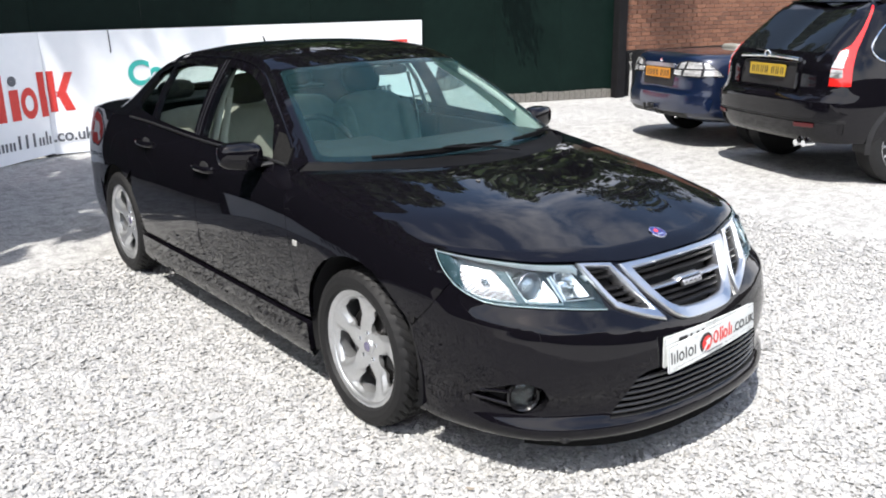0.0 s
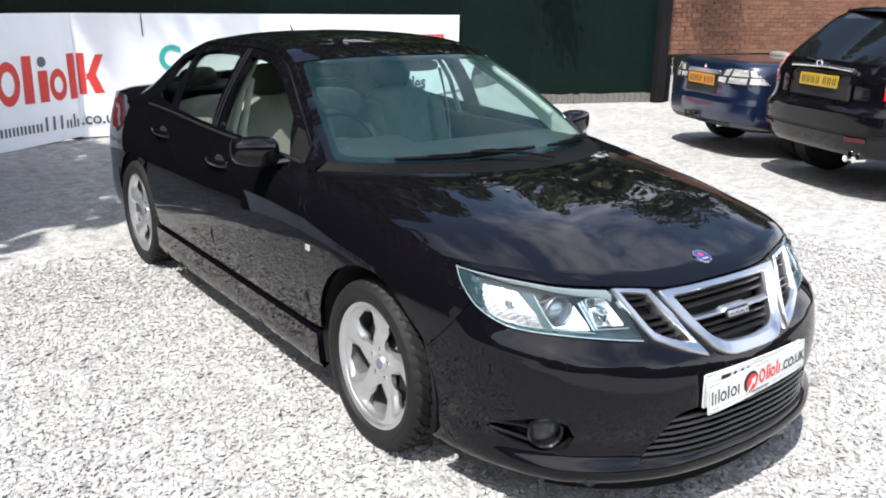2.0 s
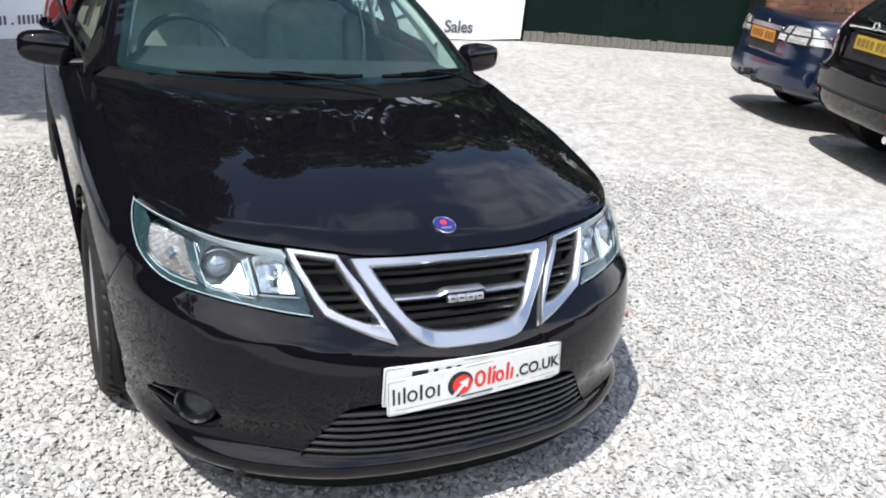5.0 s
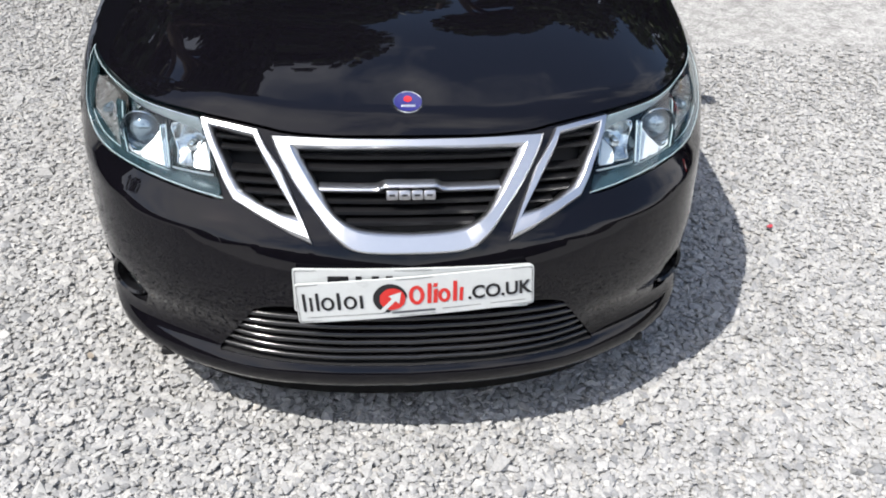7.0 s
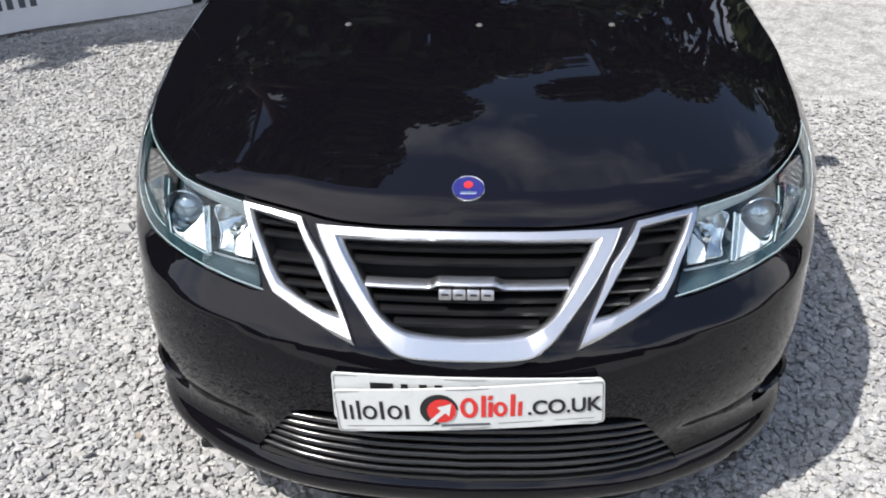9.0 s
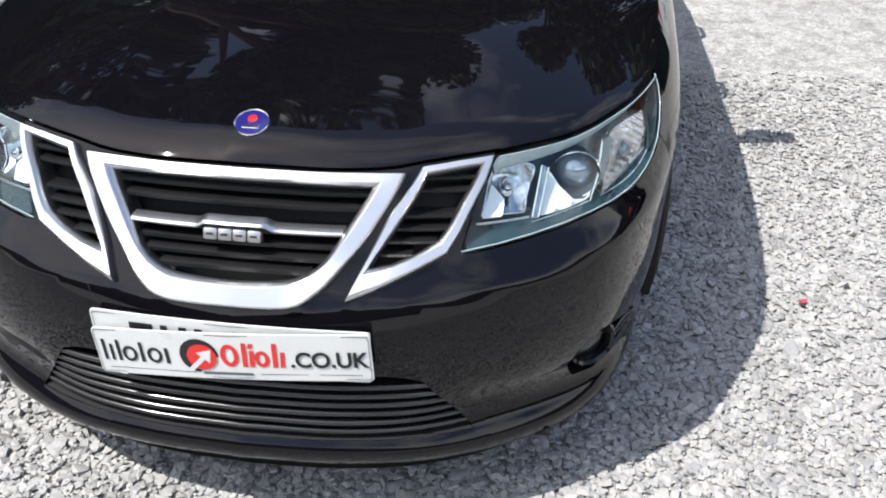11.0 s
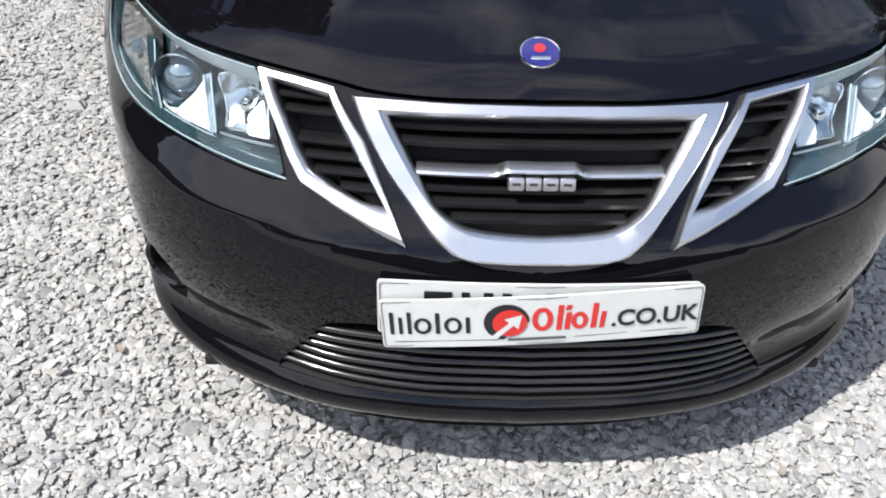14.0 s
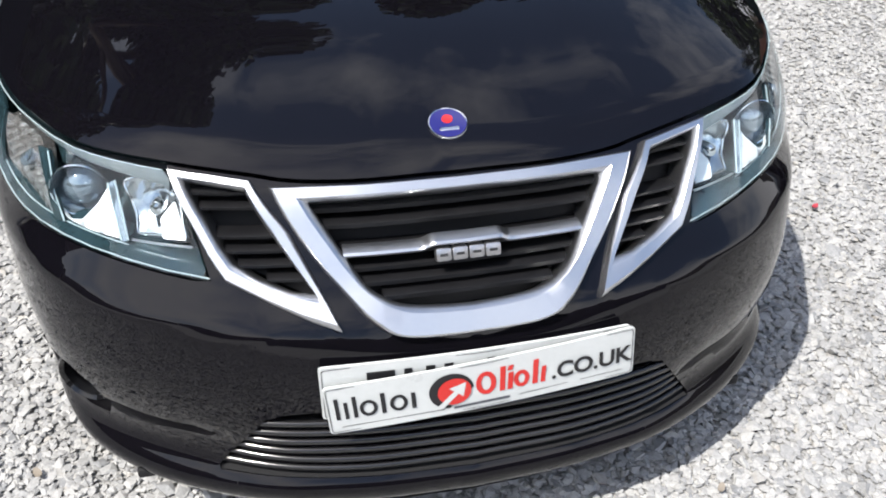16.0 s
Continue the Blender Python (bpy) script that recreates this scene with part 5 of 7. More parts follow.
# ---- mirrors, wipers, plates, aerial ----
for s in (1, -1):
    bm = bmesh.new()
    bmesh.ops.create_cube(bm, size=1)
    bmesh.ops.subdivide_edges(bm, edges=bm.edges[:], cuts=5, use_grid_fill=True)
    for w in bm.verts:
        p = w.co * 2
        q = Vector((p.x, p.y, p.z))
        r = (abs(q.x) ** 4 + abs(q.y) ** 4 + abs(q.z) ** 4) ** .25
        q = q / max(r, 1e-6) * max(abs(q.x), abs(q.y), abs(q.z))
        taper = 1 - .16 * max(0, q.x)
        w.co = Vector((q.x * .098, q.y * (.062 if q.y < 0 else .045) * taper, q.z * .062 * taper + .006 * q.x))
    m = Matrix.Translation((s * .908, .80, .983)) @ Matrix.Diagonal((s, 1, 1, 1)) @ Matrix.Rotation(radians(10), 4, "Z")
    bmesh.ops.transform(bm, matrix=m, verts=bm.verts[:])
    if s < 0:
        bmesh.ops.reverse_faces(bm, faces=bm.faces[:])
    mirror = part("door_mirror", smooth(bm, 80), PAINT, car, "glossy black door mirror")
    arm = tube([(s * .775, .735, .945), (s * .83, .755, .940), (s * .90, .79, .938)], .021, flat=.55)
    part("mirror_arm", arm, BLACK, mirror)
    bm = lathe([(0, .001), (0, .05), (.004, .05)], 28, axis="y")
    bmesh.ops.transform(bm, matrix=Matrix.Translation((s * .912, .842, .983)) @ Matrix.Diagonal((1.6, 1, 1, 1)), verts=bm.verts[:])
    part("mirror_glass", bm, BRIGHT, mirror)
    # black sail panel at the foot of the pillar
    part("sail_panel", sheet([(.60, belt(.60)[1] + .004), (.730, .962), (.775, rail(.775)[1] - .060), (.72, rail(.72)[1] - .035), (.64, rail(.64)[1] - .025)], mirrored(cabin, s), .04, depth=.01, flip=s < 0, lift=.007), DAM, mirror)


def screen_point(x, t, lift):
    q = Vector(wide(windscreen)(x / .73, t))
    return q + Vector((0, -.5, .85)) * lift


for x0, x1, t0, t1, pivot in ((-.50, .12, .020, .045, (.14, .14, .970)), (.20, .64, .040, .030, (.62, .31, .968))):
    blade_pts = [screen_point(x, t0 + (t1 - t0) * (x - x0) / (x1 - x0), .016) for x in np.linspace(x0, x1, 12)]
    wiper = part("wiper", tube(blade_pts, lambda k: .0085 - .004 * abs(2 * k - 1), flat=1.6), SATIN_BLACK, car, "black windscreen wiper")
    mid = blade_pts[5] + Vector((0, -.005, .016))
    part("wiper_arm", tube([Vector(pivot), Vector(pivot).lerp(mid, .45) + Vector((0, -.01, .012)), mid, blade_pts[7] + Vector((0, -.004, .014))], .008, flat=.6), SATIN_BLACK, wiper)
    part("spine", tube([p + Vector((0, -.004, .010)) for p in blade_pts[2:10]], .004), SATIN_BLACK, wiper)
# scuttle panel below the windscreen
bm = bmesh.new()
rows = []
for k in np.linspace(-1, 1, 25):
    a, b = Vector(cowl(abs(k))), Vector(ws_low(abs(k)))
    sx = 1 if k >= 0 else -1
    rows.append([bm.verts.new((a.x * sx, a.y - .012, a.z - .012)), bm.verts.new((a.x * sx, a.y + .01, a.z - .016)), bm.verts.new((b.x * sx, b.y + .012, b.z + .002))])
for a, b in zip(rows, rows[1:]):
    for j in range(2):
        bm.faces.new([a[j], b[j], b[j + 1], a[j + 1]])
bmesh.ops.recalc_face_normals(bm, faces=bm.faces[:])
part("scuttle", smooth(bm), SATIN_BLACK, car)
for s_, t_ in ((-.38, .71), (.02, .75), (.42, .705)):
    p = Vector(wide(bonnet)(s_, t_))
    bm = bmesh.new()
    bmesh.ops.create_uvsphere(bm, u_segments=14, v_segments=8, radius=1, matrix=Matrix.Translation(p + Vector((0, 0, .003))) @ Matrix.Diagonal((.009, .013, .004, 1)))
    part("washer_nozzle", smooth(bm), material("grey_nozzle", (.09, .09, .088), .7, spec=.3), bonnet_panel, "small grey washer nozzle")
part("aerial", tube([(0, 2.24, 1.372), (0, 2.255, 1.40), (0, 2.28, 1.432)], lambda k: .012 * (1 - .7 * k), flat=.6), BLACK, car, "short black roof aerial")

PLATE = varied(material("white_plate", (.60, .62, .61), .3), (.57, .59, .58), (.63, .65, .64), 14, rough=(.22, .38))
INK = material("black_print", (.012, .012, .014), .45)
RED_PRINT = material("red_plate_print", (.60, .03, .025), .4)


def plate(name, corner, width, height, lean, tilt, label):
    """A number plate hung on the bumper; returns the plate and a function that lays flat marks on it."""
    m = Matrix.Translation(corner) @ Matrix.Rotation(radians(tilt), 4, "X") @ Matrix.Rotation(radians(-lean), 4, "Y")
    loop = rounded([(0, 0), (width, 0), (width, height), (0, height)], .008)
    bm = sheet(loop, lambda x, z: (x, .010 * (2 * x / width - 1) ** 2, z), .05, depth=.004)
    bmesh.ops.transform(bm, matrix=m, verts=bm.verts[:])
    ob = part(name, bm, PLATE, car, label)

    def mark(nm, pts, mat, lift=.0012):
        b = bmesh.new()
        f = b.faces.new([b.verts.new((x, .010 * (2 * x / width - 1) ** 2 - lift, z)) for x, z in pts])
        bmesh.ops.triangulate(b, faces=[f])
        bmesh.ops.transform(b, matrix=m, verts=b.verts[:])
        bmesh.ops.recalc_face_normals(b, faces=b.faces[:])
        return part(nm, b, mat, ob)

    def letters(text, x0, z0, size, mat):
        cu = bpy.data.curves.new("word", "FONT")
        cu.body, cu.size, cu.offset = text, size, .0012
        tmp = bpy.data.objects.new("word", cu)
        b = bmesh.new()
        b.from_mesh(bpy.data.meshes.new_from_object(tmp))
        bpy.data.objects.remove(tmp)
        for w in b.verts:
            x = x0 + w.co.x * .92
            w.co = Vector((x, .010 * (2 * x / width - 1) ** 2 - .0018, z0 + w.co.y))
        bmesh.ops.transform(b, matrix=m, verts=b.verts[:])
        return part("printed_word", b, mat, ob)

    def ring_mark(cx, cz, rx, rz, k, mat):
        turn = np.linspace(0, 2 * math.pi, 33)[:-1]
        o, i = ([(cx + (rx - q) * math.cos(t), cz + (rz - q) * math.sin(t)) for t in turn] for q in (0, k))
        b = band(o, i, lambda x, z: (x, .010 * (2 * x / width - 1) ** 2, z), [(0, .0013), (1, .0013)], per=1)
        bmesh.ops.transform(b, matrix=m, verts=b.verts[:])
        part("name_ring", b, mat, ob)

    def frame_line(inset, thick):
        o = rounded([(inset, inset), (width - inset, inset), (width - inset, height - inset), (inset, height - inset)], .006)
        i = rounded([(inset + thick, inset + thick), (width - inset - thick, inset + thick), (width - inset - thick, height - inset - thick), (inset + thick, height - inset - thick)], .006)
        b = band(o, i, lambda x, z: (x, .010 * (2 * x / width - 1) ** 2, z), [(0, .0012), (1, .0012)], per=2)
        bmesh.ops.transform(b, matrix=m, verts=b.verts[:])
        part("border_line", b, INK, ob)
    return ob, mark, frame_line, letters, ring_mark


def bar_pts(x0, x1, z0, z1, lean=0.0):
    return [(x0, z0), (x1, z0), (x1 + lean, z1), (x0 + lean, z1)]


back_plate, mark, line, letters, ring_mark = plate("number_plate", (-.258, -.998, .400), .520, .111, 0, -2, "white number plate mostly covered by another plate")
line(.004, .0012)
for x0, x1 in ((.075, .12), (.135, .148), (.17, .185), (.20, .215), (.27, .285), (.33, .345), (.40, .43)):
    mark("plate_bar", bar_pts(x0, x1, .018, .094), INK)
front_plate, mark, line, letters, ring_mark = plate("dealer_plate", (-.248, -1.014, .380), .520, .100, 4.2, -3, "white dealer plate with black and red print, hung askew")
line(.003, .0012)
# bars for the dealer's name: black, then the round red mark, then red, then black
disc = lambda cx, cz, r, a0=0, a1=2 * math.pi, n=30: [(cx + r * math.cos(t), cz + r * math.sin(t)) for t in np.linspace(a0, a1, n, endpoint=a1 - a0 < 6.2)]
for x0, x1, h in ((.014, .0205, .046), (.0285, .0345, .036), (.0425, .049, .046), (.088, .095, .044), (.137, .144, .034)):
    mark("name_bar", bar_pts(x0, x1, .030, .030 + h), INK)
for cx in (.0675, .1165):
    ring_mark(cx, .047, .0145, .0172, .0062, INK)
ring = disc(.203, .051, .037, 0, 4.6) + disc(.207, .050, .030, 0, 4.6)[::-1]
mark("dark_ring", ring, INK)
mark("red_disc", disc(.208, .049, .028), RED_PRINT, .0018)
mark("white_arrow", [(.178, .022), (.207, .050), (.199, .058), (.228, .066), (.222, .036), (.214, .044), (.186, .016)], PLATE, .0024)
ring_mark(.261, .054, .017, .0245, .0088, RED_PRINT)
ring_mark(.321, .048, .0135, .018, .0078, RED_PRINT)
for x0, x1, z0, z1 in ((.283, .292, .030, .082), (.296, .305, .030, .066), (.297, .306, .071, .081), (.339, .348, .030, .082), (.353, .361, .030, .064)):
    mark("name_bar", bar_pts(x0, x1, z0, z1, .003), RED_PRINT)
letters(".CO.UK", .372, .032, .046, INK)
mark("small_bar", bar_pts(.205, .300, .0105, .0160), GREY_INK)
mark("small_line", bar_pts(.02, .19, .013, .0142), INK)
mark("small_line", bar_pts(.315, .50, .013, .0142), INK)

# ---- cabin inside ----
LINER = varied(material("pale_headlining", (.42, .42, .40), .9), (.38, .38, .36), (.46, .46, .44), 20)


DARK_CLOTH = varied(material("dark_seat_leather", (.03, .03, .028), .6, spec=.2), (.022, .022, .02), (.038, .038, .035), 14, bump=.2, dist=.001)
PALE_TRIM = varied(material("pale_pillar_trim", (.74, .75, .69), .8), (.70, .71, .65), (.78, .79, .73), 16)


def soft_block(bm, c, size, power=4.0, lean=0.0, cuts=5):
    """A padded block: superellipsoid, leaned backwards about x."""
    tmp = bmesh.new()
    bmesh.ops.create_cube(tmp, size=1)
    bmesh.ops.subdivide_edges(tmp, edges=tmp.edges[:], cuts=cuts, use_grid_fill=True)
    m = Matrix.Translation(c) @ Matrix.Rotation(lean, 4, "X")
    for w in tmp.verts:
        p = w.co * 2
        d = (abs(p.x) ** power + abs(p.y) ** power + abs(p.z) ** power) ** (1 / power)
        p = p / max(d, 1e-6) * max(abs(p.x), abs(p.y), abs(p.z))
        w.co = m @ Vector((p.x * size[0] / 2, p.y * size[1] / 2, p.z * size[2] / 2))
    me = bpy.data.meshes.new("tmp")
    tmp.to_mesh(me)
    tmp.free()
    bm.from_mesh(me)
    bpy.data.meshes.remove(me)
    return bm


for s in (1, -1):
    seat = new("front_seat")
    seat.parent = car
    seat["label"] = "pale leather front seat with dark headrest"
    part("seat_cushion", smooth(soft_block(bmesh.new(), (s * .37, 1.28, .50), (.50, .54, .18)), 80), CLOTH, seat)
    bm = soft_block(bmesh.new(), (s * .37, 1.63, .79), (.50, .15, .62), lean=radians(-18))
    soft_block(bm, (s * .37 - .21, 1.585, .78), (.10, .16, .52), lean=radians(-18))
    soft_block(bm, (s * .37 + .21, 1.585, .78), (.10, .16, .52), lean=radians(-18))
    part("backrest", smooth(bm, 80), CLOTH, seat)
    part("headrest", smooth(soft_block(bmesh.new(), (s * .37, 1.77, 1.165), (.25, .10, .17), 3, radians(-12)), 80), DARK_CLOTH, seat)
bench = new("rear_bench")
bench.parent = car
bench["label"] = "pale leather rear bench with dark headrests"
part("seat_cushion", smooth(soft_block(bmesh.new(), (0, 2.18, .52), (1.30, .50, .18), 6), 80), CLOTH, bench)
part("backrest", smooth(soft_block(bmesh.new(), (0, 2.53, .745), (1.34, .16, .52), 6, radians(-22)), 80), CLOTH, bench)
for x in (-.42, 0, .42):
    part("headrest", smooth(soft_block(bmesh.new(), (x, 2.66, 1.10), (.24, .10, .12), 3, radians(-15)), 80), DARK_CLOTH, bench)
part("parcel_shelf", box(bmesh.new(), (-.62, 2.60, 1.03), (.62, 2.98, 1.05), .01), TRIM, car)
part("cabin_floor", box(bmesh.new(), (-.72, .45, .26), (.72, 2.6, .30), .01), TRIM, car)
# dashboard
bm = bmesh.new()
rows = []
for x in np.linspace(-.70, .70, 21):
    rows.append([bm.verts.new((x, y, z)) for y, z in ((.27 + .24 * (x / .7) ** 2, .945), (.60, .958 + (.03 if -.58 < x < -.18 else 0) * .6), (.80, .950 + (.045 if -.56 < x < -.20 else 0)), (.90, .90), (.93, .78), (.86, .60))])
for a, b in zip(rows, rows[1:]):
    for j in range(5):
        bm.faces.new([a[j], b[j], b[j + 1], a[j + 1]])
bmesh.ops.recalc_face_normals(bm, faces=bm.faces[:])
part("dashboard", smooth(bm, 60), TRIM, car)
wm = Matrix.Translation((-.37, 1.00, .905)) @ Matrix.Rotation(radians(62), 4, "X")
bm = tube([(.188 * math.cos(t), .188 * math.sin(t), 0) for t in np.linspace(0, 2 * math.pi, 41)[:-1]], .016, closed=True)
bmesh.ops.transform(bm, matrix=wm, verts=bm.verts[:])
steer = part("steering_wheel", bm, TRIM, car, "dark steering wheel on the offside")
bm = soft_block(bmesh.new(), (0, 0, -.01), (.16, .13, .06), 3)
for a in (0, math.pi, -math.pi / 2):
    tube([(.05 * math.cos(a), .05 * math.sin(a), -.01), (.18 * math.cos(a), .18 * math.sin(a), 0)], .014, bm=bm)
bmesh.ops.transform(bm, matrix=wm, verts=bm.verts[:])
part("hub", smooth(bm, 70), TRIM, steer)
bm = soft_block(bmesh.new(), (0, .93, 1.29), (.20, .03, .052), 3.5)
rv = part("rear_view_mirror", smooth(bm, 80), BLACK, car)
part("mirror_stem", tube([(0, .94, 1.29), (0, .90, 1.33)], .010), BLACK, rv)
part("headlining", sheet([(-.98, .05), (.98, .05), (.98, .97), (-.98, .97)], wide(roof), .09, depth=0, flip=True, lift=.03), LINER, car)
for s in (1, -1):
    for y0, y1 in ((.62, 1.44), (1.47, 2.40)):
        dc = part("door_card", box(bmesh.new(), (min(s * .70, s * .745), y0, .32), (max(s * .70, s * .745), y1, .94), .015), TRIM, car)
        part("armrest", box(bmesh.new(), (min(s * .645, s * .70), y0 + .12, .62), (max(s * .645, s * .70), y1 - .10, .70), .015), CLOTH, dc)
    part("pillar_trim", tube([(s * .695, 1.53, .95), (s * .630, 1.55, 1.14), (s * .535, 1.58, 1.30)], .028, flat=.4), LINER, car)
    bm = bmesh.new()
    rows = []
    for t in np.linspace(.03, .98, 16):
        p = Vector(wide(windscreen)(.925 * s, t))
        rows.append([bm.verts.new(p + Vector((-s * a, b, c))) for a, b, c in ((.0, .010, -.008), (.006, .09, -.020), (.0, .20, -.040))])
    for q, r in zip(rows, rows[1:]):
        for j in range(2):
            bm.faces.new([q[j], r[j], r[j + 1], q[j + 1]])
    bmesh.ops.recalc_face_normals(bm, faces=bm.faces[:])
    part("pillar_trim", smooth(bm, 60), PALE_TRIM, car)
    part("rail_trim", tube([(s * (rail(y)[0] - .035), y, rail(y)[1] - .035) for y in np.linspace(.70, 2.5, 20)], .022), LINER, car)
    part("belt_strap", tube([(s * .565, 1.56, 1.20), (s * .63, 1.55, .95), (s * .64, 1.50, .55)], .022, flat=.12), LINER, car)


# ---- two more parked cars, seen from behind ----
def hull(outline, ribs):
    """Surface of a car body from its half plan outline (tail middle, round the corner, along the side) and inward offsets by height."""
    pts = np.array(outline)
    us = np.concatenate([[0], np.cumsum(np.hypot(*np.diff(pts, axis=0).T))])
    f = hermite(us, pts)
    keys = [us[i] for i, _ in ribs]
    fs = [hermite([k[0] for k in r], [k[1] for k in r]) for _, r in ribs]

    def at(u, z):
        s = 1 if u >= 0 else -1
        u = min(abs(u), us[-1])
        c, d = f(u), f(min(u + .01, us[-1])) - f(max(u - .01, 0))
        n = np.array([d[1], -d[0]]) / np.hypot(*d)
        if u < .012:
            n = np.array([0, -1.0])
        o = float(np.interp(u, keys, [g(z) for g in fs]))
        p = c - n * o
        return (max(p[0], 0) * s, p[1], z)
    return at, us


def shell(at, us, z0, z1, crown, nz=18, nu=46, cap=True):
    """The whole body of a hull with a crowned top."""
    bm = bmesh.new()
    ring_u = list(np.linspace(-us[-1], us[-1], 2 * nu + 1))[:-1]
    rows = [[bm.verts.new(at(u, z)) for u in ring_u] for z in np.linspace(z0, z1, nz)]
    if cap:
        top = rows[-1]
        cy = sum(w.co.y for w in top) / len(top)
        for k, h in ((.93, .35), (.8, .7), (.55, .93), (.25, 1.0)):
            rows.append([bm.verts.new((w.co.x * k, cy + (w.co.y - cy) * (k * .15 + .85 if k > .5 else k), z1 + crown * h)) for w in top])
    n = len(ring_u)
    for a, b in zip(rows, rows[1:]):
        for i in range(n):
            bm.faces.new([a[i], a[(i + 1) % n], b[(i + 1) % n], b[i]])
    if cap:
        bm.faces.new(rows[-1])
    bm.faces.new(rows[0][::-1])
    bmesh.ops.recalc_face_normals(bm, faces=bm.faces[:])
    return smooth(bm, 40)


BLUE = material("blue_metallic_paint", (.006, .02, .08), .3, .3, 1.0, .02)
v = place(BLUE)
n = node(BLUE, "ShaderNodeTexNoise", Scale=700.0, Detail=1)
link(BLUE, v, n.inputs["Vector"])
link(BLUE, ramp(BLUE, n.outputs["Fac"], [(.4, (.0018, .0055, .021)), (.75, (.005, .015, .052))]), shader(BLUE).inputs["Base Color"])
YELLOW = varied(material("yellow_plate", (.4, .27, .02), .4), (.34, .22, .012), (.42, .29, .02), 20)
ORANGE = varied(material("orange_plate", (.5, .2, .01), .4), (.42, .16, .006), (.52, .22, .01), 20)
TAIL_DARK = material("smoked_tail_lens", (.03, .03, .034), .12, 0, 1)
TAIL_RED = material("red_tail_lens", (.50, .012, .01), .12, 0, 1)
TAIL_DIM = material("dark_red_reflector", (.09, .004, .006), .3)
TAIL_CLEAR = varied(material("clear_tail_lens", (.72, .72, .72), .12, .3, 1), (.10, .10, .11), (.75, .75, .75), 26, stretch=(.3, .3, 2))
DARK_GLASS = material("privacy_glass", (.006, .007, .008), .04, 0, .1, .01, spec=.2)


def rear_plate(parent, m, width=.52, height=.111, mat=None):
    bm = box(bmesh.new(), (-width / 2, -.006, 0), (width / 2, 0, height), .002)
    bmesh.ops.transform(bm, matrix=m, verts=bm.verts[:])
    p = part("number_plate", bm, mat or YELLOW, parent, "yellow number plate with dark bars")
    for i, x in enumerate((-.225, -.16, -.095, -.03, .065, .13, .195)):
        for dx in (0, .028):
            bm = box(bmesh.new(), (x + dx, -.0085, .02), (x + dx + .012, -.006, .09))
            bmesh.ops.transform(bm, matrix=m, verts=bm.verts[:])
            part("plate_bar", bm, INK, p)


def plain_wheel(parent, x, y, r, width, spokes, side):
    w = new("wheel")
    w.parent = parent
    w.location = (x, y, r)
    h = width / 2
    t = part("tyre", lathe([(-h * .9, r * .66), (-h, r * .78), (-h * .95, r * .92), (-h * .75, r), (h * .75, r), (h * .95, r * .92), (h, r * .78), (h * .9, r * .66)], 48), RUBBER, w)
    rim = part("rim", lathe([(side * h * .85, r * .68), (side * h * .95, r * .66), (side * h * .8, r * .62), (side * h * .2, r * .58), (side * h * .2, .02)], 48), ALLOY, w, "silver alloy rim")
    for k in range(spokes):
        a = 2 * math.pi * k / spokes
        bm = tube([(side * h * .75, .04 * math.cos(a), .04 * math.sin(a)), (side * h * .72, r * .35 * math.cos(a), r * .35 * math.sin(a)), (side * h * .8, r * .63 * math.cos(a), r * .63 * math.sin(a))], .020, flat=.8, sides=6)
        part("spoke", bm, ALLOY, rim)
    part("hub", lathe([(side * h * .6, .05), (side * h * .84, .045), (side * h * .86, .001)], 20), ALLOY, rim)
    return w


# black sport utility car
suv = thing("sport_utility_car", "glossy black sport utility car parked tail towards the yard", "car", at=(0, 0, 0))
SUV_OUT = [(0, 0), (.35, .012), (.62, .06), (.80, .17), (.885, .36), (.905, .7), (.91, 1.5), (.91, 2.8), (.90, 3.6), (.84, 4.1), (.62, 4.42), (.3, 4.52), (0, 4.54)]
SUV_RIBS = [
    (0, [(.30, .34), (.36, .18), (.42, .10), (.50, .05), (.60, .014), (.68, .0), (.74, .0), (.79, .02), (.81, .09), (.85, .12), (1.00, .135), (1.12, .16), (1.20, .19), (1.45, .33), (1.60, .44), (1.64, .52)]),
    (2, [(.30, .26), (.36, .16), (.42, .09), (.50, .05), (.60, .014), (.68, .0), (.74, .0), (.79, .015), (.81, .05), (.85, .075), (1.00, .085), (1.12, .10), (1.20, .12), (1.45, .22), (1.60, .30), (1.64, .36)]),
    (4, [(.30, .08), (.38, .02), (.50, .0), (.70, .0), (.78, .004), (.95, .02), (1.10, .045), (1.20, .08), (1.45, .21), (1.60, .31), (1.64, .36)]),
    (6, [(.30, .07), (.38, .02), (.50, .0), (.64, .0), (.72, .0), (.95, .02), (1.08, .05), (1.20, .085), (1.45, .19), (1.60, .28), (1.64, .33)]),
    (8, [(.30, .07), (.38, .02), (.50, .0), (.72, .0), (.95, .06), (1.08, .30), (1.20, .6), (1.45, .8), (1.64, .9)]),
    (12, [(.30, .10), (.38, .02), (.50, .0), (.72, .03), (.95, .45), (1.08, 1.2), (1.20, 1.35), (1.45, 1.7), (1.64, 2.1)]),
]
suv_plain, suv_u = hull(SUV_OUT, SUV_RIBS)


def suv_at(u, z):
    """The body with its raked tail."""
    x, y, z = suv_plain(u, z)
    fade = min(1.0, max(0.0, (suv_u[6] - abs(u)) / (suv_u[6] - suv_u[3])))
    return (x, y + float(np.interp(z, (1.08, 1.22, 1.45, 1.64), (0, .05, .20, .34))) * fade, z)


part("body", shell(suv_at, suv_u, .40, 1.64, .05, nz=40), PAINT, suv)


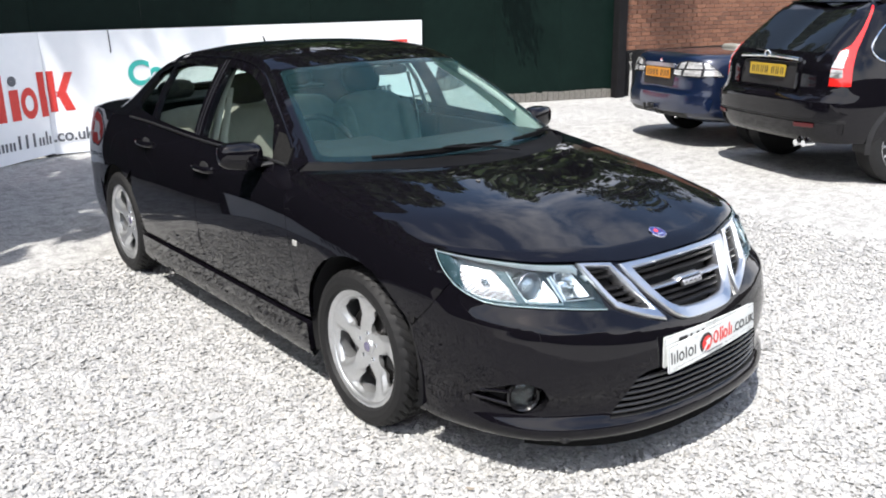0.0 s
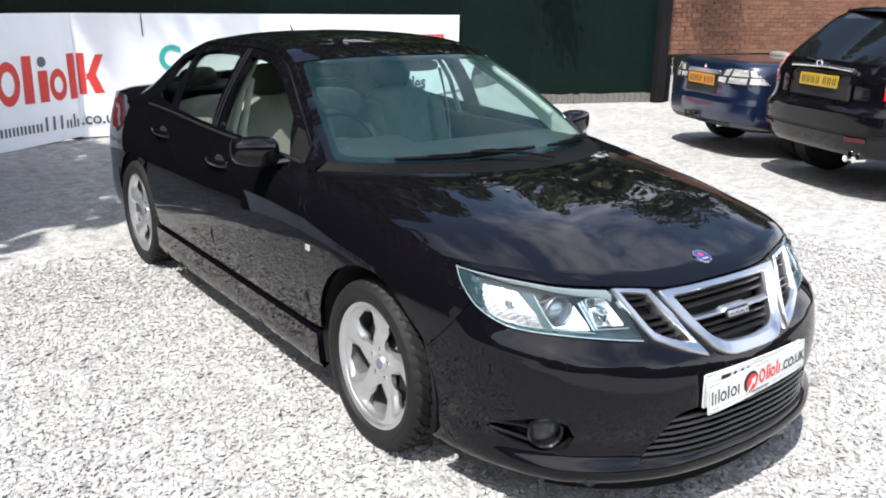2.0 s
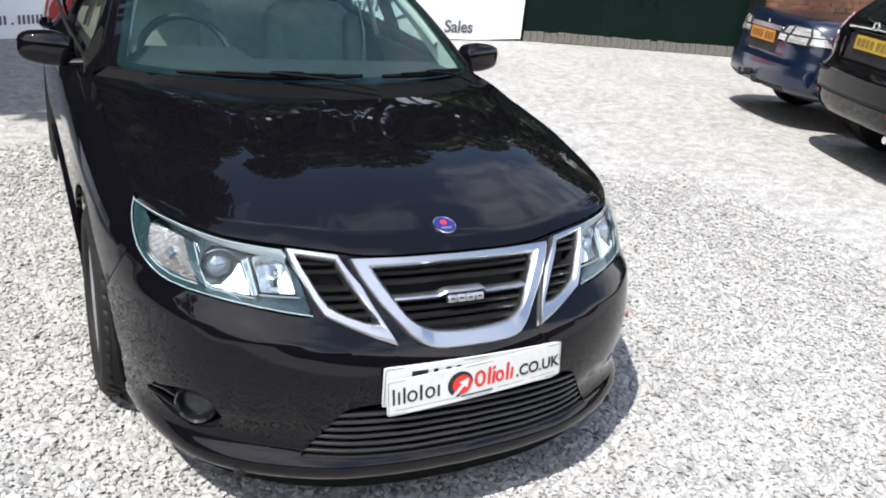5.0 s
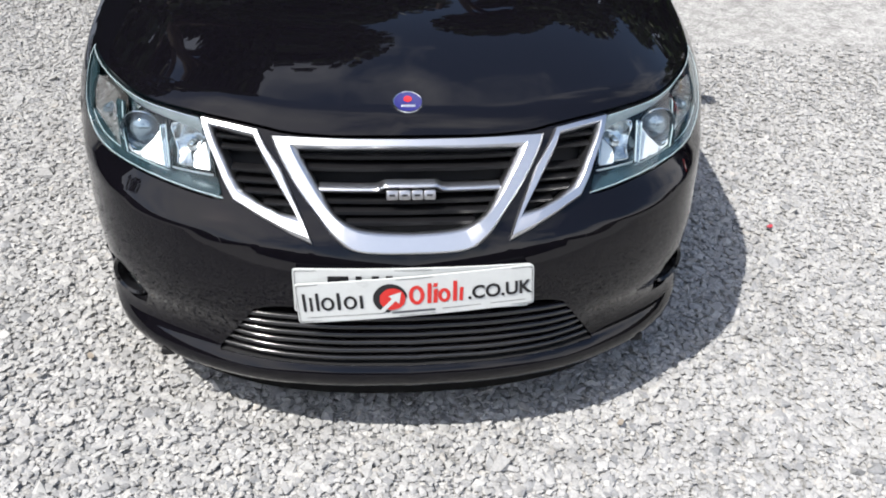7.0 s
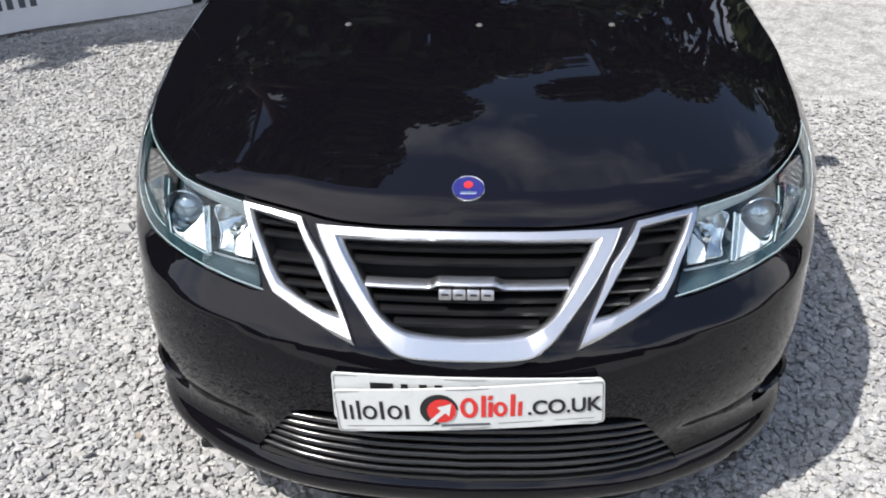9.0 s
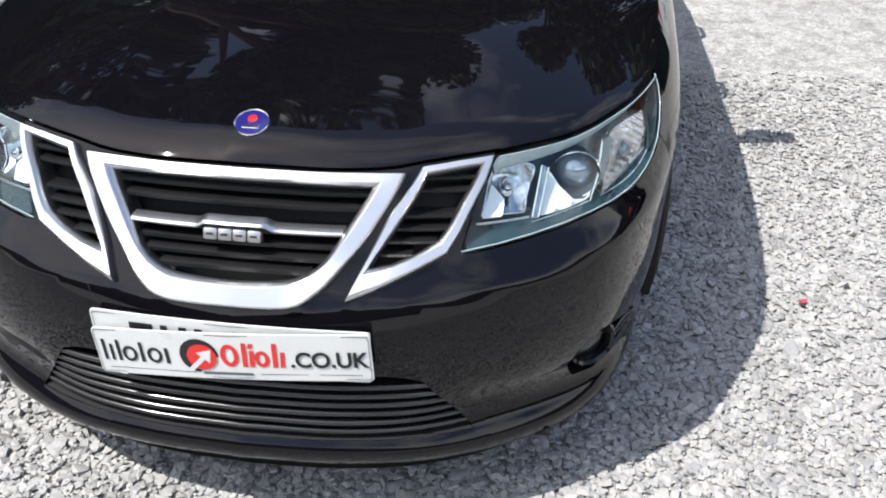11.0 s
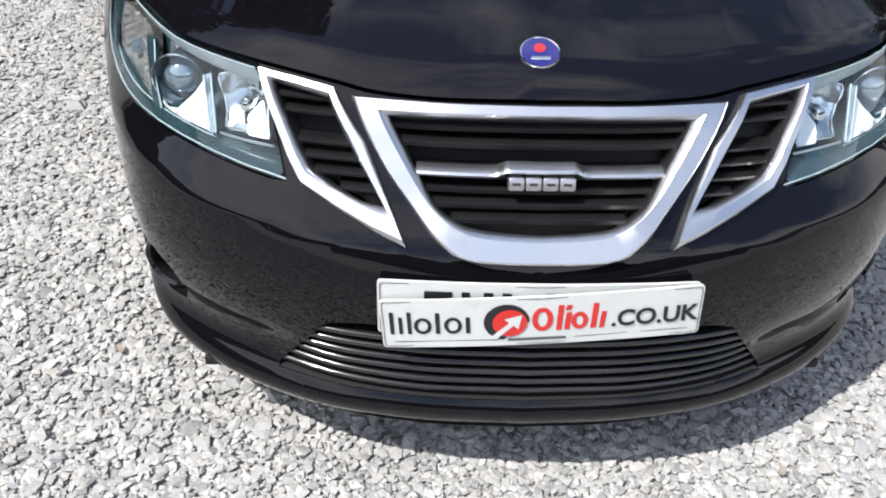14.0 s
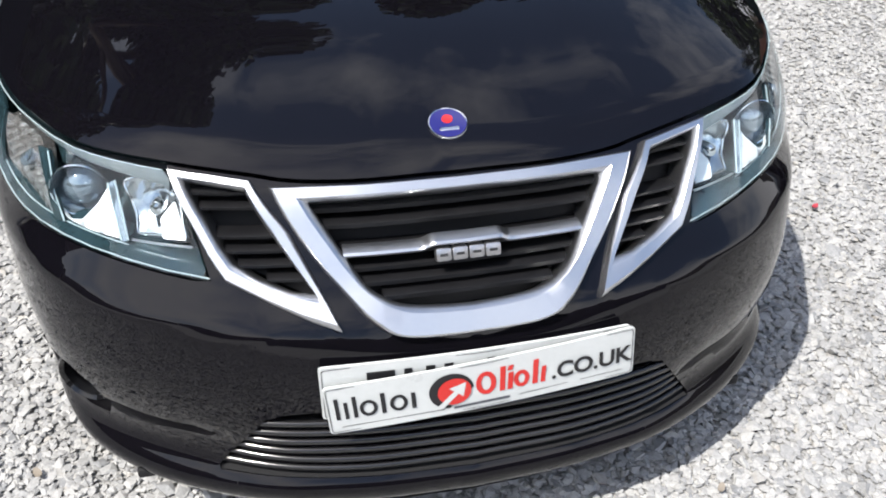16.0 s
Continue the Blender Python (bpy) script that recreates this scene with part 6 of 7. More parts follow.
def trim_on(at, loop, name, mat, parent, lift=.004, step=.05, both=False, holes=(), depth=.006, label=""):
    for s in ((1, -1) if both else (1,)):
        g = (lambda u, z: at(u * s, z))
        part(name, sheet(loop, g, step, holes=holes, depth=depth, flip=s < 0, lift=lift), mat, parent, label)


trim_on(suv_at, rounded([(-.66, 1.20), (.66, 1.20), (.60, 1.57), (-.60, 1.57)], .05), "rear_window", DARK_GLASS, suv, step=.08)
trim_on(suv_at, [(-.90, .62), (.90, .62), (.92, .77), (-.92, .77)], "rear_bumper", PAINT, suv, lift=.014, step=.08)
trim_on(suv_at, [(-.96, .46), (.96, .46), (.97, .585), (-.97, .585)], "lower_bumper", PAINT, suv, lift=.008, step=.08)
trim_on(suv_at, [(-.98, .588), (.98, .588), (.98, .615), (-.98, .615)], "bumper_groove", BLACK, suv, lift=.003, step=.08)
trim_on(suv_at, [(.80, .915), (1.00, .915), (1.01, 1.25), (1.035, 1.42), (1.055, 1.60), (1.005, 1.615), (.985, 1.42), (.93, 1.27), (.825, 1.215), (.80, 1.05)], "tail_light", TAIL_RED, suv, lift=.002, both=True, label="tall red tail light")
trim_on(suv_at, [(.805, 1.075), (.925, 1.07), (.93, 1.225), (.835, 1.215)], "reversing_light", TAIL_CLEAR, suv, lift=.009, both=True, depth=.004, label="clear reversing light")
trim_on(suv_at, [(.803, .995), (.925, .99), (.925, 1.06), (.804, 1.065)], "indicator_light", TAIL_CLEAR, suv, lift=.008, both=True, depth=.003, label="clear indicator light")
part("chrome_strip", tube([(x, suv_at(x, 1.12)[1] - .022, 1.135 + .012 * (1 - (x / .42) ** 2)) for x in np.linspace(-.42, .42, 15)], .024, flat=.8), BRIGHT, suv, "chrome strip above the number plate")
trim_on(suv_at, rounded([(-.42, .86), (.42, .86), (.40, 1.10), (-.40, 1.10)], .05), "plate_recess", BLACK, suv, lift=.003)
for x0, x1, z0, z1 in ((-.44, .44, .845, .865), (-.455, -.425, .87, 1.10), (.425, .455, .87, 1.10)):
    trim_on(suv_at, [(x0, z0), (x1, z0), (x1, z1), (x0, z1)], "recess_edge", PAINT, suv, lift=.022, depth=.02)
trim_on(suv_at, [(.52, .545), (.72, .545), (.72, .58), (.52, .58)], "reflector", TAIL_DIM, suv, lift=.018, both=True, depth=.004, label="red bumper reflector")
p = suv_at(0, 1.02)
rear_plate(suv, Matrix.Translation((0, p[1] - .034, .965)) @ Matrix.Rotation(radians(-4), 4, "X"))
mark_bm = tube([(.036 * math.cos(t), p[1] - .045, 1.172 + .030 * math.sin(t)) for t in np.linspace(0, 2 * math.pi, 17)[:-1]], .009, closed=True)
part("tailgate_emblem", mark_bm, BRIGHT, suv, "chrome emblem shape")
part("tailgate_knob", lathe([(-.012, .010), (-.016, .006), (-.017, .001)], 12, axis="y", centre=(-.02, p[1] + .0, .80)), BRIGHT, suv)
side_u = [suv_u[4], suv_u[5], suv_u[6], suv_u[7]]
trim_on(suv_at, rounded([(side_u[0] + .10, 1.25), (side_u[0] + .24, 1.14), (side_u[1] + .70, 1.08), (side_u[1] + .70, 1.50), (side_u[0] + .45, 1.52), (side_u[0] + .22, 1.42)], .10), "side_window", DARK_GLASS, suv, both=True, step=.08)
trim_on(suv_at, rounded([(side_u[1] + .78, 1.08), (side_u[1] + 1.75, 1.07), (side_u[1] + 1.75, 1.50), (side_u[1] + .78, 1.50)], .06), "side_window", DARK_GLASS, suv, both=True, step=.1)
for s in (1, -1):
    loop = rounded([(side_u[0] + .08, 1.25), (side_u[0] + .22, 1.125), (side_u[1] + .74, 1.065), (side_u[1] + .74, 1.51), (side_u[0] + .44, 1.535), (side_u[0] + .205, 1.43)], .10)
    part("window_trim", tube([Vector(suv_at(u * s, z)) + Vector((s * .006, 0, 0)) for u, z in resample(loop, .04)], .009, closed=True, sides=6), BRIGHT, suv, "chrome window line")
    for y in (.93, 3.55):
        plain_wheel(suv, s * .79, y, .36, .225, 14, s)
        bm = bmesh.new()
        pts = [(y - .43 * math.cos(t), .36 + .43 * math.sin(t)) for t in np.linspace(-.15, math.pi + .15, 25)]
        pin = [(y - .385 * math.cos(t), .36 + .385 * math.sin(t)) for t in np.linspace(-.15, math.pi + .15, 25)]
        a = [bm.verts.new((s * (.905 if y > 1 else .902), q, z)) for q, z in pts]
        b = [bm.verts.new((s * .918, q, z)) for q, z in pin]
        c = [bm.verts.new((s * .70, q, z)) for q, z in pin]
        for r0, r1 in ((a, b), (b, c)):
            for i in range(24):
                bm.faces.new([r0[i], r0[i + 1], r1[i + 1], r1[i]])
        bm.faces.new(c)
        bmesh.ops.recalc_face_normals(bm, faces=bm.faces[:])
        part("wheel_arch", smooth(bm, 40), BLACK, suv)
part("exhaust", lathe([(.0, .030), (.10, .030), (.10, .026), (.01, .025)], 20, axis="y", centre=(.50, .10, .375)), BRIGHT, suv, "chrome exhaust tip")
part("exhaust", lathe([(.0, .030), (.10, .030), (.10, .026), (.01, .025)], 20, axis="y", centre=(.58, .12, .375)), BRIGHT, suv, "chrome exhaust tip")
part("rear_wiper", tube([(.02, suv_at(.02, 1.16)[1] - .02, 1.165), (-.30, suv_at(-.3, 1.2)[1] - .02, 1.20)], .009), BLACK, suv)
part("roof_spoiler", tube([(x, suv_at(0, 1.62)[1] - .06 + .05 * (x / .55) ** 2, 1.645) for x in np.linspace(-.58, .58, 11)], .05, flat=.35), PAINT, suv)
part("underside", box(bmesh.new(), (-.55, .6, .33), (.55, 4.1, .45), .03), CAVITY, suv)
SUV_POSE = Matrix.Translation((4.80, 1.787, 0)) @ Matrix.Rotation(radians(-23.4) - math.pi / 2, 4, "Z") @ Matrix.Diagonal((1, 1, .955, 1))
suv.matrix_world = SUV_POSE

# blue open-top car
blue = thing("convertible_car", "dark blue metallic open-top car parked tail towards the yard", "car")
CAB_OUT = [(0, 0), (.35, .015), (.62, .07), (.78, .20), (.85, .42), (.87, .8), (.876, 1.5), (.876, 2.6), (.86, 3.6), (.80, 4.1), (.60, 4.50), (.3, 4.62), (0, 4.64)]
CAB_RIBS = [
    (0, [(.29, .40), (.33, .12), (.38, .02), (.45, .0), (.58, .01), (.62, .05), (.75, .07), (.88, .085), (.95, .10), (.99, .13), (1.02, .22)]),
    (4, [(.29, .10), (.34, .03), (.45, .0), (.60, .0), (.75, .01), (.88, .04), (.95, .07), (.99, .10), (1.02, .15)]),
    (6, [(.29, .06), (.34, .03), (.45, .01), (.60, .0), (.75, .01), (.88, .05), (.95, .09), (.99, .11), (1.02, .15)]),
    (9, [(.29, .08), (.34, .02), (.45, .0), (.60, .0), (.70, .05), (.80, .20), (.90, .6), (1.02, .9)]),
    (12, [(.29, .08), (.34, .02), (.45, .0), (.60, .08), (.70, .18), (.80, .5), (.90, 1.2), (1.02, 1.6)]),
]
cab_at, cab_u = hull(CAB_OUT, CAB_RIBS)
part("body", shell(cab_at, cab_u, .29, 1.02, .012, nz=30), BLUE, blue)
trim_on(cab_at, [(-.86, .40), (.86, .40), (.90, .585), (-.90, .585)], "lower_bumper", BLUE, blue, lift=.012, step=.08)
trim_on(cab_at, [(-.60, .335), (.60, .335), (.60, .385), (-.60, .385)], "bumper_valance", BLACK, blue, lift=.006, step=.08)
trim_on(cab_at, [(.32, .79), (.70, .785), (1.02, .795), (.95, .86), (.82, .945), (.50, .955), (.38, .935), (.32, .86)], "tail_light", TAIL_DARK, blue, lift=.008, both=True, label="tail light with clear segments")
for loop in ([(.335, .80), (.455, .80), (.455, .852), (.335, .852)], [(.50, .797), (.74, .797), (.75, .857), (.51, .857)], [(.775, .80), (.985, .802), (.93, .862), (.785, .862)],
             [(.40, .87), (.49, .87), (.51, .942), (.43, .93)], [(.53, .87), (.76, .875), (.74, .938), (.55, .945)], [(.785, .875), (.915, .875), (.82, .935), (.765, .938)]):
    trim_on(cab_at, loop, "lens_segment", TAIL_CLEAR, blue, lift=.016, both=True, depth=.004, step=.03, label="clear lens segment")
trim_on(cab_at, rounded([(-.31, .872), (.31, .872), (.30, .915), (-.30, .915)], .01), "chrome_strip", CHROME, blue, lift=.020, depth=.016, label="satin strip above the number plate")
trim_on(cab_at, rounded([(-.32, .66), (.32, .66), (.33, .866), (-.33, .866)], .04), "plate_recess", BLACK, blue, lift=.004)
part("boot_emblem", lathe([(-.01, .022), (-.014, .018), (-.015, .001)], 16, axis="y", centre=(0, cab_at(0, .95)[1], .945)), BRIGHT, blue)
bm = box(bmesh.new(), (-.05, -.05, .40), (.05, .02, .455), .01)
tube([(0, .0, .42), (0, -.10, .40), (0, -.11, .46)], .018, bm=bm)
tube([(.12, .03, .42), (.12, -.03, .40), (.13, -.02, .36), (.16, .06, .345)], .010, bm=bm)
part("tow_bar", bm, BLACK, blue, "black tow bar below the bumper")
p = cab_at(0, .72)
rear_plate(blue, Matrix.Translation((0, p[1] - .016, .752)), mat=ORANGE)
for s in (1, -1):
    for y in (.98, 3.655):
        plain_wheel(blue, s * .765, y, .317, .225, 5, s)
        bm = bmesh.new()
        pts = [(y - .385 * math.cos(t), .325 + .385 * math.sin(t)) for t in np.linspace(-.2, math.pi + .2, 25)]
        a = [bm.verts.new((s * .880, q, z)) for q, z in pts]
        c = [bm.verts.new((s * .68, q, z)) for q, z in pts]
        for i in range(24):
            bm.faces.new([a[i], a[i + 1], c[i + 1], c[i]])
        bm.faces.new(c)
        bmesh.ops.recalc_face_normals(bm, faces=bm.faces[:])
        part("wheel_arch", smooth(bm, 40), CAVITY, blue)
for x in (-.42, .42):
    part("headrest", smooth(soft_block(bmesh.new(), (x, 1.35, 1.035), (.36, .14, .09), 3), 80), CLOTH, blue, "pale leather headrest")
    part("front_headrest", smooth(soft_block(bmesh.new(), (x * .9, 2.25, 1.02), (.28, .11, .16), 3), 80), CLOTH, blue)
part("screen_frame", tube([(-.70, 2.75, 1.0), (-.60, 2.50, 1.22), (-.52, 2.32, 1.36), (.52, 2.32, 1.36), (.60, 2.50, 1.22), (.70, 2.75, 1.0)], .028), BLACK, blue, "dark windscreen frame")
part("exhaust", lathe([(.0, .024), (.10, .024), (.10, .020), (.01, .020)], 20, axis="y", centre=(.34, .10, .335)), BRIGHT, blue, "chrome exhaust tip")
part("underside", box(bmesh.new(), (-.60, .7, .24), (.60, 4.1, .36), .03), CAVITY, blue)
blue.matrix_world = Matrix.Translation((5.66, 3.617, 0)) @ Matrix.Rotation(radians(-21.5) - math.pi / 2, 4, "Z")


# ---- trees beyond the hoarding: seen in the paint and in their shade ----
BARK = varied(material("tree_bark", (.10, .08, .06), .9), (.06, .05, .04), (.15, .12, .09), 6, bump=.6, dist=.01, stretch=(1, 1, .3))
LEAF = material("green_leaf", (.05, .09, .025), .5)
gi = node(LEAF, "ShaderNodeNewGeometry")
link(LEAF, ramp(LEAF, gi.outputs["Random Per Island"], [(0, (.016, .036, .010)), (.5, (.032, .060, .016)), (1, (.060, .088, .026))]), shader(LEAF).inputs["Base Color"])


def tree(x, y, height, spread, low, leaves, seed, lean=(0, 0)):
    """A broadleaf tree: tapered trunk, limbs, and a crown of leaf sprays in uneven clumps."""
    rnd = random.Random(seed)
    t = thing("tree", "tall broadleaf tree with dense green crown beyond the hoarding", "tree", "trees beyond the hoarding", (x, y, 0))
    top = Vector((lean[0], lean[1], height * .8))
    trunk = [Vector((0, 0, -.1)), Vector((lean[0] * .1 + .08, lean[1] * .1, height * .25)), Vector((lean[0] * .4, lean[1] * .4 + .1, height * .5)), top]
    bm = tube(trunk, lambda k: .028 * height * (1 - .75 * k), sides=10)
    clumps = []
    for i in range(16):
        a, k = rnd.uniform(0, 2 * math.pi), rnd.uniform(0, 1)
        zc = low + (height - low) * k
        r = spread * (1 - abs(k - .42) ** 1.6 * 1.25) * rnd.uniform(.45, .85)
        c = Vector((lean[0] * k + r * math.cos(a), lean[1] * k + r * math.sin(a), zc))
        clumps.append((c, spread * rnd.uniform(.30, .50)))
        start = trunk[1].lerp(top, k * .8)
        tube([start, start.lerp(c, .5) + Vector((0, 0, .15)), c], lambda q: .009 * height * (1 - .8 * q), sides=6, bm=bm)
    part("trunk", bm, BARK, t)
    vs, fs = [], []
    for c, r in clumps:
        for _ in range(leaves // len(clumps)):
            d = Vector((rnd.gauss(0, 1), rnd.gauss(0, 1), rnd.gauss(0, .75)))
            d = d.normalized() * r * rnd.random() ** .4
            p = c + d
            n = Vector((rnd.gauss(0, 1), rnd.gauss(0, 1), rnd.gauss(.6, 1))).normalized()
            s = n.orthogonal().normalized()
            q = n.cross(s)
            l, w = rnd.uniform(.14, .28), rnd.uniform(.08, .16)
            k = len(vs)
            vs += [p - s * l, p + q * w, p + s * l, p - q * w + n * .02]
            fs.append((k, k + 1, k + 2, k + 3))
    me = bpy.data.meshes.new("crown")
    me.from_pydata([tuple(a) for a in vs], [], fs)
    me.materials.append(LEAF)
    o = new("crown", me)
    o.parent = t
    return t


tree(-5.4, 8.6, 17.0, 4.4, 5.0, 20000, 1)
tree(-6.8, 2.6, 7.0, 2.2, 2.8, 3000, 2)
tree(-5.5, 3.4, 8.5, 2.4, 3.2, 3400, 10)
tree(-9.2, 1.6, 8.0, 2.6, 2.6, 2600, 11)
tree(-2.2, 10.8, 14.0, 3.8, 3.0, 14000, 3)
tree(1.8, 12.2, 13.5, 3.8, 2.8, 14000, 4)
tree(6.2, 12.8, 12.0, 3.8, 2.6, 13000, 5)
tree(10.2, 12.2, 7.8, 3.0, 2.4, 8000, 6)
tree(14.2, 11.0, 9.6, 3.6, 2.4, 9000, 8)
tree(18.0, 9.0, 12.5, 4.2, 2.2, 8000, 9)
tree(-9.5, 7.0, 10.0, 3.2, 2.4, 3000, 7)


# leafy branches that hang over the hoarding
def hanging_branch(at, way, leaves, spread, seed):
    """A drooping twig along way, with leaves scattered round its outer part."""
    e = thing("overhanging_branch", "leafy green branch hanging over the hoarding", "branch", group="branches over the hoarding", at=at)
    part("twig", tube(way, lambda k: .022 * (1 - .7 * k), sides=6), BARK, e)
    line = hermite(np.linspace(0, 1, len(way)), way)
    rnd = random.Random(seed)
    vs, fs = [], []
    for _ in range(leaves):
        p = Vector(line(.25 + .75 * rnd.random() ** .7)) + Vector([rnd.gauss(0, q) for q in spread])
        n = Vector((rnd.gauss(0, 1), rnd.gauss(-.4, 1), rnd.gauss(.6, 1))).normalized()
        a = n.orthogonal().normalized()
        b = n.cross(a)
        l, w = rnd.uniform(.03, .06), rnd.uniform(.016, .03)
        q = len(vs)
        vs += [p - a * l, p + b * w, p + a * l, p - b * w]
        fs.append((q, q + 1, q + 2, q + 3))
    me = bpy.data.meshes.new("leaves")
    me.from_pydata([tuple(a) for a in vs], [], fs)
    me.materials.append(LEAF)
    new("leaves", me).parent = e


hanging_branch((7.0, 7.75, 0), [(.3, .6, 2.9), (.1, .1, 2.55), (0, -.30, 2.15), (-.05, -.40, 1.95)], 420, (.16, .10, .09), 21)
hanging_branch((8.9, 7.1, 0), [(-.2, .6, 3.5), (.2, -.2, 3.35), (.65, -.60, 3.0), (.80, -.62, 2.45)], 2600, (.26, .12, .30), 24)



# ---- gravel stones, bricks ----
STONE = material("limestone_chips", (.5, .49, .47), .85)
gi = node(STONE, "ShaderNodeNewGeometry")
tint = ramp(STONE, gi.outputs["Random Per Island"], [(0, (.255, .26, .265)), (.2, (.35, .35, .348)), (.6, (.405, .403, .396)), (.95, (.465, .462, .45)), (1, (.41, .39, .36))])
v = place(STONE)
sn = node(STONE, "ShaderNodeTexNoise", Scale=160.0, Detail=4)
link(STONE, v, sn.inputs["Vector"])
mul = node(STONE, "ShaderNodeMix", Factor=1.0)
mul.data_type, mul.blend_type = "RGBA", "MULTIPLY"
link(STONE, tint, mul.inputs["A"])
link(STONE, ramp(STONE, sn.outputs["Fac"], [(.3, (.78, .78, .78)), (.65, (1.0, 1.0, 1.0))]), mul.inputs["B"])
sg = node(STONE, "ShaderNodeTexNoise", Scale=9.0, Detail=5, Roughness=.65)
link(STONE, v, sg.inputs["Vector"])
mul2 = node(STONE, "ShaderNodeMix", Factor=1.0)
mul2.data_type, mul2.blend_type = "RGBA", "MULTIPLY"
link(STONE, mul.outputs["Result"], mul2.inputs["A"])
link(STONE, ramp(STONE, sg.outputs["Fac"], [(.36, (.84, .84, .835)), (.56, (1, 1, 1))]), mul2.inputs["B"])
link(STONE, mul2.outputs["Result"], shader(STONE).inputs["Base Color"])


def gravel_layer(n, x0, x1, y0, y1, keep, seed):
    """Loose stone chips lying on the ground, as one mesh."""
    rnd = np.random.RandomState(seed)
    shapes = []
    for k in range(14):
        bm = bmesh.new()
        pts = rnd.normal(size=(8, 3))
        for _ in range(5):
            pts /= np.linalg.norm(pts, axis=1)[:, None]
            away = pts[:, None] - pts[None]
            pts = pts + .14 * (away / (.05 + (away ** 2).sum(-1, keepdims=True))).sum(1)
        pts /= np.linalg.norm(pts, axis=1)[:, None]
        pts *= rnd.uniform(.78, 1.12, size=(8, 1))
        for p in pts:
            bm.verts.new(p)
        r = bmesh.ops.convex_hull(bm, input=bm.verts[:])
        bmesh.ops.delete(bm, geom=[w for w in bm.verts if not w.link_faces], context="VERTS")
        bmesh.ops.triangulate(bm, faces=bm.faces[:])
        bm.verts.index_update()
        shapes.append((np.array([w.co[:] for w in bm.verts]), np.array([[w.index for w in f.verts] for f in bm.faces])))
        bm.free()
    x, y = rnd.uniform(x0, x1, n), rnd.uniform(y0, y1, n)
    ok = keep(x, y, rnd.uniform(size=n))
    x, y = x[ok], y[ok]
    verts, tris, k = [], [], 0
    size = rnd.lognormal(math.log(.0090), .30, len(x))
    kind = rnd.randint(0, len(shapes), len(x))
    for s, (base, faces) in enumerate(shapes):
        m = np.where(kind == s)[0]
        if not len(m):
            continue
        a, b, c = rnd.uniform(0, 2 * np.pi, len(m)), rnd.normal(0, .36, len(m)), rnd.uniform(.30, .55, len(m))
        st = rnd.uniform(1.0, 1.55, len(m))
        q = base[None] * np.stack([st, np.ones(len(m)), c], 1)[:, None]
        cb, sb = np.cos(b)[:, None], np.sin(b)[:, None]
        q = np.stack([q[..., 0] * cb - q[..., 2] * sb, q[..., 1], q[..., 0] * sb + q[..., 2] * cb], -1)
        ca, sa = np.cos(a)[:, None], np.sin(a)[:, None]
        q = np.stack([q[..., 0] * ca - q[..., 1] * sa, q[..., 0] * sa + q[..., 1] * ca, q[..., 2]], -1)
        q = q * size[m][:, None, None] + np.stack([x[m], y[m], size[m] * .16 + rnd.uniform(-.001, .003, len(m))], 1)[:, None]
        verts.append(q.reshape(-1, 3))
        tris.append((faces[None] + (np.arange(len(m)) * len(base))[:, None, None] + k).reshape(-1, 3))
        k += len(m) * len(base)
    verts, tris = np.concatenate(verts), np.concatenate(tris)
    me = bpy.data.meshes.new("gravel_stones")
    me.vertices.add(len(verts))
    me.vertices.foreach_set("co", verts.ravel())
    me.loops.add(tris.size)
    me.loops.foreach_set("vertex_index", tris.ravel().astype(np.int32))
    me.polygons.add(len(tris))
    me.polygons.foreach_set("loop_start", np.arange(0, tris.size, 3, dtype=np.int32))
    me.polygons.foreach_set("use_smooth", np.zeros(len(tris), bool))
    me.update(calc_edges=True)
    me.materials.append(STONE)
    return tagged(new("gravel_stones", me), "loose pale grey limestone chips on the ground", "gravel", kind="stuff")


def near_yard(x, y, r):
    """Full cover round the nose and along the offside, thinning out beyond."""
    under = (np.abs(x) < .62) & (y > -.55) & (y < 2.6)
    side = np.maximum.reduce([np.abs(x + 1.85) - 1.15, .3 - y, y - 1.5, 0 * x])
    front = np.maximum.reduce([np.abs(x + .45) - 2.25, -1.85 - y, y - .3, 0 * x])
    d = np.minimum(side, front)
    return ~under & (r > d / 1.6)


gravel_layer(440000, -4.6, 3.5, -3.5, 3.2, near_yard, 5)

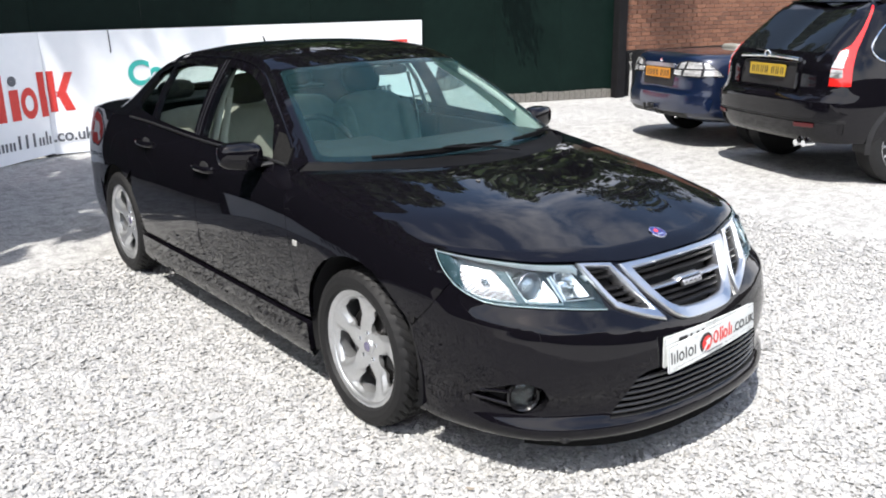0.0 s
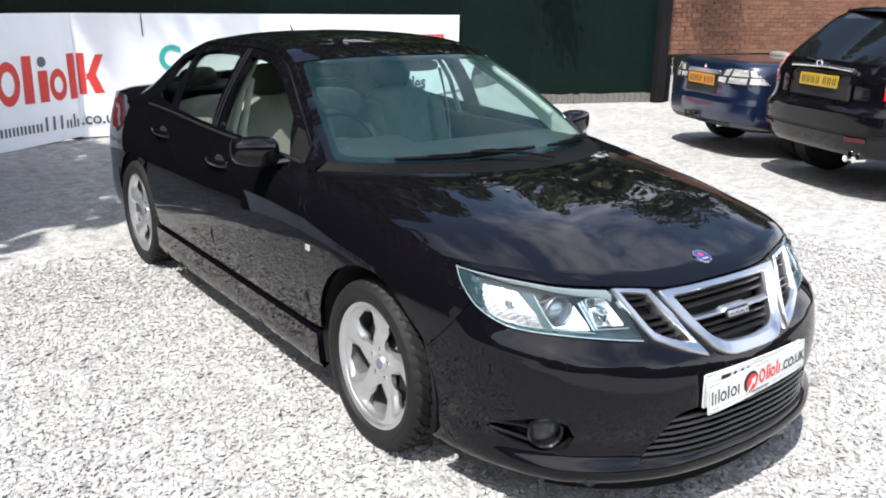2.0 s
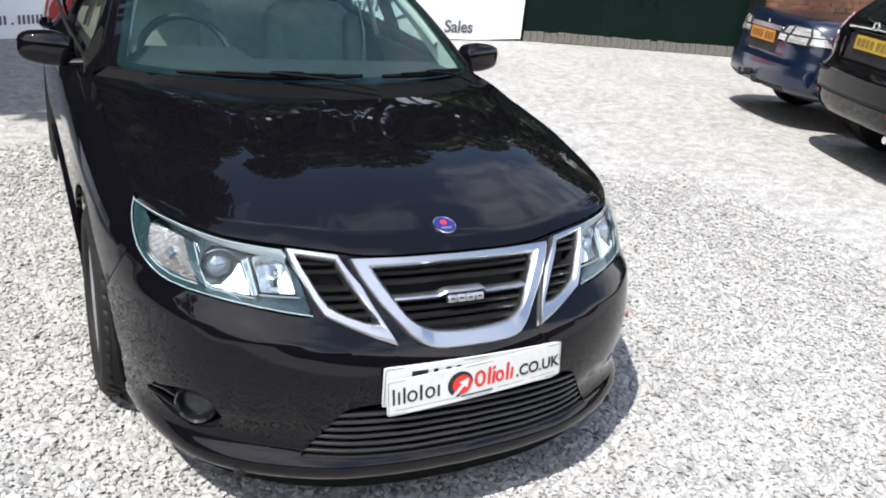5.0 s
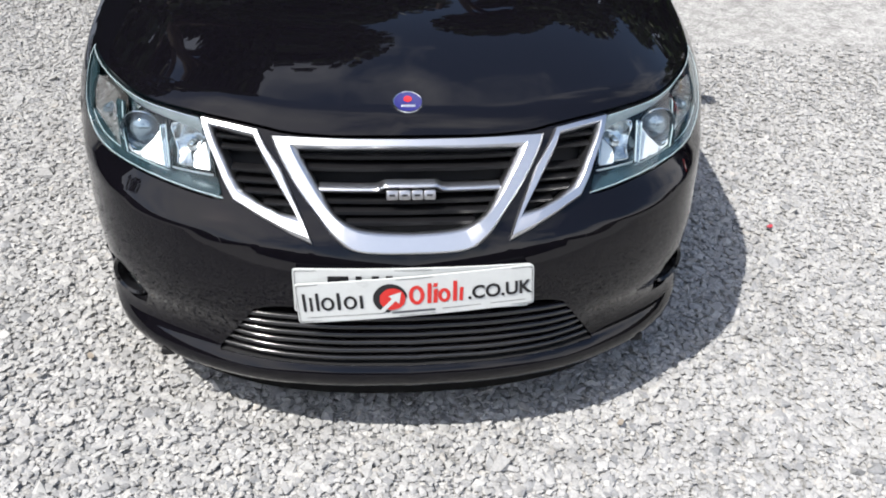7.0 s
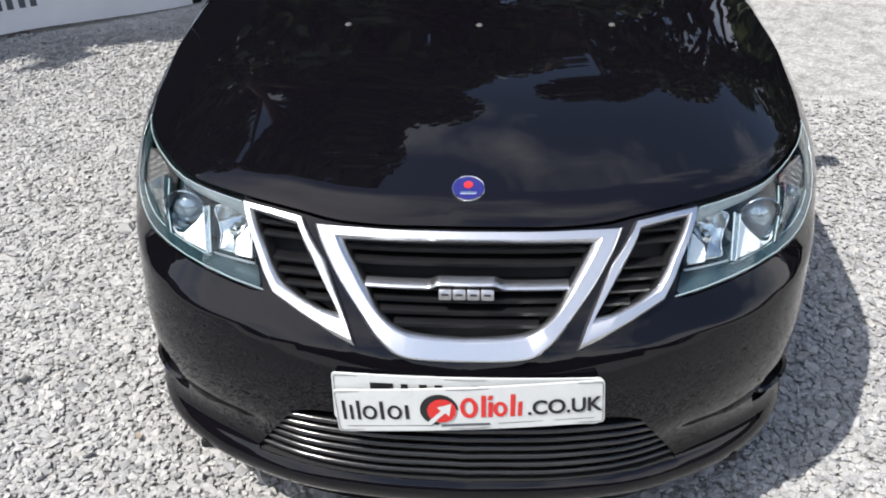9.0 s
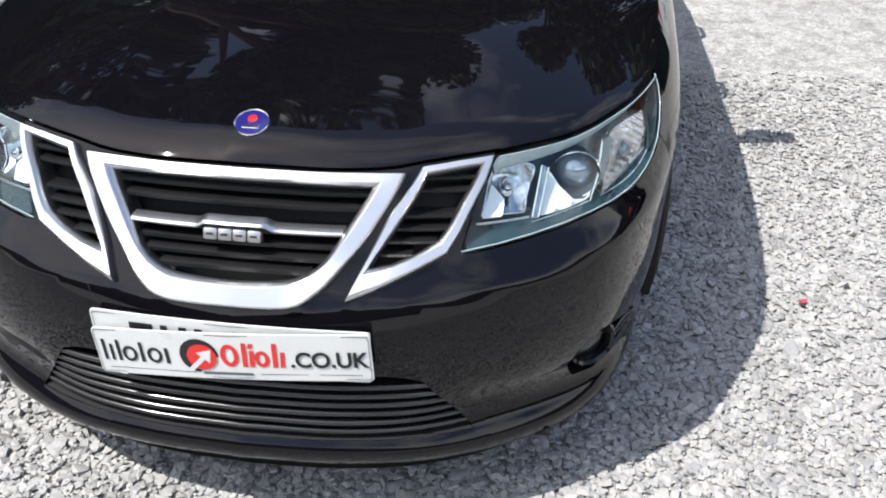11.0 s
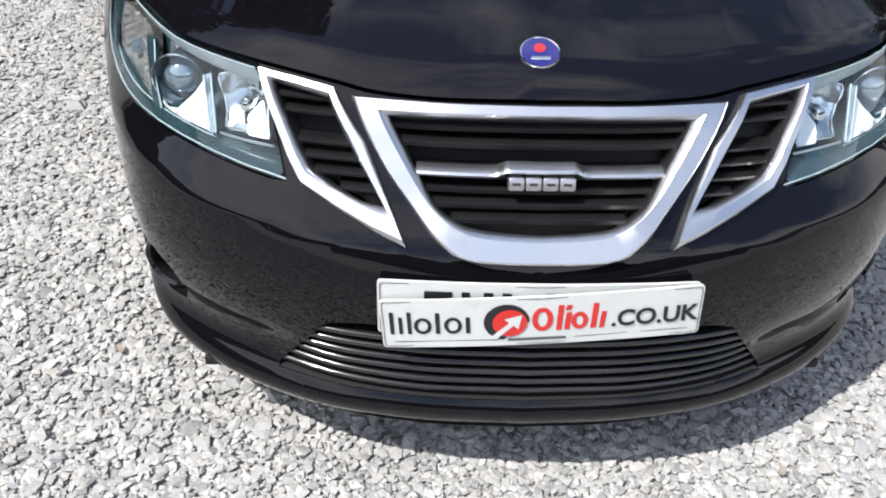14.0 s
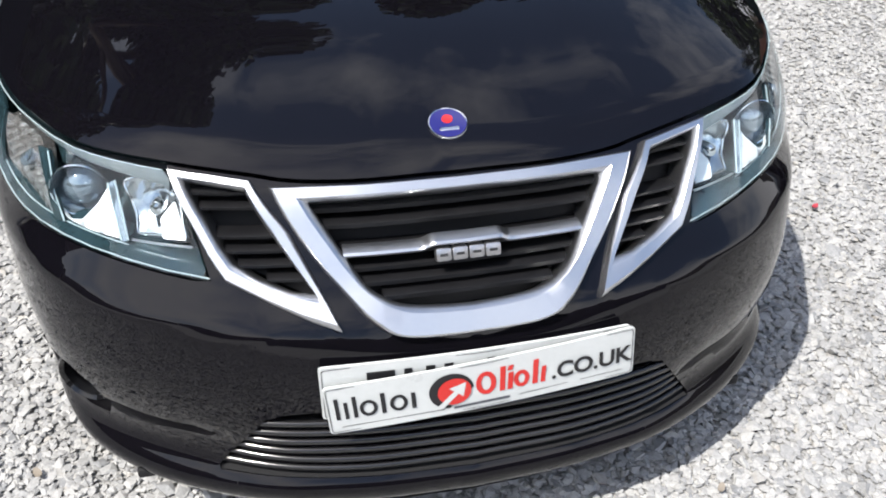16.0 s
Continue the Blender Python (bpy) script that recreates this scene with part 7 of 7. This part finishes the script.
# bricks of the far wall: the nearest stretch piece by piece, the rest joined
bm = box(bmesh.new(), (0, .018, 0), (.215, .06, .065), .004)
bmesh.ops.delete(bm, geom=[f for f in bm.faces if f.calc_center_median().y > .055], context="FACES")
brick_me = bpy.data.meshes.new("brick")
bm.to_mesh(brick_me)
bm.free()
brick_me.materials.append(BRICK)
rng = random.Random(9)
joined = bmesh.new()
count = 0
for row in range(36):
    z = .79 + row * .075
    x = -.1125 if row % 2 else 0.0
    while x < WALL_LEN - .22:
        if x >= 0:
            if row < 14 and .0 <= x < 4.7 and count < 300:
                o = new("brick", brick_me)
                o.parent = wall
                o.location = (x + .005, rng.uniform(-.0015, .0015), z)
                count += 1
            elif x < 9.5:
                box(joined, (x + .005, .018 + rng.uniform(-.0015, .0015), z), (x + .22, .045, z + .065))
        x += .225
rest = part("brick_courses", joined, BRICK, wall)
rest["kind"] = "stuff"

PETALS = [(1.321, -0.067), (-0.849, -0.663), (0.533, -0.988)]

# a few fallen petals and leaves on the gravel
def petal(x, y, size, color, name, label, turn):
    bm = bmesh.new()
    ring = [bm.verts.new((size * math.cos(a) * 1.5, size * math.sin(a) * .8, .006 + .35 * size * math.cos(a) ** 2)) for a in np.linspace(0, 2 * math.pi, 13)[:-1]]
    mid = bm.verts.new((0, 0, .004))
    for i in range(12):
        bm.faces.new([mid, ring[i], ring[(i + 1) % 12]])
    r = bmesh.ops.extrude_face_region(bm, geom=bm.faces[:])
    bmesh.ops.translate(bm, verts=[g for g in r["geom"] if isinstance(g, bmesh.types.BMVert)], vec=(0, 0, .0012))
    bmesh.ops.recalc_face_normals(bm, faces=bm.faces[:])
    o = part(name, smooth(bm, 50), varied(material(name + "_tissue", color, .6), tuple(c * .7 for c in color), color, 60))
    o.location, o.rotation_euler = (x, y, .012), (0, 0, turn)
    return tagged(o, label, "leaf")


petal(PETALS[0][0], PETALS[0][1], .010, (.45, .05, .07), "fallen_petal", "small red petal lying on the gravel", .6)
petal(PETALS[1][0], PETALS[1][1], .010, (.30, .26, .21), "dry_leaf", "small dry brown leaf lying on the gravel", 2.1)
petal(PETALS[2][0], PETALS[2][1], .009, (.31, .27, .22), "dry_leaf", "small dry brown leaf lying on the gravel", 4.0)
